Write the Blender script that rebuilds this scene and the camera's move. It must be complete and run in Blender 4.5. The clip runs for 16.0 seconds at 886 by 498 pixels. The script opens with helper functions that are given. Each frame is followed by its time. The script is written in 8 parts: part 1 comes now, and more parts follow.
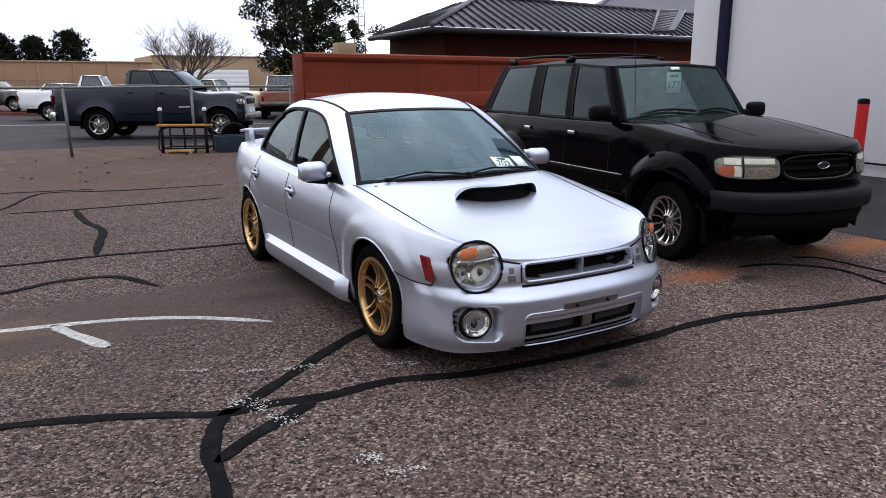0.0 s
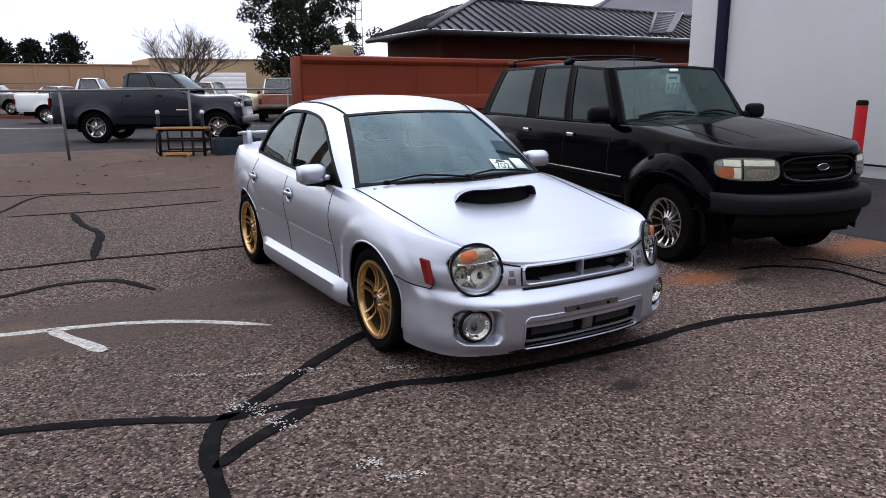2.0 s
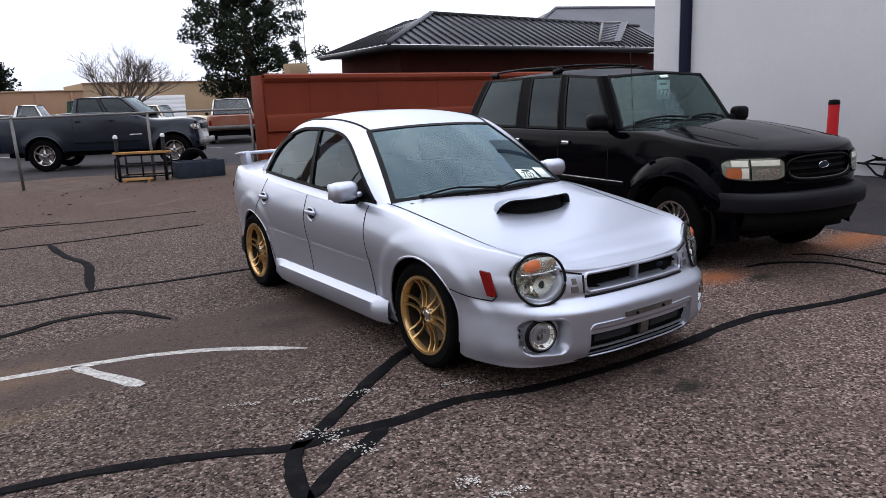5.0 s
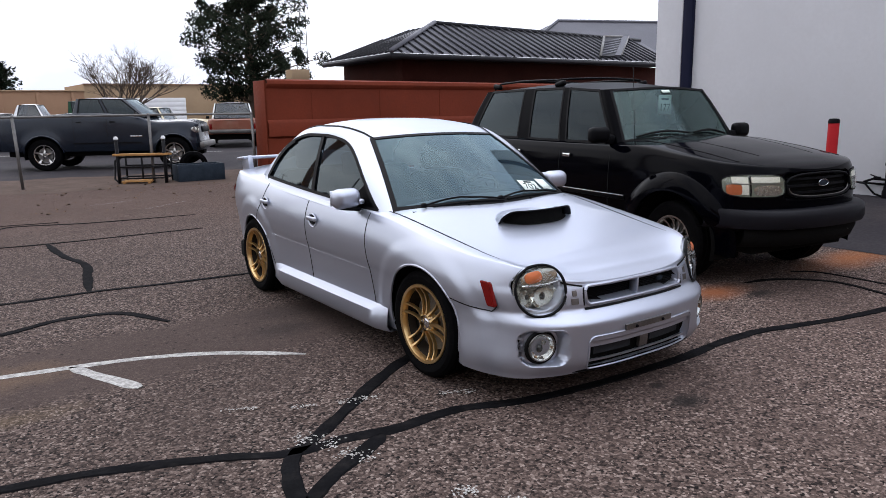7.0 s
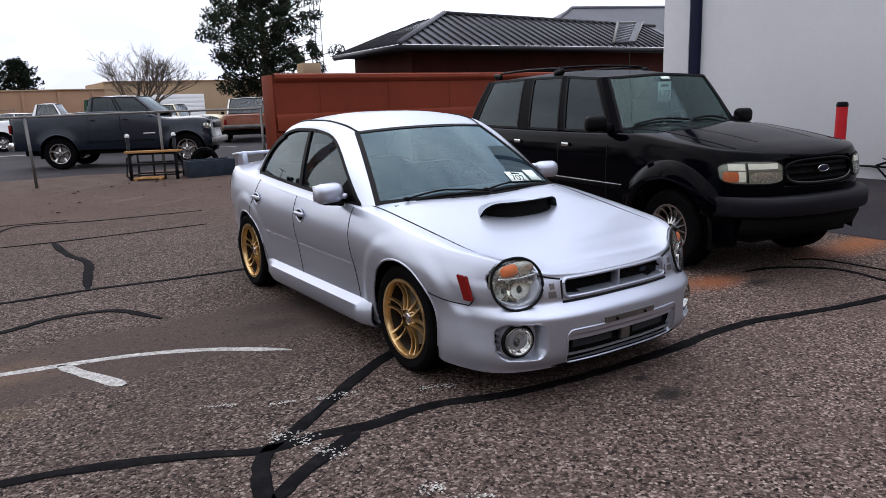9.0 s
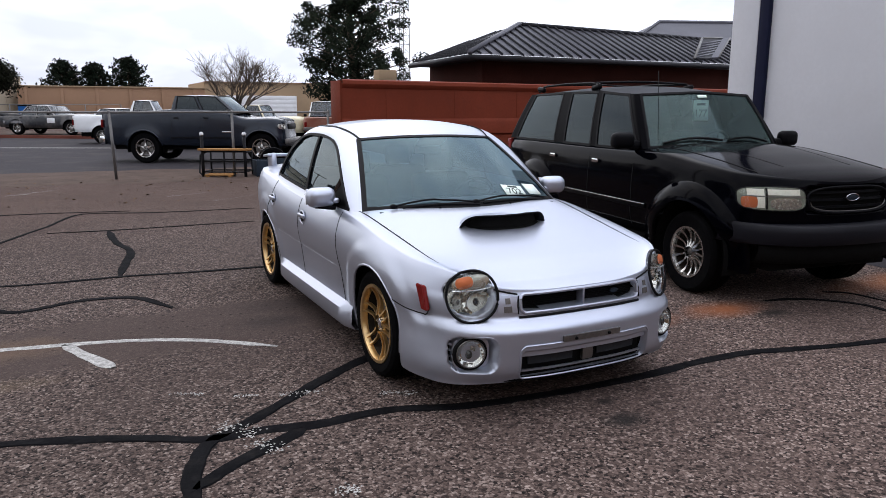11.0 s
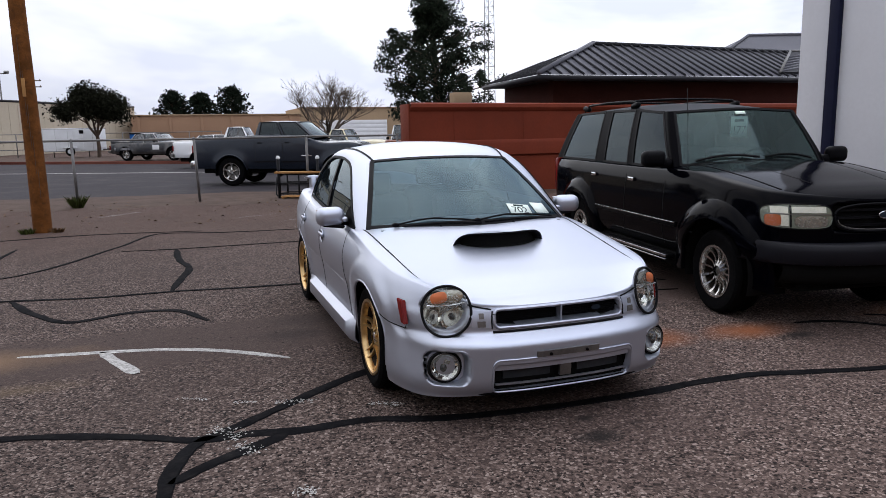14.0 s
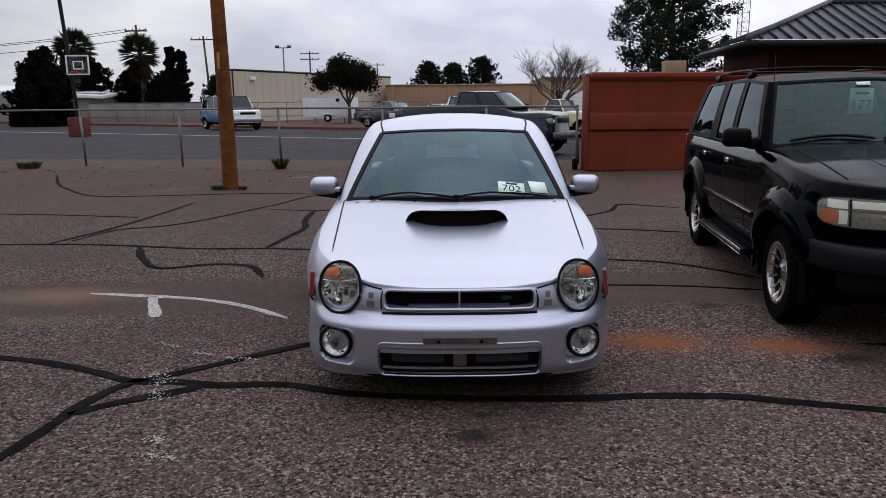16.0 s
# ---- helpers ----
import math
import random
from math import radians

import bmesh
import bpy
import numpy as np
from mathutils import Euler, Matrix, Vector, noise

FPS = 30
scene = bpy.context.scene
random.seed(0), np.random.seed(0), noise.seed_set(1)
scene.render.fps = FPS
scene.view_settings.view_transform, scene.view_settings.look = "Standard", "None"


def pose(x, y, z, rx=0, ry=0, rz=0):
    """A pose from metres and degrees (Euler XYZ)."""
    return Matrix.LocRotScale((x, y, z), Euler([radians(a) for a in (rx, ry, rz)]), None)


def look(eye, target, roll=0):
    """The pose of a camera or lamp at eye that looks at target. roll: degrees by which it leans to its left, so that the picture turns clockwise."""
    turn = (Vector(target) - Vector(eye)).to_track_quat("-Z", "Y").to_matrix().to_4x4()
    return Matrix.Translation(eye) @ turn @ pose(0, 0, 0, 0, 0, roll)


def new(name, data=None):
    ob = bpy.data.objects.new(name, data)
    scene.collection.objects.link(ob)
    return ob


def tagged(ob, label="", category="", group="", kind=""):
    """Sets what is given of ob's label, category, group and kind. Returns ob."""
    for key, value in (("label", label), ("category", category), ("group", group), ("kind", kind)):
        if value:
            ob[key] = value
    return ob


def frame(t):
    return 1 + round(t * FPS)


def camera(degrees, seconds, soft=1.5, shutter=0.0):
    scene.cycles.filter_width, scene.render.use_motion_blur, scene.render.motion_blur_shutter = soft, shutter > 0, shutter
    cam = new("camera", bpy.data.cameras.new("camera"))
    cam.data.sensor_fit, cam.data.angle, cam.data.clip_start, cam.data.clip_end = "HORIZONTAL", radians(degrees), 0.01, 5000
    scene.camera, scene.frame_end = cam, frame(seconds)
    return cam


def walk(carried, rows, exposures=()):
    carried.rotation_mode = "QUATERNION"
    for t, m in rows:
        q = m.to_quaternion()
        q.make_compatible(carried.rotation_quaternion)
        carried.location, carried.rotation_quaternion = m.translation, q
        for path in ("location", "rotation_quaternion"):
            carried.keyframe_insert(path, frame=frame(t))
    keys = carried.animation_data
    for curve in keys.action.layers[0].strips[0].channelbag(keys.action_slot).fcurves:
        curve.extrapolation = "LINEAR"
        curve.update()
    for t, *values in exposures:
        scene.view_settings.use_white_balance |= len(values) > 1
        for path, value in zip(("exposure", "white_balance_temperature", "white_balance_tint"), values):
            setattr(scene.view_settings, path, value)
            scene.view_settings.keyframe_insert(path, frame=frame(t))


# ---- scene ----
cam = camera(63.1, 16.0, 0.4)
PATH = [
    (0, (-2.521, -3.676, 1.531), (-1.531, -1.998, 1.078), -0.2),
    (0.5, (-2.514, -3.663, 1.529), (-1.51, -1.995, 1.073), 0.3),
    (1, (-2.51, -3.658, 1.53), (-1.501, -1.993, 1.072), 0.3),
    (1.5, (-2.51, -3.656, 1.531), (-1.511, -1.984, 1.074), -0.0),
    (2, (-2.517, -3.652, 1.529), (-1.521, -1.975, 1.082), -0.3),
    (2.5, (-2.561, -3.622, 1.534), (-1.588, -1.933, 1.085), -0.7),
    (3, (-2.556, -3.467, 1.528), (-1.52, -1.808, 1.11), -2.2),
    (3.5, (-2.639, -3.38, 1.534), (-1.589, -1.728, 1.124), -1.2),
    (4, (-2.874, -3.329, 1.527), (-1.775, -1.709, 1.115), -2.7),
    (4.2, (-2.921, -3.309, 1.525), (-1.806, -1.699, 1.114), -2.6),
    (6.5, (-3.002, -3.301, 1.528), (-1.868, -1.705, 1.119), -1.7),
    (7, (-3.005, -3.298, 1.529), (-1.869, -1.698, 1.141), -0.8),
    (7.5, (-3.013, -3.304, 1.533), (-1.871, -1.717, 1.115), -0.5),
    (8, (-3.011, -3.299, 1.531), (-1.855, -1.723, 1.108), -0.4),
    (8.2, (-2.988, -3.306, 1.536), (-1.851, -1.717, 1.112), -0.9),
    (10.3, (-2.335, -3.739, 1.525), (-1.404, -2.013, 1.131), 0.1),
    (10.5, (-2.284, -3.787, 1.53), (-1.447, -2.018, 1.121), 0.9),
    (11, (-2.284, -3.746, 1.535), (-1.393, -1.997, 1.151), 0.1),
    (11.5, (-2.312, -3.784, 1.533), (-1.391, -2.052, 1.14), -0.7),
    (12, (-2.304, -3.763, 1.525), (-1.402, -2.026, 1.117), -0.3),
    (12.5, (-2.304, -3.759, 1.527), (-1.388, -2.027, 1.126), -0.4),
    (13, (-2.28, -3.781, 1.527), (-1.377, -2.037, 1.146), -0.5),
    (13.5, (-2.105, -3.944, 1.533), (-1.325, -2.138, 1.168), -0.8),
    (14, (-1.799, -4.11, 1.535), (-1.138, -2.25, 1.209), -1.0),
    (14.5, (-1.41, -4.175, 1.533), (-0.895, -2.287, 1.118), -0.3),
    (15, (-0.93, -4.33, 1.53), (-0.614, -2.401, 1.106), -0.6),
    (15.5, (-0.494, -4.329, 1.507), (-0.394, -2.365, 1.143), -0.2),
    (16, (-0.047, -4.272, 1.525), (-0.055, -2.312, 1.129), -0.5),
]
EXPOSURES = [(0.0, 0.17), (8.2, 0.15), (10.3, 0.03), (12.5, 0.03), (13.5, -0.06), (14.5, -0.20), (15.2, -0.40), (16.0, -0.50)]
walk(cam, [(t, look(eye, target, roll)) for t, eye, target, roll in PATH], EXPOSURES)

# ---------------------------------------------------------------- daylight: a bright, even overcast
SUN_EL, SUN_AZ = 42.0, -35.0
world = bpy.data.worlds.new("overcast_sky")
scene.world = world
world.use_nodes = True
wt = world.node_tree
wt.nodes.clear()


def wnode(kind, **kw):
    n = wt.nodes.new(kind)
    for k, v in kw.items():
        n.inputs[k].default_value = v
    return n


sky = wt.nodes.new("ShaderNodeTexSky")
sky.sky_type, sky.sun_disc = "NISHITA", False
sky.sun_elevation, sky.sun_rotation = radians(SUN_EL), radians(SUN_AZ)
sky.air_density, sky.dust_density = 1.0, 3.0
dim = wnode("ShaderNodeMixRGB", Fac=1.0, Color2=(0.10, 0.10, 0.10, 1))
dim.blend_type = "MULTIPLY"
wt.links.new(sky.outputs[0], dim.inputs[1])
coord = wt.nodes.new("ShaderNodeTexCoord")
flatten = wt.nodes.new("ShaderNodeMapping")
flatten.inputs["Scale"].default_value = (1.0, 1.0, 2.6)
wt.links.new(coord.outputs["Generated"], flatten.inputs[0])
cloud = wnode("ShaderNodeTexNoise", Scale=2.3, Detail=5.0, Roughness=0.55, Distortion=0.3)
wt.links.new(flatten.outputs[0], cloud.inputs["Vector"])
ramp = wt.nodes.new("ShaderNodeValToRGB")
ramp.color_ramp.elements[0].position, ramp.color_ramp.elements[1].position = 0.40, 0.62
ramp.color_ramp.elements[0].color = (0.62, 0.66, 0.80, 1)
ramp.color_ramp.elements[1].color = (1.04, 1.05, 1.13, 1)
wt.links.new(cloud.outputs["Fac"], ramp.inputs[0])
cover = wnode("ShaderNodeMixRGB", Fac=0.93)
wt.links.new(dim.outputs[0], cover.inputs[1])
wt.links.new(ramp.outputs[0], cover.inputs[2])
# an overcast sky is brighter overhead than at the horizon
up_axis = wt.nodes.new("ShaderNodeSeparateXYZ")
wt.links.new(coord.outputs["Generated"], up_axis.inputs[0])
rise = wt.nodes.new("ShaderNodeMapRange")
for key, value in zip(("From Min", "From Max", "To Min", "To Max"), (0.0, 1.0, 1.20, 2.2)):
    rise.inputs[key].default_value = value
wt.links.new(up_axis.outputs[2], rise.inputs["Value"])
bg = wnode("ShaderNodeBackground", Strength=1.0)
wt.links.new(cover.outputs[0], bg.inputs[0])
# the cloud deck is thinner towards the east
thin = wt.nodes.new("ShaderNodeMapRange")
for key, value in zip(("From Min", "From Max", "To Min", "To Max"), (-0.65, 0.10, 0.68, 1.14)):
    thin.inputs[key].default_value = value
wt.links.new(up_axis.outputs[0], thin.inputs["Value"])
level = wt.nodes.new("ShaderNodeMath")
level.operation = "MULTIPLY"
wt.links.new(rise.outputs[0], level.inputs[0])
wt.links.new(thin.outputs[0], level.inputs[1])
wt.links.new(level.outputs[0], bg.inputs["Strength"])
out = wt.nodes.new("ShaderNodeOutputWorld")
wt.links.new(bg.outputs[0], out.inputs[0])

sun = new("sun", bpy.data.lights.new("sun", "SUN"))
sun.data.energy, sun.data.angle, sun.data.color = 0.7, radians(110), (1.0, 0.97, 0.92)
sun.matrix_basis = look((0, 0, 30), Vector((0, 0, 30)) - Vector((math.sin(radians(SUN_AZ)) * math.cos(radians(SUN_EL)), math.cos(radians(SUN_AZ)) * math.cos(radians(SUN_EL)), math.sin(radians(SUN_EL)))))

# ---------------------------------------------------------------- materials
def nodes_of(name):
    m = bpy.data.materials.new(name)
    m.use_nodes = True
    t = m.node_tree
    return m, t, t.nodes["Principled BSDF"]


def noise_at(t, src, scale, detail=4.0, rough=0.6):
    n = t.nodes.new("ShaderNodeTexNoise")
    n.inputs["Scale"].default_value, n.inputs["Detail"].default_value, n.inputs["Roughness"].default_value = scale, detail, rough
    t.links.new(src, n.inputs["Vector"])
    return n.outputs["Fac"]


def span(t, src, a, b, lo=0.0, hi=1.0):
    n = t.nodes.new("ShaderNodeMapRange")
    for k, v in zip(("From Min", "From Max", "To Min", "To Max"), (a, b, lo, hi)):
        n.inputs[k].default_value = v
    t.links.new(src, n.inputs["Value"])
    return n.outputs[0]


def mixed(t, fac, a, b, mode="MIX"):
    n = t.nodes.new("ShaderNodeMixRGB")
    n.blend_type = mode
    for k, v in ((0, fac), (1, a), (2, b)):
        if isinstance(v, (int, float)):
            n.inputs[k].default_value = v
        elif isinstance(v, tuple):
            n.inputs[k].default_value = (*v, 1) if len(v) == 3 else v
        else:
            t.links.new(v, n.inputs[k])
    return n.outputs[0]


def mathn(t, op, a, b=0.0):
    n = t.nodes.new("ShaderNodeMath")
    n.operation = op
    for k, v in ((0, a), (1, b)):
        if isinstance(v, (int, float)):
            n.inputs[k].default_value = v
        else:
            t.links.new(v, n.inputs[k])
    return n.outputs[0]


def bumped(t, bsdf, h, strength=0.3, dist=0.01):
    n = t.nodes.new("ShaderNodeBump")
    n.inputs["Strength"].default_value, n.inputs["Distance"].default_value = strength, dist
    t.links.new(h, n.inputs["Height"])
    t.links.new(n.outputs[0], bsdf.inputs["Normal"])


def mat(name, col, rough=0.5, metal=0.0, var=0.2, scale=3.0, fine=60.0, bump=0.1, coat=0.0, dist=0.004, dirt=None, dirt_amount=0.0, world=False, spec=0.08):
    """A surface with stains at one scale and grain at another."""
    m, t, b = nodes_of(name)
    if world:
        src = t.nodes.new("ShaderNodeNewGeometry").outputs["Position"]
    else:
        src = t.nodes.new("ShaderNodeTexCoord").outputs["Object"]
    big, small = noise_at(t, src, scale, 4), noise_at(t, src, fine, 3)
    c = mixed(t, span(t, big, 0.3, 0.7), tuple(x * (1 - var) for x in col), tuple(min(x * (1 + var), 1) for x in col))
    c = mixed(t, span(t, small, 0.3, 0.7, 0.0, 0.5), c, tuple(x * (1 - 1.2 * var) for x in col))
    if dirt:
        c = mixed(t, span(t, noise_at(t, src, scale * 2.3, 6, 0.7), 0.5, 0.75, 0, dirt_amount), c, dirt)
    t.links.new(c, b.inputs["Base Color"])
    t.links.new(span(t, small, 0.2, 0.8, rough * 0.85, min(rough * 1.2, 1)), b.inputs["Roughness"])
    b.inputs["Metallic"].default_value = metal
    b.inputs["Specular IOR Level"].default_value = spec
    b.inputs["Coat Weight"].default_value = coat
    b.inputs["Coat Roughness"].default_value = 0.06
    if bump > 0:
        bumped(t, b, mathn(t, "ADD", big, mathn(t, "MULTIPLY", small, 0.6)), bump, dist)
    return m


def paint(name, col, metal=0.5, rough=0.32, coat=1.0, flake=0.06, dust=(0.35, 0.31, 0.27), dust_amount=0.12, spec=0.5):
    """Car paint: flakes under a clear coat, with a film of road dust."""
    m, t, b = nodes_of(name)
    src = t.nodes.new("ShaderNodeTexCoord").outputs["Object"]
    fl = noise_at(t, src, 900.0, 1)
    c = mixed(t, span(t, fl, 0.3, 0.7), tuple(x * (1 - flake) for x in col), tuple(min(1, x * (1 + flake)) for x in col))
    film = noise_at(t, src, 2.2, 6, 0.65)
    c = mixed(t, span(t, film, 0.42, 0.75, 0.0, dust_amount), c, dust)
    t.links.new(c, b.inputs["Base Color"])
    b.inputs["Metallic"].default_value = metal
    b.inputs["Specular IOR Level"].default_value = spec
    t.links.new(span(t, film, 0.35, 0.75, rough * 0.95, rough * (1.06 if dust_amount < 0.01 else 1.35)), b.inputs["Roughness"])
    b.inputs["Coat Weight"].default_value = coat
    t.links.new(span(t, film, 0.35, 0.75, 0.03, 0.12), b.inputs["Coat Roughness"])
    return m


def glass(name, tint, rough=0.02, transmission=1.0, alpha_like=None, film=(0.5, 0.52, 0.55), haze=0.06, gain=1.3, sheen=(0.95, 0.98, 1.0)):
    """Window glass with a faint film: dust, and in bluish tints some painted sky reflection."""
    m, t, b = nodes_of(name)
    src = t.nodes.new("ShaderNodeTexCoord").outputs["Object"]
    tr = t.nodes.new("ShaderNodeBsdfTransparent")
    tr.inputs[0].default_value = (*tint, 1)
    gl = t.nodes.new("ShaderNodeBsdfGlossy")
    gl.inputs["Color"].default_value = (*sheen, 1)
    gl.inputs["Roughness"].default_value = rough
    fr = t.nodes.new("ShaderNodeFresnel")
    fr.inputs["IOR"].default_value = 1.55
    mx = t.nodes.new("ShaderNodeMixShader")
    t.links.new(mathn(t, "MULTIPLY", fr.outputs[0], gain), mx.inputs[0])
    t.links.new(tr.outputs[0], mx.inputs[1])
    t.links.new(gl.outputs[0], mx.inputs[2])
    df = t.nodes.new("ShaderNodeBsdfDiffuse")
    df.inputs[0].default_value = (*film, 1)
    mx2 = t.nodes.new("ShaderNodeMixShader")
    t.links.new(span(t, noise_at(t, src, 4.0, 6, 0.7), 0.35, 0.75, haze * 0.4, haze * 1.6), mx2.inputs[0])
    t.links.new(mx.outputs[0], mx2.inputs[1])
    t.links.new(df.outputs[0], mx2.inputs[2])
    t.links.new(mx2.outputs[0], t.nodes["Material Output"].inputs["Surface"])
    return m


def asphalt():
    """Old chip-seal: dark binder with pale and dark stones, worn patches, rust-red dust."""
    m, t, b = nodes_of("worn_asphalt")
    pos = t.nodes.new("ShaderNodeNewGeometry").outputs["Position"]
    vo = t.nodes.new("ShaderNodeTexVoronoi")
    vo.inputs["Scale"].default_value = 78.0
    t.links.new(pos, vo.inputs["Vector"])
    sep = t.nodes.new("ShaderNodeSeparateColor")
    t.links.new(vo.outputs["Color"], sep.inputs[0])
    rr = t.nodes.new("ShaderNodeValToRGB")
    els = rr.color_ramp.elements
    els[0].position, els[0].color = 0.0, (0.010, 0.009, 0.009, 1)
    els[1].position, els[1].color = 1.0, (0.36, 0.305, 0.272, 1)
    for p, c in ((0.22, (0.062, 0.047, 0.042, 1)), (0.60, (0.128, 0.097, 0.085, 1)), (0.85, (0.200, 0.157, 0.138, 1))):
        e = els.new(p)
        e.color = c
    rr.color_ramp.interpolation = "LINEAR"
    t.links.new(sep.outputs[0], rr.inputs[0])
    edge = span(t, vo.outputs["Distance"], 0.0, 0.75, 1.0, 0.60)
    stone = mixed(t, 1.0, rr.outputs[0], edge, "MULTIPLY")
    fine = noise_at(t, pos, 150.0, 3)
    worn = mixed(t, span(t, fine, 0.3, 0.7), (0.040, 0.030, 0.027), (0.090, 0.068, 0.060))
    big = noise_at(t, pos, 0.55, 6, 0.62)
    mid = noise_at(t, pos, 3.0, 5, 0.6)
    xyz = t.nodes.new("ShaderNodeSeparateXYZ")
    t.links.new(pos, xyz.inputs[0])
    # the smoother lane that crosses the lot, with ragged edges
    lane_y = mathn(t, "ADD", mathn(t, "MULTIPLY", xyz.outputs[0], -0.04), mathn(t, "ADD", xyz.outputs[1], mathn(t, "MULTIPLY", mid, 0.35)))
    lane = mathn(t, "MULTIPLY", span(t, lane_y, 1.05, 1.25), span(t, lane_y, 2.30, 2.12))
    far = span(t, lane_y, 5.0, 9.0)
    smooth_mask = mathn(t, "MAXIMUM", mathn(t, "MULTIPLY", lane, 0.85), mathn(t, "MULTIPLY", span(t, big, 0.50, 0.62), 0.45))
    c = mixed(t, smooth_mask, stone, worn)
    c = mixed(t, mathn(t, "MULTIPLY", far, 0.6), c, mixed(t, span(t, fine, 0.3, 0.7), (0.058, 0.037, 0.029), (0.118, 0.078, 0.062)))
    # the colour is multiplied paler towards the east part of the lot
    pale = span(t, mathn(t, "ADD", mathn(t, "ADD", xyz.outputs[0], mathn(t, "MULTIPLY", xyz.outputs[1], -0.55)), mathn(t, "MULTIPLY", big, 1.6)), -1.2, 2.6, 0.0, 1.0)
    c = mixed(t, pale, c, mixed(t, 1.0, c, (1.45, 1.43, 1.43), "MULTIPLY"))
    c = mixed(t, span(t, big, 0.35, 0.7, 0.0, 0.45), c, mixed(t, 1.0, c, (0.62, 0.60, 0.60), "MULTIPLY"))
    # pits where stones have come out
    pit = t.nodes.new("ShaderNodeTexVoronoi")
    pit.inputs["Scale"].default_value = 17.0
    t.links.new(mixed(t, 0.03, pos, noise_at(t, pos, 40.0, 3), "ADD"), pit.inputs["Vector"])
    pit_rgb = t.nodes.new("ShaderNodeSeparateColor")
    t.links.new(pit.outputs["Color"], pit_rgb.inputs[0])
    pit_mask = mathn(t, "MULTIPLY", span(t, pit.outputs["Distance"], 0.13, 0.24, 0.95, 0.0), span(t, pit_rgb.outputs[0], 0.45, 0.6))
    c = mixed(t, pit_mask, c, (0.016, 0.013, 0.012))
    # rust-red wash and a pale sandy drift
    for cx, cy, rx, ry, col, amt in ((1.30, 0.20, 0.44, 0.27, (0.27, 0.10, 0.04), 0.85), (2.12, 0.10, 0.46, 0.24, (0.27, 0.10, 0.04), 0.85), (4.4, 0.05, 1.1, 0.32, (0.30, 0.12, 0.05), 0.85), (6.5, 1.2, 1.3, 0.5, (0.2, 0.08, 0.035), 0.6),
                                     (1.35, 1.4, 0.5, 0.13, (0.17, 0.07, 0.035), 0.4), (-3.2, 1.45, 0.8, 0.33, (0.20, 0.135, 0.08), 0.6), (-3.0, 0.75, 0.6, 0.14, (0.16, 0.12, 0.07), 0.4)):
        dx = mathn(t, "DIVIDE", mathn(t, "SUBTRACT", xyz.outputs[0], cx), rx)
        dy = mathn(t, "DIVIDE", mathn(t, "SUBTRACT", xyz.outputs[1], cy), ry)
        d = mathn(t, "ADD", mathn(t, "SQRT", mathn(t, "ADD", mathn(t, "MULTIPLY", dx, dx), mathn(t, "MULTIPLY", dy, dy))), mathn(t, "MULTIPLY", mid, 0.9))
        c = mixed(t, span(t, d, 0.55, 1.5, amt, 0.0), c, col)
    # oil under and ahead of the parked cars
    for cx, cy, rr_, amt in ((0.07, -1.14, 0.17, 0.92), (0.13, -0.91, 0.09, 0.8), (0.36, -1.05, 0.06, 0.5), (2.38, -0.15, 0.20, 0.9), (1.94, 1.03, 0.2, 0.65), (-1.1, 1.35, 0.35, 0.5), (-0.9, 1.75, 0.45, 0.35)):
        dx, dy = mathn(t, "SUBTRACT", xyz.outputs[0], cx), mathn(t, "MULTIPLY", mathn(t, "SUBTRACT", xyz.outputs[1], cy), 1.6)
        d = mathn(t, "DIVIDE", mathn(t, "SQRT", mathn(t, "ADD", mathn(t, "MULTIPLY", dx, dx), mathn(t, "MULTIPLY", dy, dy))), rr_)
        d = mathn(t, "ADD", d, mathn(t, "MULTIPLY", noise_at(t, pos, 9.0, 5, 0.7), 1.3))
        c = mixed(t, span(t, d, 0.9, 1.6, amt, 0.0), c, (0.022, 0.020, 0.019))
    c = mixed(t, 1.0, c, (0.99, 0.935, 0.915), "MULTIPLY")
    t.links.new(c, b.inputs["Base Color"])
    b.inputs["Roughness"].default_value = 0.9
    b.inputs["Specular IOR Level"].default_value = 0.12
    h = mathn(t, "ADD", mathn(t, "MULTIPLY", span(t, vo.outputs["Distance"], 0.0, 0.7, 1.0, 0.0), span(t, smooth_mask, 0.0, 1.0, 1.0, 0.2)), mathn(t, "MULTIPLY", fine, 0.4))
    bumped(t, b, h, 0.95, 0.008)
    return m


M = {}
M["silver"] = paint("silver_paint", (0.47, 0.502, 0.585), 0.83, 0.38, 0.5, 0.02, dust_amount=0.006)
M["black_paint"] = paint("black_paint", (0.0006, 0.0006, 0.0016), 0.0, 0.09, 0.0, 0.1, (0.02, 0.017, 0.02), 0.003, 0.06)
M["black_roof"] = paint("weathered_black_paint", (0.0007, 0.0007, 0.0016), 0.0, 0.42, 0.0, 0.1, (0.02, 0.017, 0.02), 0.004, 0.03)
M["slate_paint"] = paint("slate_paint", (0.011, 0.016, 0.026), 0.25, 0.25, 0.35, 0.1, dust_amount=0.006, spec=0.3)
M["cream_paint"] = paint("cream_paint", (0.62, 0.56, 0.38), 0.0, 0.4, 0.3, 0.03, (0.3, 0.24, 0.16), 0.4)
M["rust_paint"] = paint("rust_paint", (0.20, 0.055, 0.028), 0.0, 0.5, 0.2, 0.05, (0.25, 0.16, 0.1), 0.4)
M["green_paint"] = paint("green_paint", (0.005, 0.045, 0.017), 0.0, 0.45, 0.15, 0.05, (0.02, 0.045, 0.025), 0.2, 0.2)
M["white_paint"] = paint("white_vehicle_paint", (0.72, 0.73, 0.74), 0.0, 0.4, 0.4, 0.03, dust_amount=0.15)
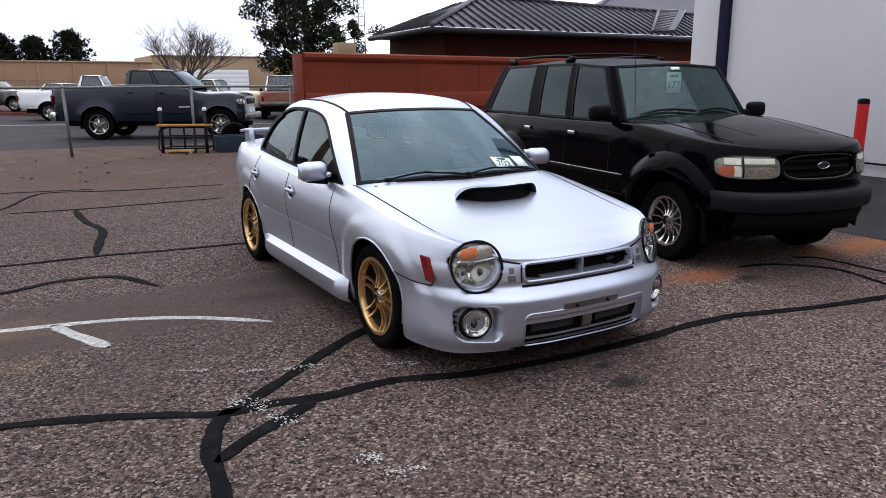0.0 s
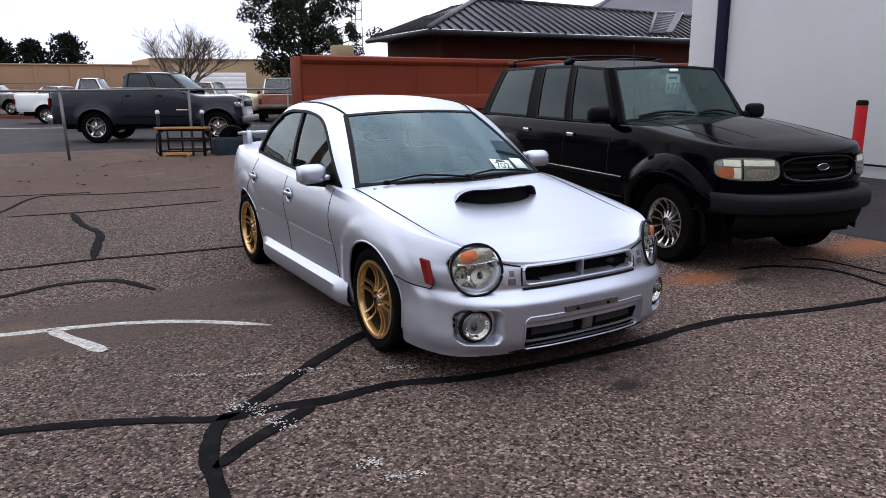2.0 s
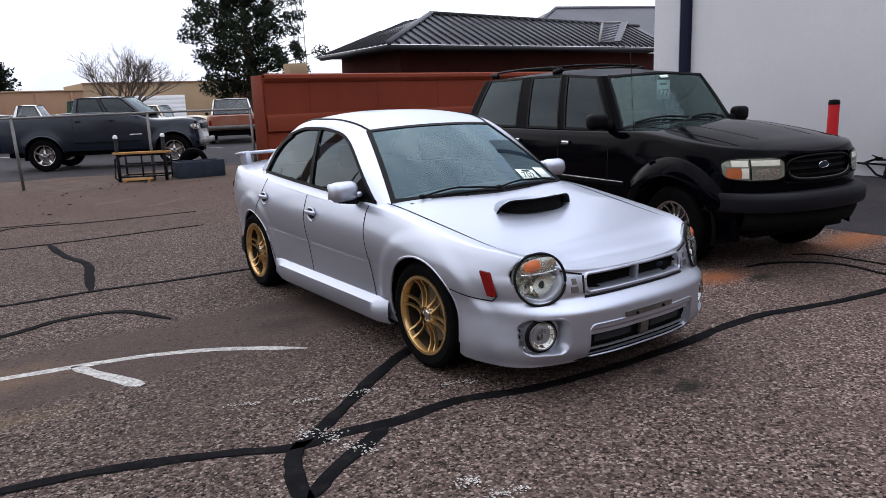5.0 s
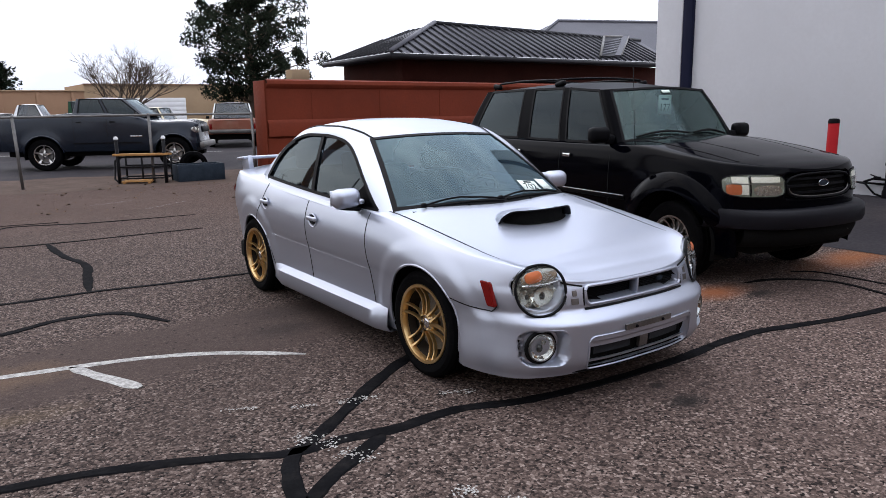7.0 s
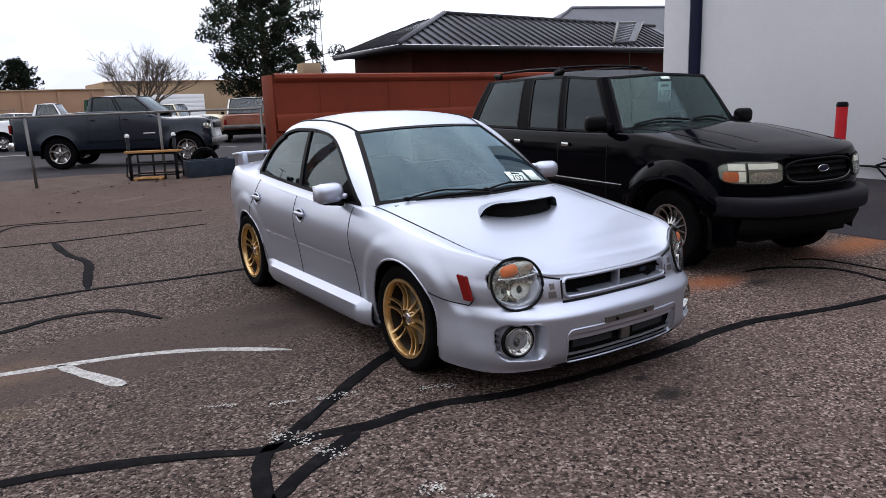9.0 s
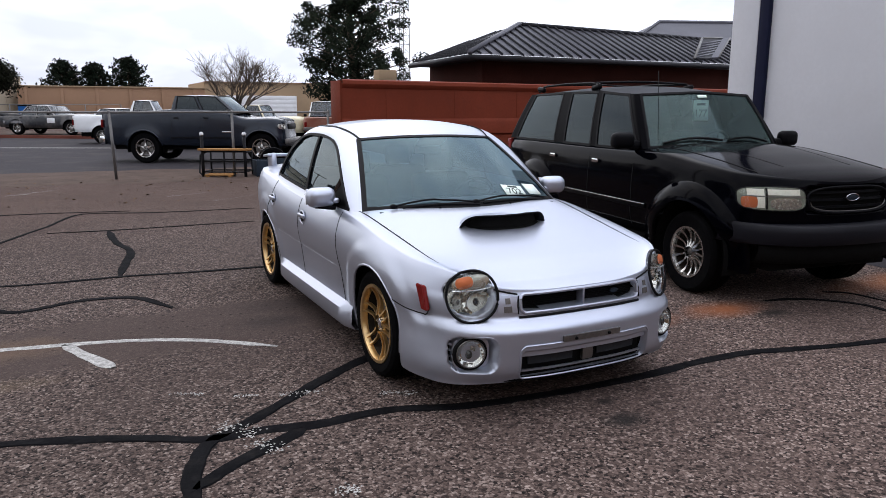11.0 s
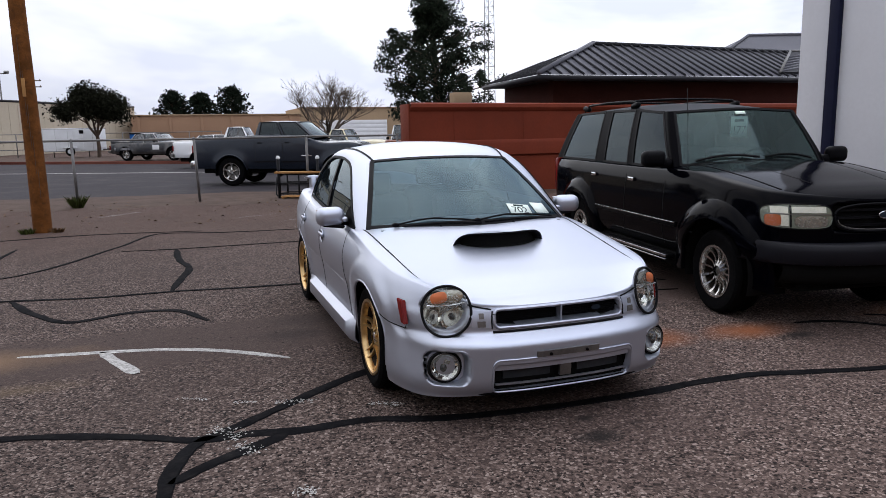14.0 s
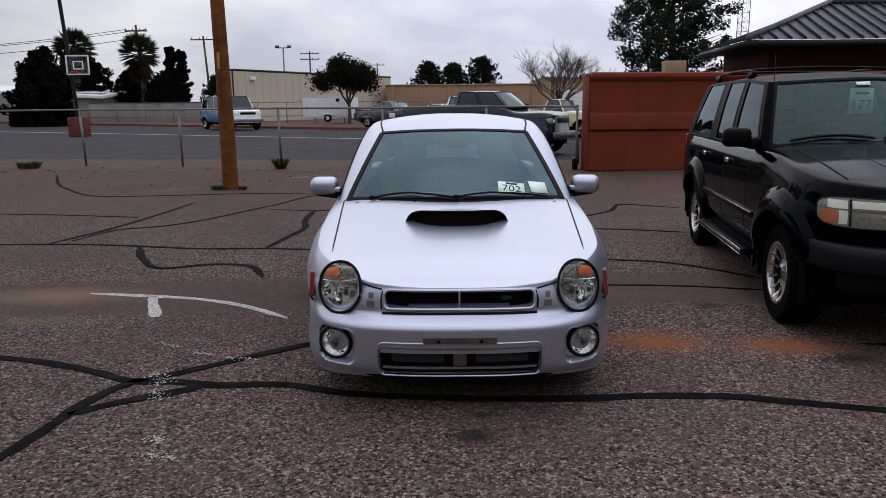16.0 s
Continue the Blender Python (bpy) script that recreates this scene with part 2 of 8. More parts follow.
M["pale_car"] = paint("weathered_grey_paint", (0.20, 0.20, 0.21), 0.0, 0.45, 0.2, 0.05, dust_amount=0.3)
M["blue_paint"] = paint("blue_van_paint", (0.030, 0.105, 0.20), 0.0, 0.4, 0.4, 0.03)
M["navy_car"] = paint("dark_sedan_paint", (0.012, 0.014, 0.019), 0.2, 0.35, 0.6, 0.05, dust_amount=0.3)
# bluish film colours paint part of the sky's reflection onto the panes
M["glass"] = glass("window_glass", (0.17, 0.23, 0.25), 0.012, haze=0.07, film=(0.16, 0.28, 0.36), gain=1.2, sheen=(0.70, 0.93, 1.0))
M["tint"] = glass("tinted_glass", (0.05, 0.06, 0.075), 0.02, haze=0.03, film=(0.18, 0.24, 0.30), gain=0.9, sheen=(0.85, 0.97, 1.0))
M["suv_glass"] = glass("clear_glass", (0.36, 0.47, 0.46), 0.09, haze=0.08, film=(0.12, 0.18, 0.18), gain=0.95, sheen=(0.75, 1.0, 0.97))
M["suv_tint"] = glass("dark_privacy_glass", (0.04, 0.05, 0.05), 0.02, haze=0.02, film=(0.08, 0.11, 0.15), gain=0.55, sheen=(0.80, 0.94, 1.0))
M["lens"] = glass("lamp_lens", (0.95, 0.96, 0.94), 0.03, haze=0.008, gain=0.55)
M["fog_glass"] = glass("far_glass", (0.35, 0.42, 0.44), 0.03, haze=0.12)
M["rubber"] = mat("tyre_rubber", (0.0035, 0.0035, 0.004), 0.8, var=0.3, scale=12, fine=150, bump=0.25, dirt=(0.035, 0.03, 0.025), dirt_amount=0.15, spec=0.03)
M["trim"] = mat("black_plastic", (0.003, 0.003, 0.004), 0.45, var=0.2, scale=8, fine=200, bump=0.08)
M["bumper"] = mat("bumper_plastic", (0.0045, 0.0045, 0.0075), 0.5, var=0.2, scale=8, fine=200, bump=0.05, spec=0.2)
M["seal"] = mat("black_seal", (0.008, 0.008, 0.009), 0.5, var=0.2, bump=0.0)
M["well"] = mat("underbody", (0.006, 0.006, 0.006), 0.9, var=0.3, bump=0.1)
# inner barrel colour: holds the shade between the spokes
M["barrel_shade"] = mat("shaded_barrel", (0.035, 0.028, 0.022), 0.6, 0.2, var=0.3, bump=0.1)
M["gold"] = mat("gold_rim", (0.64, 0.43, 0.19), 0.30, 0.92, var=0.10, scale=9, fine=90, bump=0.0, coat=0.4, dirt=(0.12, 0.08, 0.04), dirt_amount=0.12)
M["alloy"] = mat("polished_rim", (0.58, 0.57, 0.55), 0.24, 1.0, var=0.2, scale=9, fine=90, bump=0.05, dirt=(0.06, 0.05, 0.045), dirt_amount=0.5)
M["chrome"] = mat("chrome", (0.75, 0.76, 0.78), 0.12, 1.0, var=0.06, bump=0.0)
M["steel"] = mat("dull_steel", (0.20, 0.19, 0.18), 0.45, 0.9, var=0.3, bump=0.08)
M["reflector"] = mat("lamp_reflector", (0.88, 0.87, 0.78), 0.3, 0.1, var=0.12, scale=30, bump=0.0)
M["upper_lamp"] = mat("upper_lamp_lining", (0.50, 0.50, 0.44), 0.15, 0.85, var=0.4, scale=40, fine=90, bump=0.2)
M["old_lamp"] = mat("aged_lamp_lens", (0.24, 0.26, 0.21), 0.2, 0.15, var=0.2, scale=20, bump=0.05, coat=0.3)
M["facets"] = mat("lamp_facets", (0.86, 0.86, 0.83), 0.06, 1.0, var=0.1, scale=45, fine=70, bump=0.0)
M["lamp_shell"] = mat("lamp_shell", (0.42, 0.42, 0.39), 0.25, 0.8, var=0.15, scale=30, bump=0.0)
M["lamp_core"] = mat("bulb_glass", (0.05, 0.05, 0.05), 0.1, 0.2, var=0.2, bump=0.0, spec=0.5)
M["amber"] = mat("amber_lens", (0.52, 0.15, 0.06), 0.2, var=0.12, scale=20, fine=150, bump=0.05, coat=0.15)
M["red_lens"] = mat("red_lens", (0.15, 0.007, 0.006), 0.22, var=0.12, scale=20, fine=150, bump=0.05, coat=0.12)
M["cloth"] = mat("dark_seat_cloth", (0.035, 0.037, 0.042), 0.9, var=0.25, scale=8, fine=200, bump=0.2)
M["cabin"] = mat("cabin_plastic", (0.030, 0.032, 0.035), 0.7, var=0.2, bump=0.1)
M["paper"] = mat("price_card", (0.80, 0.90, 0.83), 0.6, var=0.06, scale=10, bump=0.0)
M["ink"] = mat("black_ink", (0.03, 0.05, 0.05), 0.6, var=0.1, bump=0.0)
M["asphalt"] = asphalt()
M["road"] = mat("road_asphalt", (0.037, 0.034, 0.038), 0.85, var=0.14, scale=0.35, fine=30, bump=0.3, dist=0.006, world=True, dirt=(0.13, 0.105, 0.09), dirt_amount=0.25)
M["dirt"] = mat("verge_dirt", (0.090, 0.064, 0.052), 0.95, var=0.28, scale=1.6, fine=30, bump=0.6, dist=0.02, world=True, dirt=(0.045, 0.034, 0.028), dirt_amount=0.6)
M["tar"] = mat("crack_sealant", (0.006, 0.006, 0.007), 0.9, var=0.35, scale=5, fine=60, bump=0.35, dist=0.004, world=True, dirt=(0.03, 0.026, 0.024), dirt_amount=0.35, spec=0.04)
M["line"] = mat("worn_line_paint", (0.42, 0.41, 0.39), 0.8, var=0.5, scale=26, fine=70, bump=0.3, dist=0.003, world=True, dirt=(0.10, 0.085, 0.075), dirt_amount=0.75)
M["faded"] = mat("faded_line_paint", (0.40, 0.39, 0.37), 0.85, var=0.25, scale=14, fine=70, bump=0.3, dist=0.003, world=True, dirt=(0.10, 0.085, 0.075), dirt_amount=1.0)
M["red_kerb"] = mat("red_kerb", (0.13, 0.045, 0.032), 0.85, var=0.25, scale=0.8, fine=25, bump=0.25, world=True)
M["white_wall"] = mat("white_stucco", (0.60, 0.61, 0.645), 0.85, var=0.05, scale=0.5, fine=18, bump=0.2, world=True, dirt=(0.55, 0.55, 0.57), dirt_amount=0.4)
M["navy"] = mat("navy_trim", (0.012, 0.014, 0.035), 0.5, var=0.15, bump=0.05)
M["red_steel"] = mat("oxide_red_steel", (0.165, 0.034, 0.017), 0.6, var=0.16, scale=0.9, fine=20, bump=0.12, dirt=(0.12, 0.03, 0.018), dirt_amount=0.5)
# this red is lowered to hold the shade under the eaves
M["red_wall"] = mat("shaded_red_brick_wall", (0.05, 0.015, 0.011), 0.85, var=0.2, scale=1.2, fine=22, bump=0.2)
M["roof_metal"] = mat("standing_seam_roof", (0.10, 0.10, 0.115), 0.45, 0.2, var=0.12, scale=0.7, fine=25, bump=0.05)
M["roof_dark"] = mat("roof_edge", (0.028, 0.028, 0.032), 0.5, var=0.2, bump=0.05)
M["tan"] = mat("tan_block_wall", (0.30, 0.185, 0.118), 0.9, var=0.10, scale=0.25, fine=4, bump=0.2, world=True)
M["sand"] = mat("sand_block_wall", (0.34, 0.245, 0.155), 0.9, var=0.10, scale=0.25, fine=4, bump=0.2, world=True)
M["cream_wall"] = mat("cream_metal_siding", (0.46, 0.40, 0.31), 0.7, var=0.07, scale=0.3, fine=6, bump=0.1, world=True)
M["grey_wall"] = mat("grey_block_wall", (0.25, 0.225, 0.205), 0.9, var=0.15, scale=0.6, fine=8, bump=0.2, world=True)
M["white_metal"] = mat("white_sheet_metal", (0.70, 0.71, 0.72), 0.5, var=0.08, scale=1.5, bump=0.05)
M["galv"] = mat("galvanised_pipe", (0.17, 0.165, 0.16), 0.5, 0.6, var=0.25, scale=6, fine=60, bump=0.08)
M["iron"] = mat("black_iron", (0.018, 0.018, 0.020), 0.55, 0.4, var=0.3, scale=8, fine=80, bump=0.1)
M["bluebox"] = mat("dark_blue_steel", (0.028, 0.038, 0.052), 0.55, 0.2, var=0.3, scale=5, bump=0.1)
M["pole_wood"] = mat("weathered_pole", (0.150, 0.056, 0.015), 0.8, var=0.45, scale=5, fine=60, bump=0.5, dirt=(0.055, 0.026, 0.012), dirt_amount=0.9)
M["plank"] = mat("bare_plank", (0.38, 0.20, 0.075), 0.75, var=0.2, scale=5, fine=70, bump=0.2)
M["bollard"] = mat("red_bollard_paint", (0.42, 0.02, 0.025), 0.45, var=0.12, scale=4, bump=0.05)
M["bark"] = mat("bark", (0.085, 0.06, 0.045), 0.95, var=0.3, scale=6, fine=50, bump=0.6, dist=0.02)
M["pale_bark"] = mat("bare_twig_bark", (0.10, 0.078, 0.062), 0.95, var=0.2, scale=6, fine=50, bump=0.3)


def leaf(name, col):
    m, t, b = nodes_of(name)
    rnd = t.nodes.new("ShaderNodeNewGeometry").outputs["Random Per Island"]
    t.links.new(mixed(t, rnd, tuple(x * 0.25 for x in col), tuple(x * 0.95 for x in col)), b.inputs["Base Color"])
    b.inputs["Roughness"].default_value = 0.8
    b.inputs["Specular IOR Level"].default_value = 0.03
    return m


M["juniper"] = leaf("juniper_leaf", (0.022, 0.030, 0.018))
M["pine"] = leaf("pine_leaf", (0.012, 0.018, 0.011))
M["olive"] = leaf("dark_evergreen_leaf", (0.016, 0.017, 0.010))
M["cypress"] = leaf("cypress_leaf", (0.006, 0.008, 0.005))
M["palm"] = leaf("palm_frond", (0.040, 0.042, 0.020))
M["thatch"] = leaf("dead_palm_frond", (0.10, 0.062, 0.035))
M["weed"] = leaf("weed_leaf", (0.07, 0.085, 0.025))
M["dry"] = leaf("dry_leaf", (0.16, 0.095, 0.05))

# ---------------------------------------------------------------- building tools
def spline(pts):
    """A smooth function through (t, value) pairs that does not overshoot."""
    t, v = np.array(sorted(pts), float).T
    sec = np.diff(v) / np.diff(t)
    m = np.r_[sec[0], np.where(sec[1:] * sec[:-1] > 0, 0.5 * (sec[1:] + sec[:-1]), 0), sec[-1]]

    def at(q):
        q = np.clip(np.asarray(q, float), t[0], t[-1])
        k = np.clip(np.searchsorted(t, q, "right") - 1, 0, len(t) - 2)
        h = t[k + 1] - t[k]
        u = (q - t[k]) / h
        return ((2 * u**3 - 3 * u**2 + 1) * v[k] + (u**3 - 2 * u**2 + u) * h * m[k]
                + (-2 * u**3 + 3 * u**2) * v[k + 1] + (u**3 - u**2) * h * m[k + 1])
    return at


def smooth(a, b, x):
    u = np.clip((np.asarray(x, float) - a) / (b - a), 0, 1)
    return u * u * (3 - 2 * u)


def link(name, me, material, parent=None, label="", flat=False):
    if material is not None:
        me.materials.append(material)
    if not flat:
        me.polygons.foreach_set("use_smooth", [True] * len(me.polygons))
    ob = new(name, me)
    if parent is not None:
        ob.parent = parent
    if label:
        ob["label"] = label
    return ob


def part(name, bm, material, parent=None, label="", angle=32.0):
    """Links a bmesh as one mesh object under a thing or a part."""
    me = bpy.data.meshes.new(name)
    bmesh.ops.recalc_face_normals(bm, faces=bm.faces[:])
    lim = radians(angle)
    for e in bm.edges:
        e.smooth = len(e.link_faces) == 2 and e.calc_face_angle(0.0) < lim
    bm.to_mesh(me)
    bm.free()
    return link(name, me, material, parent, label)


def sheet(name, co, faces, material, parent=None, label="", normals=None, extra=(), index=None):
    """A mesh from arrays made by the functions below; extra materials with an index for each face."""
    me = bpy.data.meshes.new(name)
    me.from_pydata([tuple(c) for c in co], [], [tuple(int(i) for i in f) for f in faces])
    ob = link(name, me, material, parent, label)
    for m in extra:
        me.materials.append(m)
    if index is not None:
        me.polygons.foreach_set("material_index", [int(i) for i in index])
    me.update()
    if normals is not None:
        me.normals_split_custom_set_from_vertices([tuple(n) for n in normals])
    return ob


def thing(name, m, label, category, group="", kind=""):
    ob = new(name)
    ob.empty_display_size = 0.2
    ob.matrix_basis = m
    return tagged(ob, label, category, group, kind)


def add_box(bm, size, at=(0, 0, 0), bevel=0.0, turn=None, seg=2):
    g = bmesh.ops.create_cube(bm, size=1.0)["verts"]
    bmesh.ops.scale(bm, vec=size, verts=g)
    if bevel > 0:
        es = list({e for v in g for e in v.link_edges})
        r = bmesh.ops.bevel(bm, geom=es, offset=min(bevel, min(size) * 0.49), segments=seg, profile=0.5, affect="EDGES")
        g = list({v for f in r["faces"] for v in f.verts} | {v for v in g if v.is_valid})
    if turn is not None:
        bmesh.ops.rotate(bm, cent=(0, 0, 0), matrix=Euler([radians(a) for a in turn]).to_matrix(), verts=g)
    bmesh.ops.translate(bm, vec=at, verts=g)
    return g


def box(size, at=(0, 0, 0), bevel=0.01, turn=None, seg=2):
    bm = bmesh.new()
    add_box(bm, size, at, bevel, turn, seg)
    return bm


def add_tube(bm, pts, r, sides=8, r2=None, cap=True):
    """A round bar along pts, tapering from r to r2."""
    pts = [Vector(p) for p in pts]
    n = len(pts)
    rings, up = [], Vector((0.13, 0.21, 0.97))
    for k, p in enumerate(pts):
        d = (pts[min(k + 1, n - 1)] - pts[max(k - 1, 0)]).normalized()
        a = d.cross(up)
        if a.length < 0.1:
            a = d.cross(Vector((1, 0, 0)))
        a.normalize()
        b = d.cross(a)
        rr = r if r2 is None else r + (r2 - r) * k / max(n - 1, 1)
        rings.append([bm.verts.new(p + rr * (math.cos(q) * a + math.sin(q) * b)) for q in (2 * math.pi * i / sides for i in range(sides))])
    for u, w in zip(rings, rings[1:]):
        for i in range(sides):
            bm.faces.new((u[i], u[(i + 1) % sides], w[(i + 1) % sides], w[i]))
    if cap:
        bm.faces.new(rings[0][::-1])
        bm.faces.new(rings[-1])


def tube(pts, r, sides=8, r2=None):
    bm = bmesh.new()
    add_tube(bm, pts, r, sides, r2)
    return bm


def lathe(profile, seg=40, axis="x", at=(0, 0, 0), closed=False, cap=True):
    """Turns (radius, along) pairs about an axis."""
    bm = bmesh.new()
    rings = []
    for rad, al in profile:
        ring = []
        for i in range(seg):
            q = 2 * math.pi * i / seg
            c, s = rad * math.cos(q), rad * math.sin(q)
            p = {"x": (al, c, s), "y": (c, al, s), "z": (c, s, al)}[axis]
            ring.append(bm.verts.new(Vector(p) + Vector(at)))
        rings.append(ring)
    pairs = list(zip(rings, rings[1:])) + ([(rings[-1], rings[0])] if closed else [])
    for u, w in pairs:
        for i in range(seg):
            bm.faces.new((u[i], u[(i + 1) % seg], w[(i + 1) % seg], w[i]))
    if not closed and cap:
        for ring, (rad, _) in ((rings[0], profile[0]), (rings[-1], profile[-1])):
            if rad > 1e-4:
                bm.faces.new(ring)
    bmesh.ops.remove_doubles(bm, verts=bm.verts[:], dist=1e-5)
    return bm


def oval(at, rx, rz, depth, tilt=0.0, normal=(0, -1, 0), seg=36, rings=6, power=2.0, flat=0.0):
    """A lens: an oval dome of the given half sizes that bulges along normal."""
    bm = bmesh.new()
    n = Vector(normal).normalized()
    side = Vector((0, 0, 1)).cross(n).normalized()
    up = n.cross(side)
    c, s = math.cos(radians(tilt)), math.sin(radians(tilt))
    side, up = c * side + s * up, c * up - s * side
    rows = []
    for k in range(rings + 1):
        q = k / rings
        d = depth * (1 - max(0, q - flat) ** 2 / (1 - flat) ** 2)
        row = []
        for i in range(seg):
            a = 2 * math.pi * i / seg
            ca, sa = math.cos(a), math.sin(a)
            f = (abs(ca) ** power + abs(sa) ** power) ** (-1 / power)
            row.append(bm.verts.new(Vector(at) + q * f * (rx * ca * side + rz * sa * up) + d * n))
        rows.append(row)
    for u, w in zip(rows, rows[1:]):
        for i in range(seg):
            bm.faces.new((u[i], u[(i + 1) % seg], w[(i + 1) % seg], w[i]))
    bmesh.ops.remove_doubles(bm, verts=bm.verts[:], dist=1e-5)
    return bm


def ring(at, rx, rz, r, tilt=0.0, normal=(0, -1, 0), power=2.0, seg=40):
    """A round bar bent to an oval."""
    n = Vector(normal).normalized()
    side = Vector((0, 0, 1)).cross(n).normalized()
    up = n.cross(side)
    c, s = math.cos(radians(tilt)), math.sin(radians(tilt))
    side, up = c * side + s * up, c * up - s * side
    pts = []
    for i in range(seg + 1):
        a = 2 * math.pi * i / seg
        ca, sa = math.cos(a), math.sin(a)
        f = (abs(ca) ** power + abs(sa) ** power) ** (-1 / power)
        pts.append(Vector(at) + f * (rx * ca * side + rz * sa * up))
    return tube(pts, r, 6)


def bars(text, size, m, material, parent, name="lettering"):
    """Characters that can be read, in the built-in font, as a mesh."""
    cu = bpy.data.curves.new(name, "FONT")
    cu.body, cu.size, cu.align_x, cu.align_y, cu.extrude = text, size, "CENTER", "CENTER", 0.0004
    tmp = new("tmp", cu)
    me = bpy.data.meshes.new_from_object(tmp.evaluated_get(bpy.context.evaluated_depsgraph_get()))
    bpy.data.objects.remove(tmp)
    ob = link(name, me, material, parent, flat=True)
    ob.matrix_basis = m
    return ob


# ---------------------------------------------------------------- vehicle bodies
class Shape:
    """The outer skin of a vehicle: a plan outline from nose to tail, drawn up from the sill to the shoulder
    and closed over the top. Origin under the middle of the front axle, the nose towards -y."""

    def __init__(self, outline, lo, hi, crown, width, nose, tail, arch, flare=0.03, wheels=(0.0, 2.5), wheel_z=0.31,
                 power=2.4, fine=0.013, coarse=0.035, nv=44, nt=18, recess=(), level=None, blister=False):
        pts = np.array([(-outline[1][0], outline[1][1]), *outline, (-outline[-2][0], outline[-2][1])], float)
        ln = np.r_[0, np.cumsum(np.hypot(*np.diff(pts, axis=0).T))]
        fx, fy = spline(list(zip(ln, pts[:, 0]))), spline(list(zip(ln, pts[:, 1])))
        l0, l1 = ln[1], ln[-2]
        steps, l, y0 = [], l0, outline[0][1]
        while l < l1:
            steps.append(l)
            yy = float(fy(l))
            l += fine if yy < y0 + 0.42 else coarse
        steps.append(l1)
        self.xo, self.yo = np.maximum(fx(steps), 0), fy(steps)
        self.xo[0] = self.xo[-1] = 0.0
        self.y0, self.y1 = outline[0][1], outline[-1][1]
        self.lo, self.hi, self.crown, self.wp = spline(lo), spline(hi), spline(crown), spline(width)
        self.nose, self.tail, self.power = spline(nose), spline(tail), power
        self.arch, self.flare, self.wheels, self.wheel_z, self.recess = arch, flare, wheels, wheel_z, recess
        k = (self.yo > self.y0 + 0.3) & (self.yo < self.y1 - 0.3)
        self.plan = lambda y: np.interp(y, self.yo[k], self.xo[k])
        self.nv, self.nt, self.level, self.blister = nv, nt, level, blister
        self.grid()

    def lean(self, v, z):
        """How far the nose stands out, by share of the height, or by height where the ledges run level."""
        if self.level:
            v = np.clip((z - self.level[0]) / (self.level[1] - self.level[0]), 0, 1)
        return self.nose(v)

    def bend(self, y):
        return self.power + (3.6 * (1 - smooth(self.y0, self.y0 + 0.75, y)) if self.blister else 0)

    def bulge(self, y, z):
        out = 0 * y
        for w in self.wheels:
            d = np.hypot(y - w, (z - self.wheel_z) * 1.0)
            if self.blister:
                out = out + self.flare * (1 - smooth(self.arch + 0.08, self.arch + 0.17, d)) * smooth(self.wheel_z - 0.2, self.wheel_z + 0.05, z)
                continue
            out = out + self.flare * np.exp(-((d - self.arch) / 0.10) ** 2) * smooth(self.wheel_z - 0.25, self.wheel_z, z)
        if self.blister:  # the front bumper spreads towards its lower edge
            out = out + 0.058 * (1 - smooth(-0.36, -0.20, y)) * (1 - smooth(0.15, 0.50, z))
        return out

    def side(self, y, z, sign=-1.0, lift=0.0):
        """The point of the side at y and z."""
        yo = y
        for _ in range(5):
            v = (z - self.lo(yo)) / (self.hi(yo) - self.lo(yo))
            fw = 1 - smooth(self.y0 + 0.10, self.y0 + 0.75, yo)
            rw = smooth(self.y1 - 0.6, self.y1 - 0.08, yo)
            yo = y - self.lean(v, z) * fw - self.tail(v) * rw
        return Vector((sign * float(self.plan(yo) * self.wp(v) + self.bulge(yo, z) + lift), float(y), float(z)))

    def front(self, x, z, lift=0.0):
        """The point of the nose at x and z, hollows left out."""
        k = (self.yo < self.y0 + 0.7) & (self.xo > -1)
        a = abs(x)
        yo = float(np.interp(a, self.xo[k], self.yo[k]))
        v = (z - float(self.lo(yo))) / float(self.hi(yo) - self.lo(yo))
        for _ in range(3):
            yo = float(np.interp(a / float(self.wp(v)), self.xo[k], self.yo[k]))
            v = (z - float(self.lo(yo))) / float(self.hi(yo) - self.lo(yo))
        fw = 1 - float(smooth(self.y0 + 0.10, self.y0 + 0.75, yo))
        return Vector((x, yo + float(self.lean(v, z)) * fw - lift, z))

    def front_loop(self, x0, x1, z0, z1, rad, lift=0.0, n=10):
        """A closed rounded-rectangle path laid on the nose."""
        out = []
        for cx, cz, a0 in ((x1 - rad, z1 - rad, 0), (x0 + rad, z1 - rad, 90), (x0 + rad, z0 + rad, 180), (x1 - rad, z0 + rad, 270)):
            for k in range(n + 1):
                a = radians(a0 + 90 * k / n)
                out.append((cx + rad * math.cos(a), cz + rad * math.sin(a)))
        full = []
        for (xa, za), (xb, zb) in zip(out, out[1:] + out[:1]):
            m = max(1, int(math.dist((xa, za), (xb, zb)) / 0.03))
            full += [self.front(xa + (xb - xa) * k / m, za + (zb - za) * k / m, lift) for k in range(m)]
        return full + full[:1]

    def front_patch(self, x0, x1, z0, z1, lift=0.0, depth=0.006, shear=0.0):
        """A thin panel that follows the nose."""
        bm = bmesh.new()
        nx, nz = max(2, int(abs(x1 - x0) / 0.03)), 3
        g = [[[bm.verts.new(self.front(x0 + (x1 - x0) * i / nx, z0 + (z1 - z0) * j / nz + shear * i / nx, lift - d)) for j in range(nz + 1)] for i in range(nx + 1)] for d in (0.0, depth)]
        for d in (0, 1):
            for i in range(nx):
                for j in range(nz):
                    bm.faces.new((g[d][i][j], g[d][i + 1][j], g[d][i + 1][j + 1], g[d][i][j + 1]))
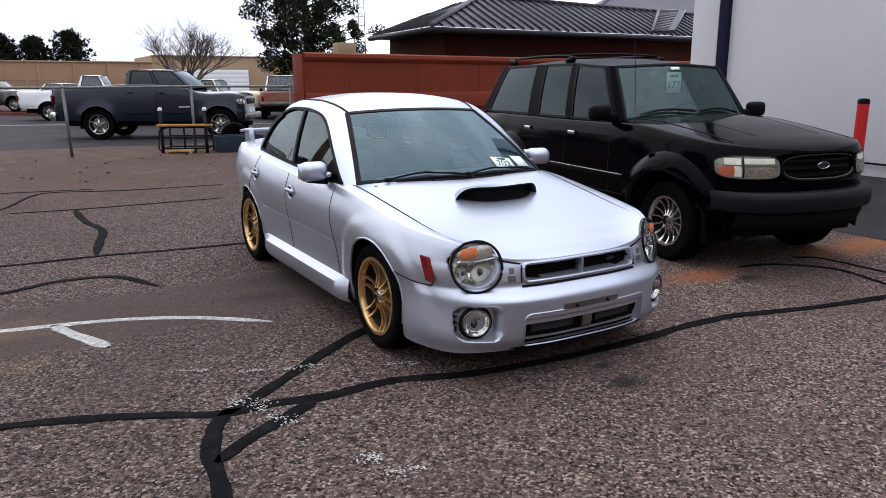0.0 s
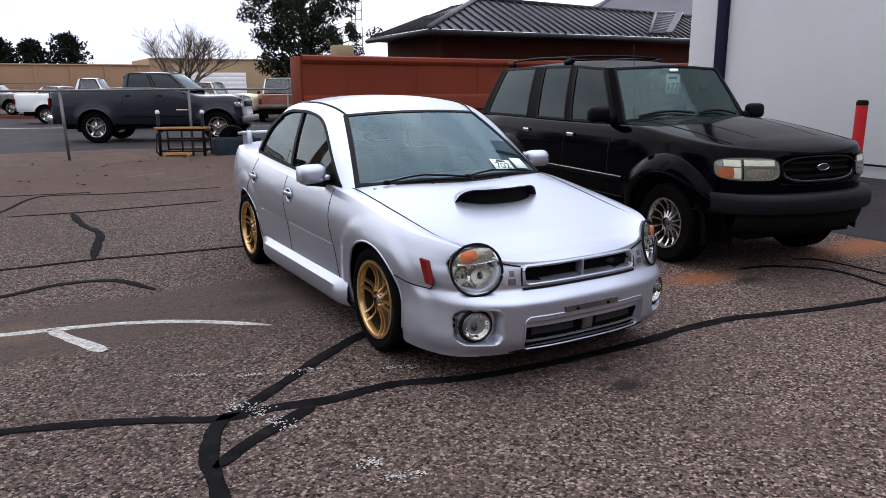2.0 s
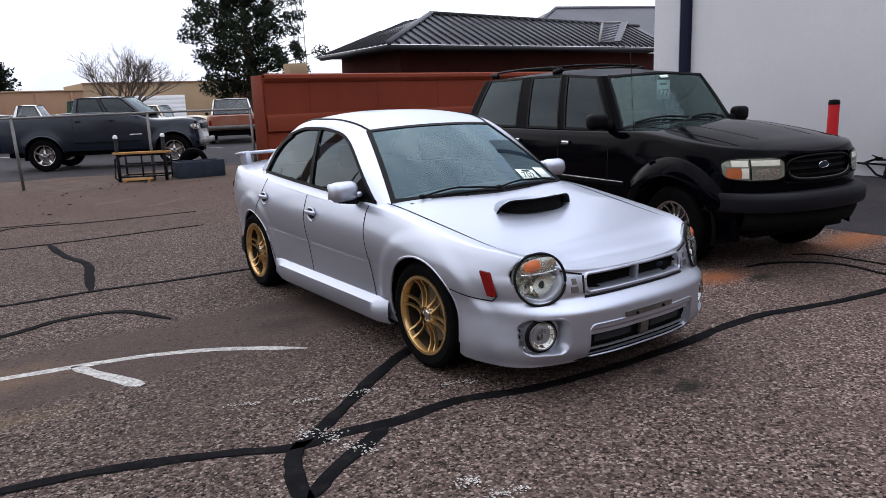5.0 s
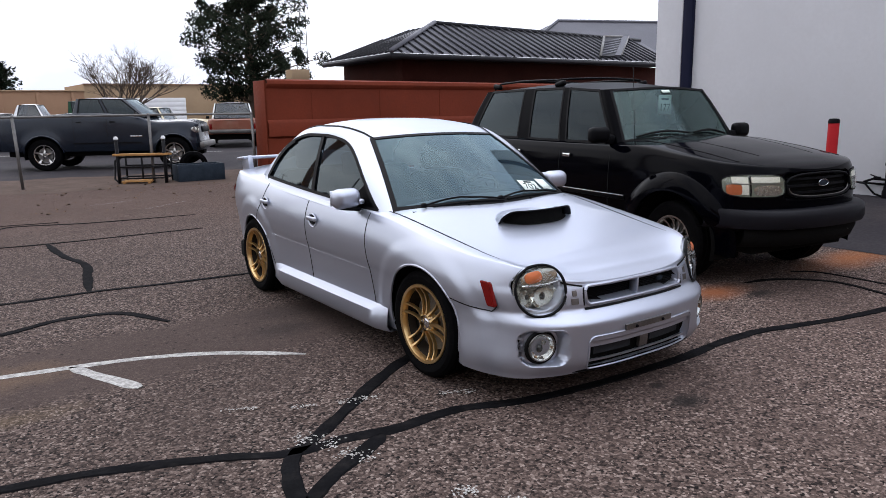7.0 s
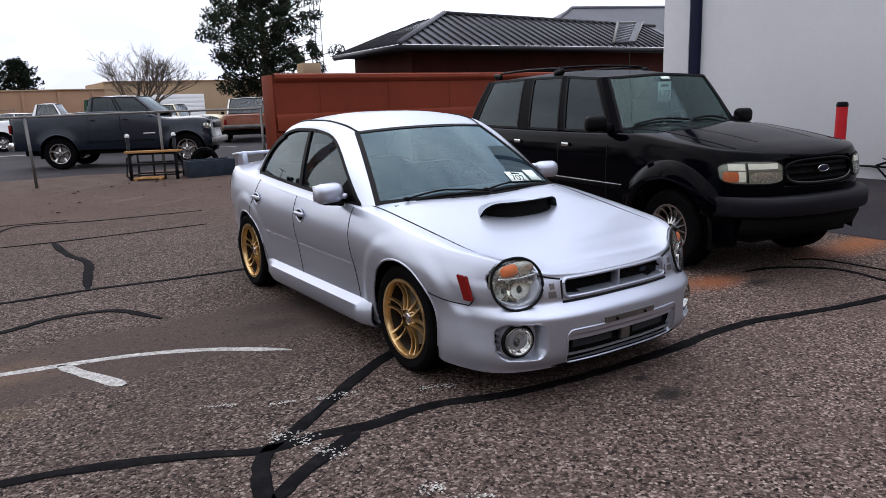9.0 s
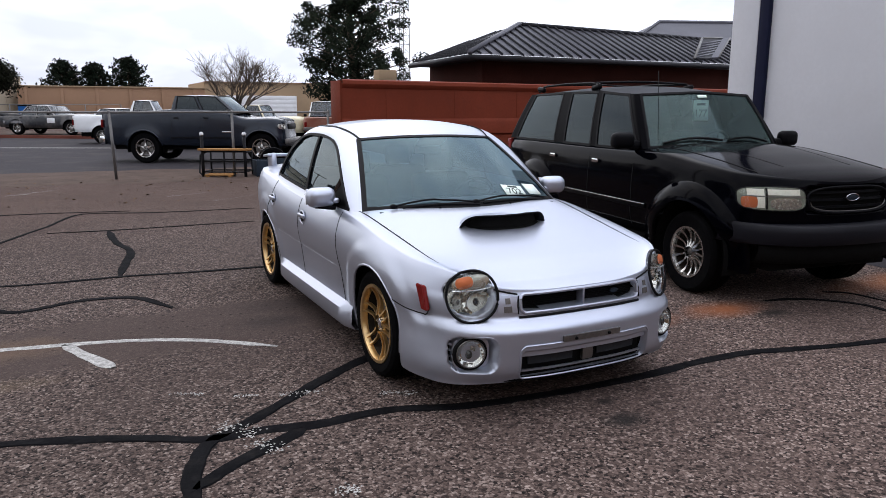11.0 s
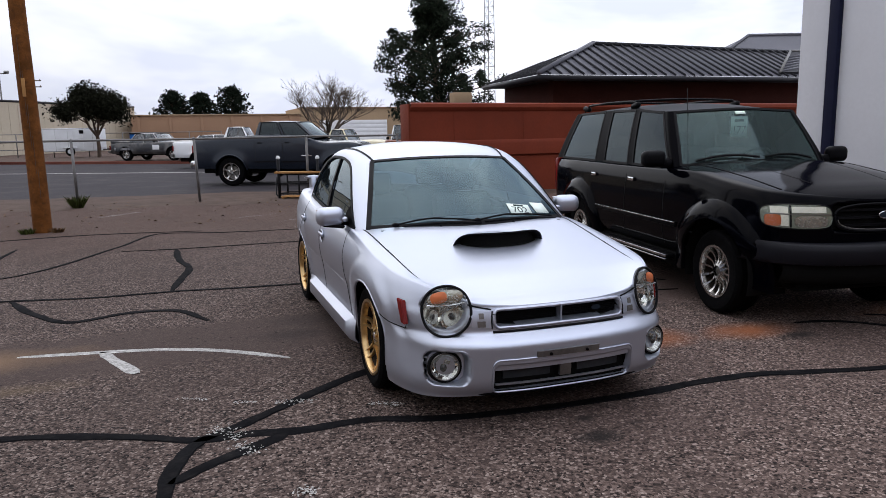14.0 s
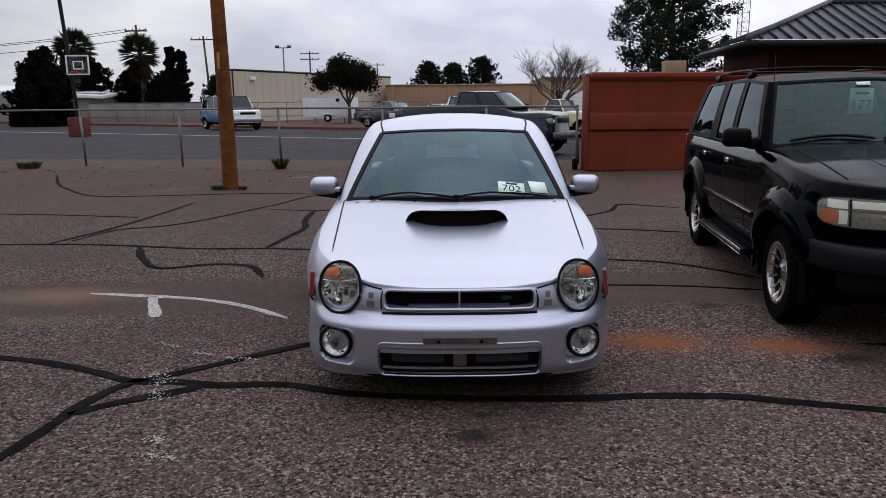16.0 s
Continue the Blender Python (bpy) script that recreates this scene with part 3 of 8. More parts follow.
        for i in range(nx):
            for j in (0, nz):
                bm.faces.new((g[0][i][j], g[0][i + 1][j], g[1][i + 1][j], g[1][i][j]))
        for j in range(nz):
            for i in (0, nx):
                bm.faces.new((g[0][i][j], g[0][i][j + 1], g[1][i][j + 1], g[1][i][j]))
        return bm

    def top(self, x, y, lift=0.0):
        e = float(self.plan(y) * self.wp(1.0))
        return Vector((x, y, float(self.hi(y) + self.crown(y) * (1 - min(abs(x) / e, 1.0) ** float(self.bend(y)))) + lift))

    def grid(self):
        ns = len(self.xo)
        v = np.linspace(0, 1, self.nv)
        Y = np.repeat(self.yo[:, None], self.nv, 1)
        Z = self.lo(Y) + (self.hi(Y) - self.lo(Y)) * v
        X = self.xo[:, None] * self.wp(v)[None]
        fw = 1 - smooth(self.y0 + 0.10, self.y0 + 0.75, Y)
        rw = smooth(self.y1 - 0.6, self.y1 - 0.08, Y)
        X = X + self.bulge(Y, Z) * smooth(0.3, 0.6, X)
        Y2 = Y + self.lean(v[None], Z) * fw + self.tail(v)[None] * rw
        dark = np.zeros_like(X)
        edge = Y2[:, -1:].copy()
        for x0, x1, z0, z1, depth, rad in self.recess:
            cx, cz, hx, hz = (x0 + x1) / 2, (z0 + z1) / 2, (x1 - x0) / 2 - rad, (z1 - z0) / 2 - rad
            qx, qz = np.abs(X - cx) - hx, np.abs(Z - cz) - hz
            d = np.hypot(np.maximum(qx, 0), np.maximum(qz, 0)) + np.minimum(np.maximum(qx, qz), 0) - rad
            m = (1 - smooth(-0.014, 0.0, d)) * (fw > 0.3)
            m[:, -1] = 0
            Y2 = Y2 + depth * m
            if depth < 0.08:
                dark = np.maximum(dark, m)
        r = np.linspace(0, 1, self.nt + 1)[1:]
        xt, yt, zt = X[:, -1:], edge, Z[:, -1:]
        Xt = xt * (1 - r)
        yb = Y[:, -1:]
        Zt = zt + self.crown(yb) * (1 - (1 - r) ** self.bend(yb))
        co = np.stack([np.c_[X, Xt], np.c_[Y2, np.repeat(yt, self.nt, 1)], np.c_[Z, Zt]], -1)
        da = np.gradient(co, axis=0)
        db = np.gradient(co, axis=1)
        n = np.cross(da, db)
        n /= np.linalg.norm(n, axis=-1, keepdims=True) + 1e-9
        out = co - np.array([0, 1.2, 0.4])
        n *= np.sign((n * out).sum(-1, keepdims=True) + 1e-9)
        self.co, self.n, self.dark = co, n, np.c_[dark, np.zeros_like(Xt)]
        self.cut = np.zeros(co.shape[:2], bool)
        for w in self.wheels:
            d = np.hypot(co[..., 1] - w, co[..., 2] - self.wheel_z)
            self.cut |= (d < self.arch) & (co[..., 0] > 0.45) & (np.arange(co.shape[1])[None] < self.nv - 2)

    def build(self, sort, material, parent, dark=None, labels={}):
        """sort(y, z, x, top) names the panel of each face, or None to leave it out."""
        ns, nw = self.co.shape[:2]
        co = self.co.copy()
        for w in self.wheels:
            dy, dz = co[..., 1] - w, co[..., 2] - self.wheel_z
            d = np.hypot(dy, dz) + 1e-6
            near = self.cut & (d < self.arch + 0.001)
            co[..., 1] = np.where(near, w + dy / d * self.arch, co[..., 1])
            co[..., 2] = np.where(near, self.wheel_z + dz / d * self.arch, co[..., 2])
        made = {}
        for sign in (-1, 1):
            groups = {}
            for i in range(ns - 1):
                for j in range(nw - 1):
                    q = ((i, j), (i + 1, j), (i + 1, j + 1), (i, j + 1))
                    if all(self.cut[a] for a in q):
                        continue
                    c = sum(co[a] for a in q) / 4
                    name = sort(c[1], c[2], c[0], j >= self.nv - 1)
                    if name:
                        key = (name, 0 if name in ("hood", "front_bumper", "rear_bumper", "trunk_lid", "tailgate") else sign)
                        groups.setdefault(key, []).append((q, self.dark[i, j] + self.dark[i + 1, j + 1] > 1.3))
            for key, fs in groups.items():
                made.setdefault(key, [[], [], [], [], {}])
                C, N, F, M, _ = made[key]
                idx = {}
                for q, dk in fs:
                    face = []
                    for a in (q if sign > 0 else q[::-1]):
                        if a not in idx:
                            idx[a] = len(C)
                            C.append(co[a] * (sign, 1, 1))
                            N.append(self.n[a] * (sign, 1, 1))
                        face.append(idx[a])
                    face = list(dict.fromkeys(face))
                    if len(face) > 2:
                        F.append(face)
                        M.append(1 if dk else 0)
        out = {}
        for (name, sg), (C, N, F, M, _) in made.items():
            out[name, sg] = sheet(name, C, F, material, parent, labels.get(name, ""), N, [dark] if dark else [], M if dark else None)
        return out


def ribbon(bm, pts, normals, width, thick=0.002):
    """A thin raised strip along pts, such as a gap or a seal."""
    pts = [Vector(p) for p in pts]
    rows = []
    for k, p in enumerate(pts):
        d = (pts[min(k + 1, len(pts) - 1)] - pts[max(k - 1, 0)]).normalized()
        n = Vector(normals[k]).normalized()
        a = d.cross(n).normalized() * width / 2
        rows.append([bm.verts.new(p - a - n * thick), bm.verts.new(p - a + n * thick), bm.verts.new(p + a + n * thick), bm.verts.new(p + a - n * thick)])
    for u, w in zip(rows, rows[1:]):
        for i in range(4):
            bm.faces.new((u[i], u[(i + 1) % 4], w[(i + 1) % 4], w[i]))
    bm.faces.new(rows[0])
    bm.faces.new(rows[-1][::-1])


class Cabin:
    """The glasshouse: a chain of upright lines (foot, head) from the middle of the windscreen round one side to the
    middle of the rear window. The stretches between them are panes or pillars."""

    def __init__(self, chain, kinds, steps, bow=0.015, crown=0.04, rows=10, power=2.2):
        foot, head = np.array([c[0] for c in chain], float), np.array([c[1] for c in chain], float)
        k = np.arange(len(chain), dtype=float)
        self.kinds = kinds
        t = np.concatenate([np.linspace(a, a + 1, s, endpoint=False) for a, s in zip(range(len(kinds)), steps)] + [[float(len(kinds))]])
        self.t = t
        ev = lambda A: np.stack([spline([(-1.0, -A[1, 0]), *zip(k, A[:, 0]), (k[-1] + 1, -A[-2, 0])])(t)]
                                + [spline([(-1.0, A[1, n]), *zip(k, A[:, n]), (k[-1] + 1, A[-2, n])])(t) for n in (1, 2)], -1)
        lin = lambda A: np.stack([np.interp(t, k, A[:, n]) for n in range(3)], -1)
        F, H = ev(foot), ev(head)
        F, H = 0.75 * F + 0.25 * lin(foot), 0.75 * H + 0.25 * lin(head)
        u = np.linspace(0, 1, rows + 1)
        P = F[:, None] * (1 - u)[None, :, None] + H[:, None] * u[None, :, None]
        across = np.gradient(F + H, axis=0)
        nrm = np.stack([across[:, 1], -across[:, 0], 0 * across[:, 0]], -1)
        nrm /= np.linalg.norm(nrm, axis=-1, keepdims=True) + 1e-9
        c = (P.mean((0, 1)) * (0, 1, 1))
        sgn = np.sign(((P.mean(1) - c) * nrm).sum(-1, keepdims=True))
        nrm *= sgn
        P = P + bow * (4 * u * (1 - u))[None, :, None] * nrm[:, None]
        self.P, self.u, self.H = P, u, H
        self.crown, self.power = crown, power
        da, db = np.gradient(P, axis=0), np.gradient(P, axis=1)
        n = np.cross(da, db)
        n /= np.linalg.norm(n, axis=-1, keepdims=True) + 1e-9
        self.N = n * np.sign((n * nrm[:, None]).sum(-1, keepdims=True))

    def line(self, t, u0=0.0, u1=1.0, steps=10):
        us = np.linspace(u0, u1, steps)
        i = np.interp(t, self.t, np.arange(len(self.t)))
        a, f = int(min(i, len(self.t) - 2)), i - int(min(i, len(self.t) - 2))
        col = self.P[a] * (1 - f) + self.P[a + 1] * f
        nor = self.N[a] * (1 - f) + self.N[a + 1] * f
        return ([tuple(np.interp(w, self.u, col[:, k]) for k in range(3)) for w in us],
                [tuple(np.interp(w, self.u, nor[:, k]) for k in range(3)) for w in us])

    def spot(self, x, u):
        """The place and the normal on the windscreen at x, the fraction u up it."""
        t = np.interp(abs(x), [float(np.interp(u, self.u, self.P[i][:, 0])) for i in range(17)], self.t[:17])
        (p,), (n,) = [v[:1] for v in self.line(float(t), u, u, 2)]
        s = math.copysign(1, x)
        return Vector((p[0] * s, p[1], p[2])), Vector((n[0] * s, n[1], n[2])).normalized()

    def rail(self, u, t0, t1, steps=24):
        pts, ns = [], []
        for t in np.linspace(t0, t1, steps):
            p, n = self.line(t, u, u, 2)
            pts.append(p[0])
            ns.append(n[0])
        return pts, ns

    def build(self, parent, paint, glass, seal, labels={}, names={}, seal_w=0.02, roof="roof", thick=0.004, glass_for={}):
        for sign in (-1, 1):
            for k, kind in enumerate(self.kinds):
                sel = np.where((self.t >= k - 1e-6) & (self.t <= k + 1 + 1e-6))[0]
                pane = kind in ("windscreen", "rear_window", "side_window")
                if pane and sign == 1 and kind in ("windscreen", "rear_window"):
                    continue
                cols = self.P[sel]
                nor = self.N[sel]
                if pane and kind != "side_window":
                    order = slice(None, 0, -1)
                    cols = np.concatenate([cols[:0:-1], cols * (-1, 1, 1)] if k == 0 else [cols[:-1], cols[::-1] * (-1, 1, 1)])
                    nor = np.concatenate([nor[:0:-1], nor * (-1, 1, 1)] if k == 0 else [nor[:-1], nor[::-1] * (-1, 1, 1)])
                else:
                    cols, nor = cols * (sign, 1, 1), nor * (sign, 1, 1)
                a, b = cols.shape[:2]
                C = cols.reshape(-1, 3)
                N = nor.reshape(-1, 3)
                F = [(i * b + j, (i + 1) * b + j, (i + 1) * b + j + 1, i * b + j + 1) for i in range(a - 1) for j in range(b - 1)]
                f0 = F[len(F) // 2]
                e = np.cross(C[f0[1]] - C[f0[0]], C[f0[3]] - C[f0[0]])
                if e @ N[f0[0]] < 0:
                    F = [f[::-1] for f in F]
                ob = sheet(names.get(k, kind), C - N * (0.006 if pane else 0.0), F, glass_for.get(k, glass) if pane else (seal if kind == "b_pillar" else paint), parent, labels.get(kind, ""), N)
                if pane:
                    ob.visible_shadow = False
                    bm = bmesh.new()
                    t0, t1 = k + 0.001, k + 0.999
                    mir = lambda pn: ([(sign * p[0], p[1], p[2]) for p in pn[0]], [(sign * n[0], n[1], n[2]) for n in pn[1]])
                    both = (1, -1) if kind != "side_window" else (1,)
                    for s2 in both:
                        fl = lambda pn: ([(s2 * p[0], p[1], p[2]) for p in mir(pn)[0]], [(s2 * n[0], n[1], n[2]) for n in mir(pn)[1]])
                        for u in (0.012, 0.985):
                            ribbon(bm, *fl(self.rail(u, t0, t1)), seal_w, 0.003)
                        for t in ((t0, t1) if kind == "side_window" else ((t1,) if k == 0 else (t0,))):
                            ribbon(bm, *fl(self.line(t)), seal_w, 0.003)
                    part("window_seal", bm, seal, ob)
        r = np.linspace(0, 1, 15)
        H = self.P[:, -1]
        X = H[:, :1] * (1 - r)
        Z = H[:, 2:3] + self.crown * (1 - (1 - r) ** self.power) * np.sin(np.pi * np.clip((H[:, 1:2] - H[0, 1]) / (H[-1, 1] - H[0, 1]), 0, 1)) ** 0.75
        Y = np.repeat(H[:, 1:2], len(r), 1)
        half = np.stack([X, Y, Z], -1)
        full = np.concatenate([half, (half * (-1, 1, 1))[:, -2::-1]], 1)
        a, b = full.shape[:2]
        F = [(i * b + j, i * b + j + 1, (i + 1) * b + j + 1, (i + 1) * b + j) for i in range(a - 1) for j in range(b - 1)]
        bm = bmesh.new()
        vs = [bm.verts.new(c) for c in full.reshape(-1, 3)]
        for f in F:
            bm.faces.new([vs[i] for i in f])
        bmesh.ops.remove_doubles(bm, verts=bm.verts[:], dist=1e-4)
        return part(roof, bm, paint, parent, angle=60)


def road_wheel(parent, at, sign, R, width, rim_r, rim_mat, tyre_mat, hub_mat, spokes=6, twin=True, spoke_w=0.018, dish=0.02, seg=48, dark=None, disc=None):
    """A wheel that faces sign * x: tyre, rim with spokes, hub cap."""
    h = width / 2
    tyre = part("wheel", lathe([(rim_r, -h * 0.9), (rim_r + 0.02, -h), (R - 0.035, -h * 1.04), (R - 0.012, -h * 0.93), (R, -h * 0.72), (R - 0.006, -h * 0.3), (R, -h * 0.27), (R, h * 0.27), (R - 0.006, h * 0.3),
                                (R, h * 0.72), (R - 0.012, h * 0.93), (R - 0.035, h * 1.04), (rim_r + 0.02, h), (rim_r, h * 0.9)], seg, closed=True), tyre_mat, parent, "black rubber tyre")
    tyre.location = at
    face = h * 0.86
    f = lambda x: sign * x
    part("rim", lathe([(rim_r + 0.006, f(h * 0.93)), (rim_r + 0.004, f(h * 1.0)), (rim_r - 0.012, f(h * 0.98)), (rim_r - 0.020, f(h * 0.8)), (rim_r - 0.021, f(h * 0.62))], seg, cap=False), rim_mat, tyre)
    # the barrel is coloured dark for the shade behind the spokes
    part("barrel", lathe([(rim_r - 0.021, f(h * 0.63)), (rim_r - 0.026, f(h * 0.2)), (rim_r - 0.03, f(-h * 0.8)), (rim_r, f(-h * 0.85))], seg, cap=False), M["barrel_shade"], tyre, "inner wheel barrel coloured dark for shade")
    tyre["label"] = "road wheel with black tyre"
    bm = bmesh.new()
    for k in range(spokes):
        a0 = 2 * math.pi * (k + 0.25) / spokes
        for off in ((-1, 1) if twin else (0,)):
            ra, rb = 0.046, rim_r - 0.014
            rows = []
            for q in np.linspace(0, 1, 5):
                rr, an = ra + (rb - ra) * q, a0
                xx = f(face - dish + dish * 1.2 * (2 * q - 1) ** 2 * (1 if q > 0.5 else 0.6))
                w = spoke_w * (1.1 - 0.4 * math.sin(math.pi * q))
                tan = Vector((0, -math.sin(an), math.cos(an))) * w / 2
                c = Vector((xx, rr * math.cos(an), rr * math.sin(an))) + tan.normalized() * off * rim_r * (0.085 + 0.035 * q)
                dp = Vector((f(0.020), 0, 0))
                rows.append([bm.verts.new(c - tan - dp), bm.verts.new(c - tan * 0.7), bm.verts.new(c + tan * 0.7), bm.verts.new(c + tan - dp)])
            for u, w in zip(rows, rows[1:]):
                for i in range(4):
                    bm.faces.new((u[i], u[(i + 1) % 4], w[(i + 1) % 4], w[i]))
    part("spokes", bm, rim_mat, tyre)
    hub = part("hub", lathe([(0.056, f(face - dish - 0.035)), (0.056, f(face - dish - 0.004)), (0.046, f(face - dish + 0.004)), (0.034, f(face - dish + 0.002)), (0.0005, f(face - dish + 0.002))], 24), rim_mat, tyre)
    part("hub_cap", lathe([(0.03, f(face - dish)), (0.029, f(face - dish + 0.012)), (0.02, f(face - dish + 0.016)), (0.0005, f(face - dish + 0.017))], 20), hub_mat, tyre)
    for k in range(5):
        a = 2 * math.pi * k / 5
        part("lug_nut", lathe([(0.009, f(face - dish - 0.006)), (0.009, f(face - dish + 0.010)), (0.0005, f(face - dish + 0.012))], 8, at=(0, 0.045 * math.cos(a), 0.045 * math.sin(a))), dark or hub_mat, tyre)
    part("brake_disc", lathe([(rim_r * 0.72, f(h * 0.1)), (rim_r * 0.72, f(h * 0.18)), (0.05, f(h * 0.18))], 32), disc or hub_mat, tyre, "dull steel brake disc")
    return tyre


def wheel_well(parent, y, z, R, x, material):
    """The dark hollow over a wheel, open to the side."""
    bm = bmesh.new()
    s = 1 if x > 0 else -1
    n = 20
    a, b = [], []
    for i in range(n + 1):
        q = math.pi * (-0.08 + 1.16 * i / n)
        a.append(bm.verts.new((x, y + R * math.cos(q), z + R * math.sin(q))))
        b.append(bm.verts.new((x - s * 0.34, y + R * math.cos(q), z + R * math.sin(q))))
    for i in range(n):
        bm.faces.new((a[i], a[i + 1], b[i + 1], b[i]))
    bm.faces.new(b)
    return part("wheel_well", bm, material, parent, "dark wheel well lining")

# ---------------------------------------------------------------- ground, road, markings
def strip(name, pts, width, material, label, category, z=0.004, seed=1, wobble=0.25, thick=0.006, parent=None, kind="structure", cat=True):
    """A flat run along plan points, with uneven edges."""
    rng = random.Random(seed)
    ln = [0.0]
    for a, b in zip(pts, pts[1:]):
        ln.append(ln[-1] + math.dist(a, b))
    fx, fy = spline([(l, p[0]) for l, p in zip(ln, pts)]), spline([(l, p[1]) for l, p in zip(ln, pts)])
    n = max(4, int(ln[-1] / 0.05))
    bm = bmesh.new()
    rows, wv = [], 0.0
    for k in range(n + 1):
        l = ln[-1] * k / n
        x, y = float(fx(l)), float(fy(l))
        e = 0.01
        dx, dy = float(fx(min(l + e, ln[-1])) - fx(max(l - e, 0))), float(fy(min(l + e, ln[-1])) - fy(max(l - e, 0)))
        q = math.hypot(dx, dy) or 1
        nx, ny = -dy / q, dx / q
        wv = 0.7 * wv + 0.3 * rng.uniform(-1, 1)
        j = 0.012 * wobble * 4 * noise.noise((x * 3.1, y * 3.1, seed))
        w = width * (1 + wobble * wv * 2) * (min(1, 0.35 + 6 * min(k, n - k) / n)) / 2
        a, b = w * (1 + wobble * rng.uniform(-0.6, 0.6)), w * (1 + wobble * rng.uniform(-0.6, 0.6))
        rows.append((bm.verts.new((x + nx * (a + j), y + ny * (a + j), 0.001)), bm.verts.new((x + nx * a * 0.8, y + ny * a * 0.8, z + thick * 0.5)),
                     bm.verts.new((x - nx * b * 0.8, y - ny * b * 0.8, z + thick * 0.5)), bm.verts.new((x - nx * (b - j), y - ny * (b - j), 0.001))))
    for u, v in zip(rows, rows[1:]):
        for i in range(3):
            bm.faces.new((u[i], u[i + 1], v[i + 1], v[i]))
    ob = part(name, bm, material, parent)
    return tagged(ob, label, category, kind=kind) if cat else ob


def plate(name, corners, z, material, label, category, kind="structure", depth=0.0):
    bm = bmesh.new()
    top = [bm.verts.new((x, y, z)) for x, y in corners]
    bm.faces.new(top)
    if depth:
        low = [bm.verts.new((x, y, z - depth)) for x, y in corners]
        for i in range(len(top)):
            k = (i + 1) % len(top)
            bm.faces.new((top[i], top[k], low[k], low[i]))
    return tagged(part(name, bm, material), label, category, kind=kind)


bm = bmesh.new()
gx = [-600, -200, -80, -40, -20, -12, -8, -6, -4, -2, 0, 2, 4, 6, 8, 12, 20, 40, 80, 200, 600]
gv = [[bm.verts.new((x, y, 0.0)) for x in gx] for y in (-600, -100, -30, -12, -8, -5, -2, 0, 2, 5, 8, 12, 20, 40, 100, 200, 600)]
for r0, r1 in zip(gv, gv[1:]):
    for i in range(len(gx) - 1):
        bm.faces.new((r0[i], r0[i + 1], r1[i + 1], r1[i]))
tagged(part("ground", bm, M["asphalt"]), "worn brown-grey chip-seal parking lot asphalt", "ground", kind="structure")

NEAR = lambda x: 15.1 - 0.13 * x
FAR = lambda x: 35.2 - 0.70 * x
plate("road", [(-140, NEAR(-140)), (60, NEAR(60)), (60, 60), (0, 60), (0, FAR(0)), (-90, FAR(-90)), (-140, FAR(-90))], 0.008, M["road"], "grey asphalt street with a worn lane line", "road")
# the dirt verge by the fence
bm = bmesh.new()
rng = random.Random(5)
lo, hi = [], []
for k in range(141):
    x = -26 + 0.25 * k
    lo.append(bm.verts.new((x, NEAR(x) - 2.9 + 0.35 * noise.noise((x * 0.7, 3, 1)) + 0.15 * noise.noise((x * 2.3, 8, 1)), 0.002)))
    hi.append(bm.verts.new((x, NEAR(x) + 0.35 + 0.4 * noise.noise((x * 0.9, 9, 4)), 0.012)))
mid_ = [bm.verts.new(((a.co.x + b.co.x) / 2, (a.co.y + b.co.y) / 2, 0.03 + 0.02 * noise.noise((a.co.x, 1, 1)))) for a, b in zip(lo, hi)]
for k in range(140):
    bm.faces.new((lo[k], lo[k + 1], mid_[k + 1], mid_[k]))
    bm.faces.new((mid_[k], mid_[k + 1], hi[k + 1], hi[k]))
tagged(part("verge", bm, M["dirt"]), "strip of bare brown dirt and gravel along the fence", "verge", kind="structure")

# kerb and ground across the street
bm = bmesh.new()
prev = None
d_ = Vector((1, -0.70, 0)).normalized()
nrm_ = Vector((0.70, 1, 0)).normalized()
for x in np.linspace(-90, -1, 60):
    p = Vector((x, FAR(x), 0))
    cur = [bm.verts.new(p + nrm_ * a + Vector((0, 0, h))) for a, h in ((0, 0.0), (0.02, 0.15), (0.17, 0.16), (0.19, 0.12))]
    if prev:
        for i in range(3):
            bm.faces.new((prev[i], prev[i + 1], cur[i + 1], cur[i]))
    prev = cur
tagged(part("kerb", bm, M["red_kerb"]), "weathered red-painted concrete kerb across the street", "kerb", kind="structure")
plate("pavement", [(-90, FAR(-90) + 0.3), (-1, FAR(-1) + 0.3), (-1, FAR(-1) + 9), (-90, FAR(-90) + 9)], 0.12, M["dirt"], "bare dirt strip behind the far kerb", "pavement")
strip("lane_line", [(-60, 57.5), (-30, 42.5), (-16.2, 35.2), (-5.8, 29.2), (6, 23.4)], 0.22, M["line"], "worn white lane line on the street", "road marking", 0.012, 3, 0.05, 0.004)

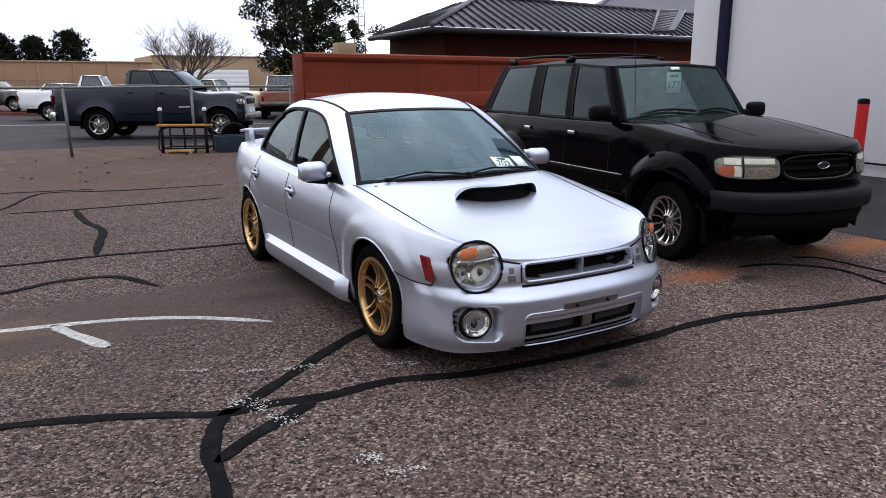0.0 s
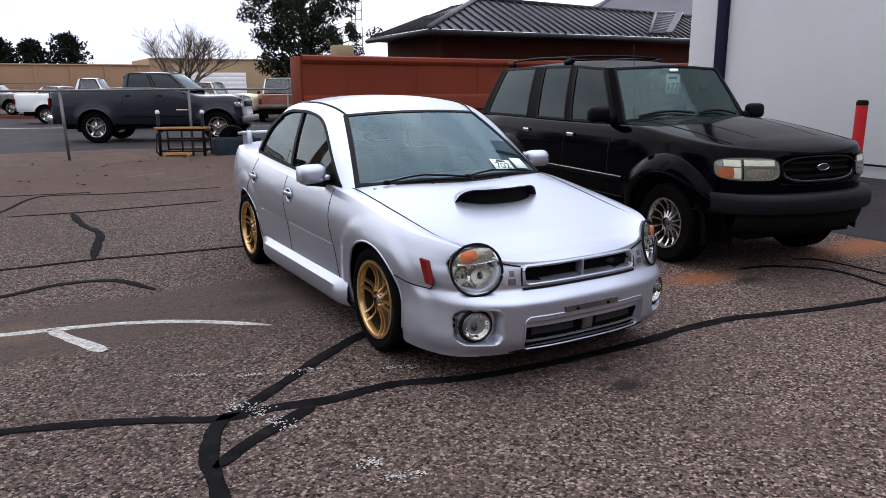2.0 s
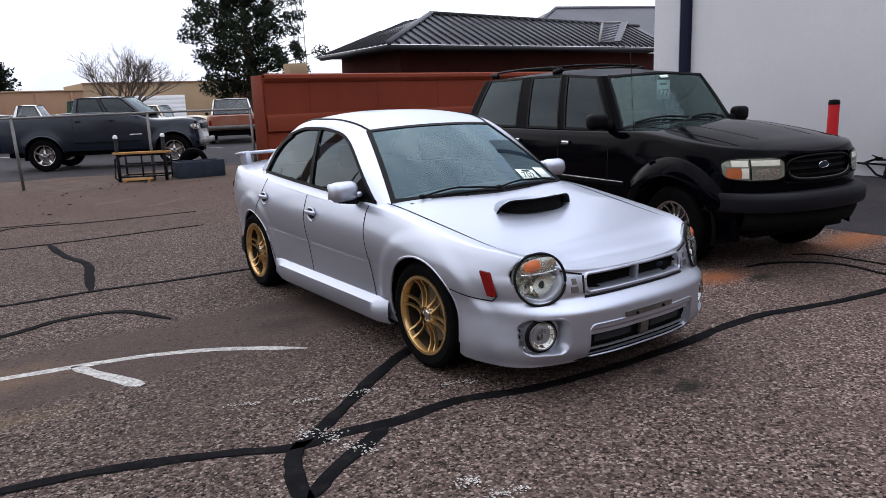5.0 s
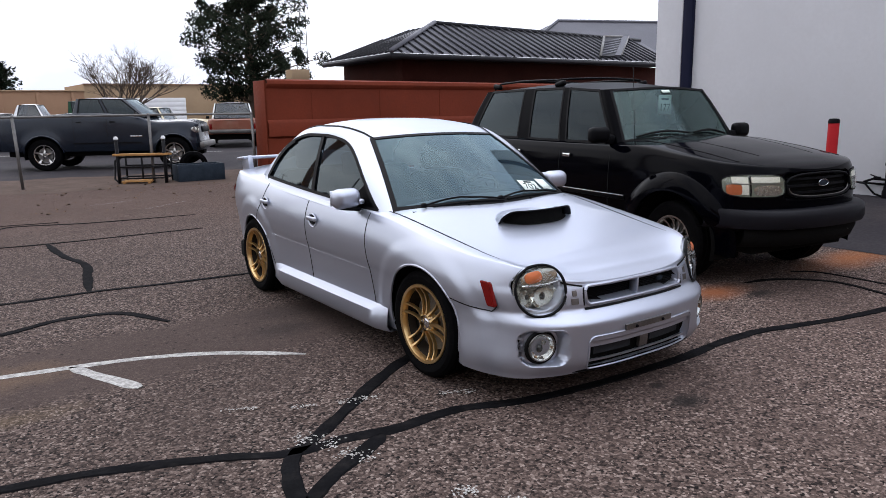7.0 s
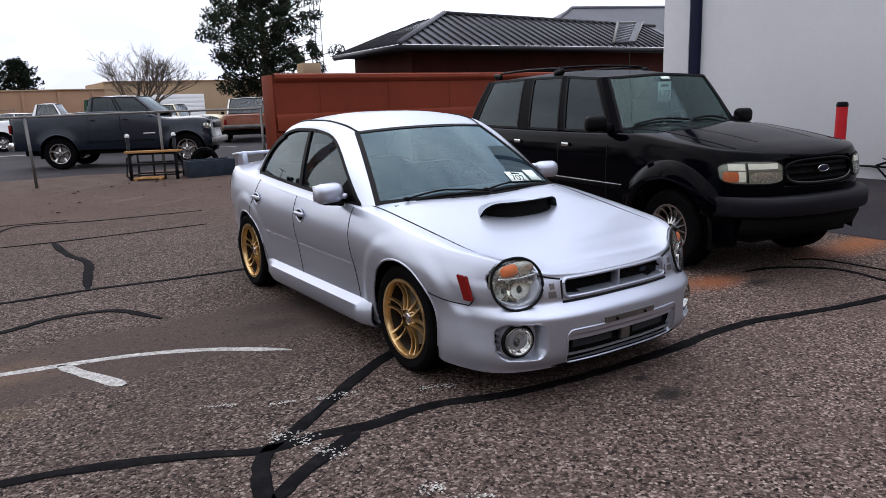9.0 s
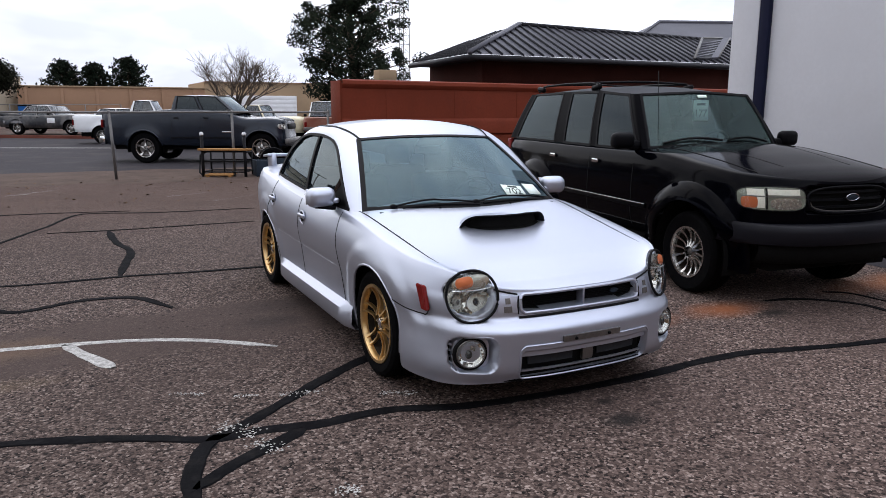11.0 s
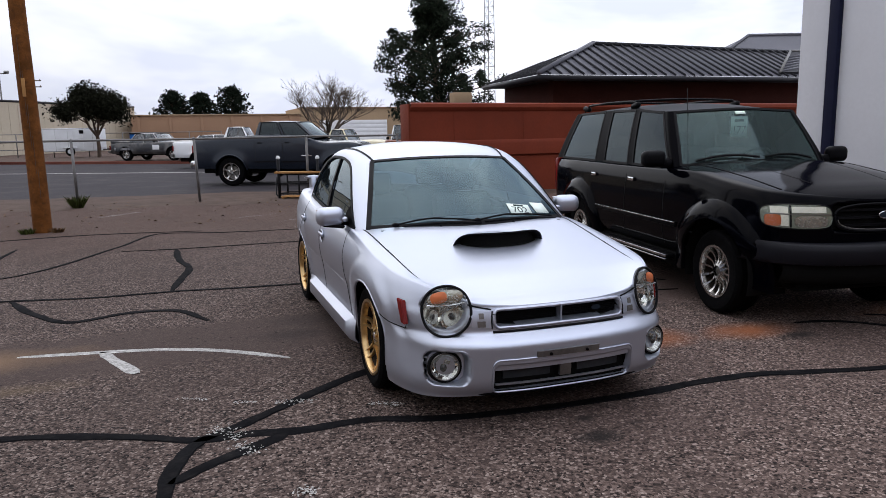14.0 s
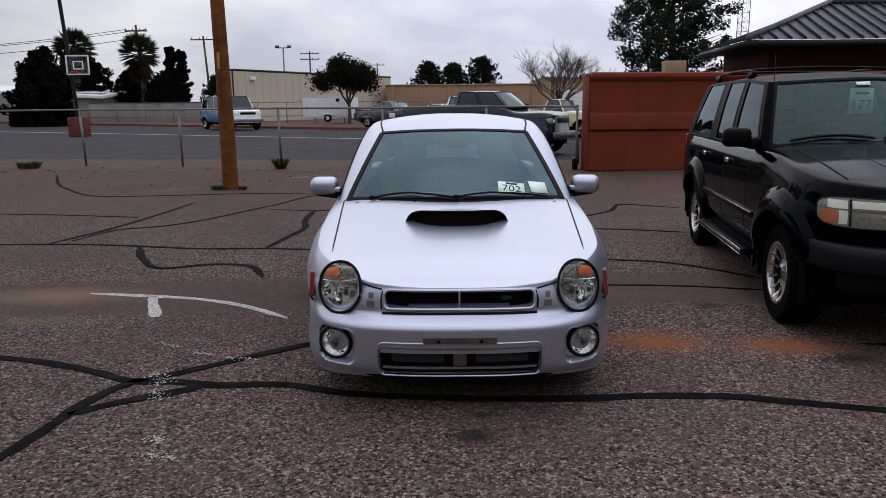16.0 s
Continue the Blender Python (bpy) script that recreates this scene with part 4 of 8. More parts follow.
SEAL = dict(
    main=([(-4.2, 0.2), (-2.68, -0.06), (-2.4, -0.15), (-2.11, -0.28), (-1.82, -0.43), (-1.54, -0.45), (-1.3, -0.5), (-1.02, -0.49), (-0.57, -0.63), (0.48, -0.72), (1.08, -0.69), (1.46, -0.71), (1.73, -0.78), (2.15, -0.89), (3.6, -1.1)], 0.075),
    branch=([(-2.06, -1.5), (-1.98, -1.0), (-1.95, -0.75), (-1.83, -0.47), (-1.62, -0.32), (-1.37, -0.13), (-1.12, 0.06), (-0.84, 0.25), (-0.5, 0.4)], 0.085),
    loop=([(-1.96, -0.88), (-1.79, -0.74), (-1.61, -0.64), (-1.40, -0.52)], 0.085),
    mid=([(-5.09, 3.72), (-4.11, 3.68), (-3.42, 3.55), (-2.74, 3.39), (-1.88, 3.36), (-1.49, 3.29), (-0.82, 3.22), (0.4, 3.1)], 0.06),
    zig=([(-1.97, 6.2), (-1.92, 5.2), (-1.82, 4.66), (-1.91, 3.99), (-2.0, 3.40)], 0.085),
    hook=([(-3.43, 3.55), (-3.11, 2.86), (-2.74, 2.44), (-2.31, 2.60), (-1.96, 2.53), (-1.69, 2.04)], 0.085),
    cross=([(-4.55, 3.7), (-4.28, 4.77), (-4.04, 7.13)], 0.06),
    long=([(-4.36, 3.9), (-4.15, 4.64), (-3.63, 4.95), (-2.73, 6.73), (-2.15, 7.95), (-1.3, 7.66), (0.15, 7.49)], 0.055),
    back=([(-2.66, 6.3), (-1.91, 6.2), (-1.1, 6.18), (-0.15, 6.17)], 0.05),
    west=([(-6.52, 6.09), (-5.45, 5.92), (-4.32, 5.65)], 0.05),
    pole_run=([(-8.94, 12.22), (-7.21, 9.31), (-5.75, 8.03), (-4.81, 8.12), (-3.4, 8.3), (-1.6, 8.0)], 0.06),
    east=([(0.9, 2.75), (1.57, 2.67), (2.08, 2.52), (2.37, 2.27), (2.7, 1.86)], 0.05),
    fork=([(1.4, 5.1), (1.8, 5.4), (2.31, 5.94), (2.62, 6.57), (3.35, 6.16)], 0.06),
    short=([(1.5, 4.5), (2.22, 4.35), (2.8, 4.15)], 0.05),
    seam=([(1.1, 1.68), (1.91, 1.62), (2.55, 1.47)], 0.035),
    curl=([(2.6, 0.12), (2.86, 0.06), (3.13, -0.16), (3.23, -0.39), (3.12, -0.80), (3.0, -1.3)], 0.05),
    curl_b=([(3.3, 0.1), (3.45, -0.01), (3.49, -0.29), (3.47, -0.7)], 0.04),
)
for k_, (pts_, w_) in enumerate(SEAL.values()):
    strip("crack_sealant", pts_, w_, M["tar"], "black tar sealant poured along a crack in the asphalt", "crack sealant", 0.004, 11 + k_, 0.16, 0.005)
strip("parking_line", [(-3.0, 1.52), (-2.76, 1.48), (-2.44, 1.42), (-2.1, 1.34), (-1.76, 1.2), (-1.44, 0.98), (-1.20, 0.76)], 0.062, M["line"], "worn white curved parking line on asphalt", "parking line", 0.003, 41, 0.15, 0.003)
strip("parking_line", [(-2.45, 1.42), (-2.18, 0.82)], 0.085, M["line"], "worn white stub of a parking line", "parking line", 0.003, 42, 0.18, 0.003)
for k_, (a_, b_, w_) in enumerate((((-1.93, 0.22), (-1.76, 0.13), 0.03), ((-1.40, -0.06), (-1.18, -0.13), 0.06), ((-1.76, -0.30), (-1.62, -0.50), 0.10), ((-1.64, -0.56), (-1.57, -0.72), 0.09), ((-1.45, -1.14), (-1.36, -1.20), 0.07),
                                   ((-1.40, -1.31), (-1.24, -1.36), 0.06), ((-0.90, -0.28), (-0.72, -0.38), 0.06), ((-1.62, 0.03), (-1.50, -0.02), 0.03), ((-5.61, 8.5), (-4.65, 8.94), 0.10), ((-5.29, 8.98), (-4.63, 9.37), 0.08),
                                   ((-3.43, 10.88), (-3.0, 11.07), 0.12), ((-3.19, 11.08), (-2.7, 11.5), 0.12), ((-0.9, 9.6), (-0.2, 9.9), 0.08), ((-0.3, 8.6), (0.5, 9.2), 0.06))):
    rng = random.Random(60 + k_)
    bm = bmesh.new()
    ln_ = math.dist(a_, b_)
    for _ in range(int(50 + 2600 * ln_ * w_)):
        q, o = rng.random(), rng.gauss(0, 0.33) * w_
        dx, dy = (b_[0] - a_[0]) / ln_, (b_[1] - a_[1]) / ln_
        x, y = a_[0] + dx * q * ln_ - dy * o, a_[1] + dy * q * ln_ + dx * o
        r = rng.uniform(0.0015, 0.0058) * (1 + w_ * 3)
        t0 = rng.random() * 6.28
        n = rng.randrange(4, 7)
        bm.faces.new([bm.verts.new((x + r * rng.uniform(0.6, 1.3) * math.cos(t0 + 6.28 * i / n), y + r * rng.uniform(0.6, 1.3) * math.sin(t0 + 6.28 * i / n), 0.0095 + 0.0005 * q)) for i in range(n)])
    tagged(part("faded_marking", bm, M["faded"]), "faded flecks of white line paint on asphalt", "paint mark", kind="structure")

# ---------------------------------------------------------------- white building with a navy corner trim
bm = bmesh.new()
add_box(bm, (0.3, 16.4, 7.0), (7.72, -3.8, 3.5), 0.01)
add_box(bm, (9.0, 0.3, 7.0), (12.37, 4.68, 3.5), 0.01)
tagged(part("wall_east", bm, M["white_wall"]), "smooth white stucco building wall, slightly grey", "wall", kind="structure")
tagged(part("wall_pier", box((0.42, 0.52, 7.0), (7.74, 4.82, 3.5), 0.012), M["white_wall"]), "white corner pier of the stucco building", "pier", kind="structure")
tagged(part("trim", box((0.10, 0.18, 7.0), (7.54, 4.44, 3.5), 0.02), M["navy"]), "dark navy vertical downpipe trim on a white wall", "trim", kind="structure")
bl = thing("bollard", pose(5.9, 1.12, 0), "red-painted steel bollard with a dark cap before the white wall", "bollard")
part("post", lathe([(0.062, 0.0), (0.062, 1.27), (0.060, 1.275)], 24, "z"), M["bollard"], bl)
part("cap", lathe([(0.065, 1.265), (0.065, 1.295), (0.053, 1.32), (0.0005, 1.325)], 24, "z"), M["trim"], bl, "dark grey domed cap")
bm = bmesh.new()
rows = [[bm.verts.new((x, y, z)) for x, z in ((4.7, 0.004), (5.4, 0.02), (6.4, 0.12), (7.2, 0.22), (7.60, 0.24))] for y in (-9.0, -4.0, -1.5, 0.0, 1.5, 3.0, 4.4, 4.6)]
for u, w in zip(rows, rows[1:]):
    for i in range(4):
        bm.faces.new((u[i], u[i + 1], w[i + 1], w[i]))
tagged(part("pavement", bm, M["road"], angle=30), "dark smooth asphalt apron rising to a white wall", "pavement", kind="structure")
gm = thing("gas_meter", pose(7.46, 1.13, 0.21), "grey gas meter on black pipework against a white wall", "gas meter")
part("riser", tube([(0, 0, -0.02), (0, 0, 0.90), (0, -0.02, 0.945), (0, -0.07, 0.96), (0, -0.30, 0.96), (0, -0.34, 0.94), (0, -0.35, 0.90), (0, -0.35, 0.76)], 0.021, 10), M["trim"], gm)
part("riser_foot", lathe([(0.045, 0), (0.045, 0.12), (0.030, 0.15), (0.030, 0.19)], 14, "z", (0, 0, -0.01)), M["trim"], gm)
for zz in (0.48, 0.72, 0.80):
    part("union", lathe([(0.024, -0.025), (0.034, -0.02), (0.034, 0.02), (0.024, 0.025)], 12, "z", (0, 0, zz)), M["trim"], gm)
part("regulator", lathe([(0.005, -0.03), (0.065, -0.026), (0.070, 0.0), (0.065, 0.026), (0.030, 0.05), (0.005, 0.055)], 18, "x", (-0.02, -0.08, 0.735)), M["trim"], gm)
part("meter_body", box((0.20, 0.30, 0.36), (0, -0.22, 0.55), 0.06, None, 4), M["steel"], gm, "dull grey meter case")
part("meter_dial", lathe([(0.005, -0.012), (0.07, -0.010), (0.07, 0.010), (0.005, 0.012)], 18, "x", (-0.105, -0.22, 0.60)), M["galv"], gm)
part("supply_pipe", tube([(0.05, 1.9, 0.215), (0.05, 0.3, 0.205), (0.05, -0.6, 0.190), (0.05, -2.2, 0.18)], 0.014, 8), M["trim"], gm)
part("branch", tube([(0.03, 0.36, 0.205), (-0.02, 0.26, 0.20), (-0.02, 0.13, 0.07), (0, 0.0, 0.03)], 0.014, 8), M["trim"], gm)
vl = part("valve", box((0.05, 0.09, 0.05), (0, 0.12, 0.28), 0.012), M["trim"], gm)
part("valve_handle", box((0.016, 0.10, 0.016), (-0.035, 0.15, 0.315), 0.005, (18, 0, 0)), M["trim"], vl)
part("valve_pipe", tube([(0, 0.0, 0.27), (0, 0.16, 0.275), (0.02, 0.30, 0.22)], 0.016, 8), M["trim"], gm)

# ---------------------------------------------------------------- oxide-red steel screen
rd = thing("steel_screen", pose(3.13, 11.85, 0, 0, 0, 3.6), "long oxide-red steel container side with a rolled top edge", "container")
prof = [(0.0, 0.03), (0.0, 0.86), (0.035, 0.90), (-0.045, 0.93), (-0.045, 1.20), (-0.02, 1.27), (0.0, 1.29), (0.0, 1.96), (-0.05, 2.0), (-0.075, 2.06), (-0.06, 2.13), (0.0, 2.16), (0.12, 2.16)]
bm = bmesh.new()
r0 = [bm.verts.new((0.0, a, h)) for a, h in prof]
r1 = [bm.verts.new((13.2, a, h - 0.045)) for a, h in prof]
for i in range(len(prof) - 1):
    bm.faces.new((r0[i], r1[i], r1[i + 1], r0[i + 1]))
part("side_sheet", bm, M["red_steel"], rd)
part("end_sheet", box((0.05, 0.55, 2.12), (0.0, 0.30, 1.07), 0.01), M["red_steel"], rd)
part("rear_sheet", box((13.2, 0.04, 2.08), (6.6, 0.57, 1.05), 0.01), M["red_steel"], rd)
part("bottom_rail", box((13.2, 0.10, 0.09), (6.6, 0.07, 0.05), 0.01), M["red_steel"], rd)
for k_ in range(7):
    part("weld_seam", box((0.012, 0.01, 0.66), (1.1 + 1.85 * k_, -0.004, 1.62), 0.003), M["red_steel"], rd)
jk = thing("trailer_jack", pose(2.86, 12.3, 0), "small trailer jockey wheel on a steel post", "jack")
part("tube", tube([(0.13, 0, 0.14), (0.10, 0, 0.75)], 0.028, 10), M["steel"], jk)
part("wheel", lathe([(0.05, -0.035), (0.13, -0.035), (0.14, 0), (0.13, 0.035), (0.05, 0.035)], 20, "x", closed=True), M["rubber"], jk).location = (0.05, 0, 0.14)
part("bracket", box((0.14, 0.05, 0.05), (0.08, 0, 0.26), 0.008), M["steel"], jk)

# ---------------------------------------------------------------- hipped metal-roof building
rb = thing("hip_roof_building", pose(0, 0, 0), "low dark-red building with a grey standing-seam hipped roof", "building")
E0, E1, E2, R0, R1 = Vector((6.8, 12.64, 2.87)), Vector((20.0, 14.1, 2.99)), Vector((7.53, 17.9, 2.92)), Vector((9.76, 14.95, 3.92)), Vector((20.4, 16.1, 3.92))
E3, R2 = Vector((20.6, 19.5, 2.95)), Vector((10.1, 17.0, 3.9))


def roof_plane(a, b, c, d, count, name):
    """Roof sheets between the eave a-b and the ridge d-c, with raised seams running up the slope."""
    bm = bmesh.new()
    bm.faces.new([bm.verts.new(v) for v in (a, b, c, d)])
    pl = part(name, bm, M["roof_metal"], rb)
    n = (b - a).cross(d - a).normalized()
    up = n.cross((b - a).normalized())
    if up.z < 0:
        up = -up
    if n.z < 0:
        n = -n
    for k in range(1, count):
        p = a + (b - a) * k / count
        best = 9.0
        for u, w in ((d, c), (a, d), (b, c)):
            q = w - u
            m3 = Matrix((up, -q, n)).transposed()
            if abs(m3.determinant()) > 1e-6:
                sol = m3.inverted() @ (u - p)
                if sol[0] > 0.02 and -0.001 <= sol[1] <= 1.001:
                    best = min(best, sol[0])
        if best < 8.9:
            bm = bmesh.new()
            ax = up.cross(n).normalized() * 0.016
            vs = [bm.verts.new(p + s * ax + e * n + l * up) for l in (0.0, best) for s in (-1, 1) for e in (0.0, 0.05)]
            for f in ((0, 1, 3, 2), (4, 6, 7, 5), (0, 4, 5, 1), (2, 3, 7, 6), (1, 5, 7, 3)):
                bm.faces.new([vs[i] for i in f])
            part("seam", bm, M["roof_dark"], pl)
    return pl


roof_plane(E0, E1, R1, R0, 38, "roof_slope")
roof_plane(E2, E0, R0, R2, 14, "roof_slope")
part("hip_cap", tube([E0 + Vector((0, 0, 0.04)), R0 + Vector((0, 0, 0.05))], 0.07, 6), M["roof_metal"], rb)
part("ridge_cap", tube([R0 + Vector((0, 0, 0.04)), R1 + Vector((0, 0, 0.04))], 0.06, 6), M["roof_dark"], rb)
for a, b in ((E0, E1), (E2, E0)):
    part("fascia", tube([a - Vector((0, 0, 0.08)), b - Vector((0, 0, 0.08))], 0.075, 4), M["roof_dark"], rb)
bm = bmesh.new()
for a, b in ((Vector((7.7, 13.55)), Vector((20, 14.9))), (Vector((8.3, 18)), Vector((7.7, 13.55)))):
    vs = [bm.verts.new((p.x, p.y, z)) for z in (0.0, 2.84) for p in (a, b)]
    bm.faces.new((vs[0], vs[1], vs[3], vs[2]))
part("wall", bm, M["red_wall"], rb)
bm = bmesh.new()
bm.faces.new([bm.verts.new(v - Vector((0, 0, 0.1))) for v in (E0, E1, E3, E2)])
part("soffit", bm, M["roof_dark"], rb)
# louvred vent let into the slope between pale flashings, and the higher roof behind
slope_n = (E1 - E0).cross(R0 - E0).normalized()
QA, QB, QC, QD, QE, QF = [Vector(v) + slope_n * 0.07 for v in ((15.62, 13.80, 3.04), (17.80, 15.64, 3.89), (19.10, 15.90, 3.97), (16.47, 13.93, 3.07), (19.50, 15.95, 3.98), (16.88, 14.00, 3.09))]
for nm_, vs, m_ in (("roof_vent", (QA, QD, QC, QB), "roof_dark"), ("valley_flashing", (QD, QF, QE, QC), "roof_metal")):
    bm = bmesh.new()
    lo_ = [bm.verts.new(v - slope_n * 0.09) for v in vs]
    hi_ = [bm.verts.new(v + slope_n * (0.0 if m_ == "roof_dark" else 0.03)) for v in vs]
    bm.faces.new(hi_)
    for k_ in range(4):
        bm.faces.new((lo_[k_], lo_[(k_ + 1) % 4], hi_[(k_ + 1) % 4], hi_[k_]))
    part(nm_, bm, M[m_], rb)
part("vent_flashing", tube([QA, QB], 0.05, 4), M["galv"], rb)
part("vent_flashing", tube([QB, QC], 0.05, 4), M["galv"], rb)
part("vent_flashing", tube([QF + slope_n * 0.03, QE + slope_n * 0.03], 0.03, 4), M["galv"], rb)
for k_ in range(6):
    part("louvre", tube([QA.lerp(QB, 0.02 + 0.13 * k_), QD.lerp(QC, 0.22 + 0.13 * k_)], 0.035, 4), M["roof_metal"], rb)
H0, H1, K0, K1 = Vector((18.2, 21.0, 3.6)), Vector((31.0, 16.0, 3.6)), Vector((22.66, 23.0, 5.49)), Vector((33.0, 19.0, 5.49))
bm = bmesh.new()
for vs in ((H0, H1, K1, K0), (H0, K0, Vector((20.2, 27, 3.6)))):
    bm.faces.new([bm.verts.new(v) for v in vs])
part("upper_roof", bm, M["roof_metal"], rb)
part("upper_hip_cap", tube([H0, K0, K1], 0.09, 6), M["roof_metal"], rb)
part("parapet_block", box((0.62, 0.5, 0.4), (7.1, 18.9, 2.55), 0.02), M["sand"], rb, "small sand-coloured parapet block")

# ---------------------------------------------------------------- fence, pole, rack, trough
fence = thing("fence", pose(0, 0, 0), "galvanised pipe fence with a single top rail", "fence")
FP = [(-14.8, 15.6), (-12.0, 15.0), (-9.35, 14.48), (-6.65, 13.93), (-4.0, 13.2), (-1.5, 13.25), (0.92, 12.87), (2.95, 12.25)]
for k_, (x, y) in enumerate(FP):
    part("post", tube([(x, y, 0.0), (x - 0.02 * (k_ % 3), y, 1.44)], 0.03, 10), M["galv"], fence)
    part("post_cap", lathe([(0.035, 0), (0.035, 0.02), (0.015, 0.045), (0.0005, 0.05)], 10, "z", (x - 0.02 * (k_ % 3), y, 1.43)), M["galv"], fence)
part("top_rail", tube([(x, y, 1.44 - 0.012 * (i % 2)) for i, (x, y) in enumerate(FP)], 0.024, 8), M["galv"], fence)

up = thing("utility_pole", pose(-4.03, 9.07, 0), "weathered orange-brown timber utility pole, slightly leaning", "pole")
bm = bmesh.new()
rows = []
for k_ in range(25):
    z = 9.0 * k_ / 24
    r = 0.142 - 0.0065 * z
    cx, cy = -0.006 * z + 0.006 * math.sin(z * 1.3), 0.004 * z
    rows.append([bm.verts.new((cx + r * (1 + 0.02 * noise.noise((a * 2, z * 0.4, 3))) * math.cos(a), cy + r * math.sin(a), z - 0.02)) for a in (2 * math.pi * i / 24 for i in range(24))])
for u, w in zip(rows, rows[1:]):
    for i in range(24):
        bm.faces.new((u[i], u[(i + 1) % 24], w[(i + 1) % 24], w[i]))
part("shaft", bm, M["pole_wood"], up)
part("tag", box((0.05, 0.012, 0.28), (-0.03, -0.132, 2.3), 0.004), M["plank"], up, "pale worn strip nailed to the pole")
for k_ in range(5):
    part("drying_crack", box((0.006, 0.01, 0.5 + 0.1 * k_), (0.045 - 0.025 * k_, -0.137 + 0.006 * abs(2 - k_), 0.8 + 0.45 * k_), 0.002), M["bark"], up)


def tuft(name, x, y, r, h, n, seed, label, material="weed"):
    rng = random.Random(seed)
    co, fs = [], []
    for _ in range(n):
        a, q = rng.uniform(0, 6.28), r * rng.random() ** 0.6
        b, l, lean = rng.uniform(0, 6.28), h * rng.uniform(0.4, 1.0), rng.uniform(0.1, 0.8)
        base = Vector((x + q * math.cos(a) * 0.5, y + q * math.sin(a) * 0.5, 0.0))
        tip = base + Vector((math.cos(a) * lean * l, math.sin(a) * lean * l, l))
        w = Vector((math.cos(b), math.sin(b), 0)) * rng.uniform(0.006, 0.016)
        i = len(co)
        m_ = base.lerp(tip, 0.55) + Vector((0, 0, 0.05 * l))
        co += [base - w, base + w, m_ + w, m_ - w, tip]
        fs += [(i, i + 1, i + 2, i + 3), (i + 3, i + 2, i + 4)]
    return tagged(sheet(name, co, fs, M[material]), label, "weed", kind="stuff")


tuft("weeds", -4.0, 13.15, 0.2, 0.3, 240, 1, "green weed tuft at the foot of a fence post")
tuft("weeds", -10.5, 13.9, 0.45, 0.2, 300, 2, "green-brown weed tuft on the dirt verge")
tuft("weeds", -4.22, 8.96, 0.22, 0.10, 120, 3, "dry weeds round the foot of the timber pole")
tuft("weeds", -3.80, 8.95, 0.18, 0.08, 80, 4, "dry weeds round the foot of the timber pole", "dry")
rng = random.Random(8)
co, fs = [], []
for _ in range(420):
    x = rng.uniform(-12, 3)
    y = NEAR(x) - rng.uniform(0.6, 6.5) ** 1.0
    a, s = rng.uniform(0, 6.28), rng.uniform(0.012, 0.045)
    c = Vector((x, y, 0.012))
    u, v = Vector((math.cos(a), math.sin(a), 0)) * s, Vector((-math.sin(a), math.cos(a), 0)) * s * rng.uniform(0.3, 0.8)
    i = len(co)
    co += [c - u, c - v + Vector((0, 0, 0.015)), c + u, c + v + Vector((0, 0, 0.02))]
    fs.append((i, i + 1, i + 2, i + 3))
tagged(sheet("leaf_litter", co, fs, M["dry"]), "scattered dry leaves and bits on the dirt and asphalt", "litter", kind="stuff")

rk = thing("steel_rack", pose(0.28, 13.1, 0, 0, 0, -28), "black steel rack frame with a wooden plank across it", "rack")
for x in (0.0, 0.95):
    for y in (0.0, 0.55):
        part("upright", tube([(x, y, 0), (x, y, 0.62 if y else 0.94)], 0.035 if not y else 0.022, 8), M["iron"], rk)
    part("cap", lathe([(0.045, 0.93), (0.05, 0.96), (0.03, 1.0), (0.0005, 1.005)], 12, "z", (x, 0, 0)), M["white_metal"], rk, "pale post cap")
    for z in (0.12, 0.55):
        part("side_bar", tube([(x, 0, z), (x, 0.55, z)], 0.018, 8), M["iron"], rk)
for y in (0.0, 0.55):
    for z in (0.12, 0.36, 0.57):
        part("cross_bar", tube([(0, y, z), (0.95, y, z)], 0.018, 8), M["iron"], rk)
part("middle_upright", tube([(0.48, 0, 0.12), (0.48, 0, 0.57)], 0.02, 8), M["iron"], rk)
part("plank", box((1.12, 0.16, 0.045), (0.48, 0.0, 0.62), 0.006), M["plank"], rk, "bare orange-brown wooden plank")
part("plank", box((1.0, 0.14, 0.04), (0.50, 0.36, 0.60), 0.006), M["plank"], rk)
part("end_hoop", tube([(-0.02, 0.0, 0.05), (-0.12, 0.1, 0.1), (-0.12, 0.2, 0.48), (0, 0.25, 0.55)], 0.022, 8), M["iron"], rk)
pl_ = thing("pallet", pose(0.62, 12.98, 0, 0, 0, -26), "low stack of pale wooden slats beneath the rack", "pallet")
for k_ in range(4):
    part("slat", box((0.62, 0.07, 0.02), (0.0, 0.1 * k_ - 0.1, 0.055 + 0.004 * (k_ % 2)), 0.003), M["plank"], pl_)
for k_ in range(2):
    part("bearer", box((0.05, 0.42, 0.045), (-0.25 + 0.5 * k_, 0.05, 0.0225), 0.003), M["plank"], pl_)
tr = thing("steel_trough", pose(1.35, 12.58, 0, 0, 0, -2), "dark blue-grey open steel trough box on the ground", "trough")
for sz, at in (((1.0, 0.03, 0.37), (0.5, 0, 0.185)), ((1.0, 0.03, 0.37), (0.5, 0.5, 0.185)), ((0.03, 0.47, 0.37), (0.015, 0.25, 0.185)), ((0.03, 0.47, 0.37), (0.985, 0.25, 0.185)), ((0.94, 0.47, 0.03), (0.5, 0.25, 0.02))):
    part("panel", box(sz, at, 0.006), M["bluebox"], tr)
ty = thing("spare_tyre", pose(1.92, 13.35, 0.31, 0, 0, 75), "worn black tyre standing behind the trough", "tyre")
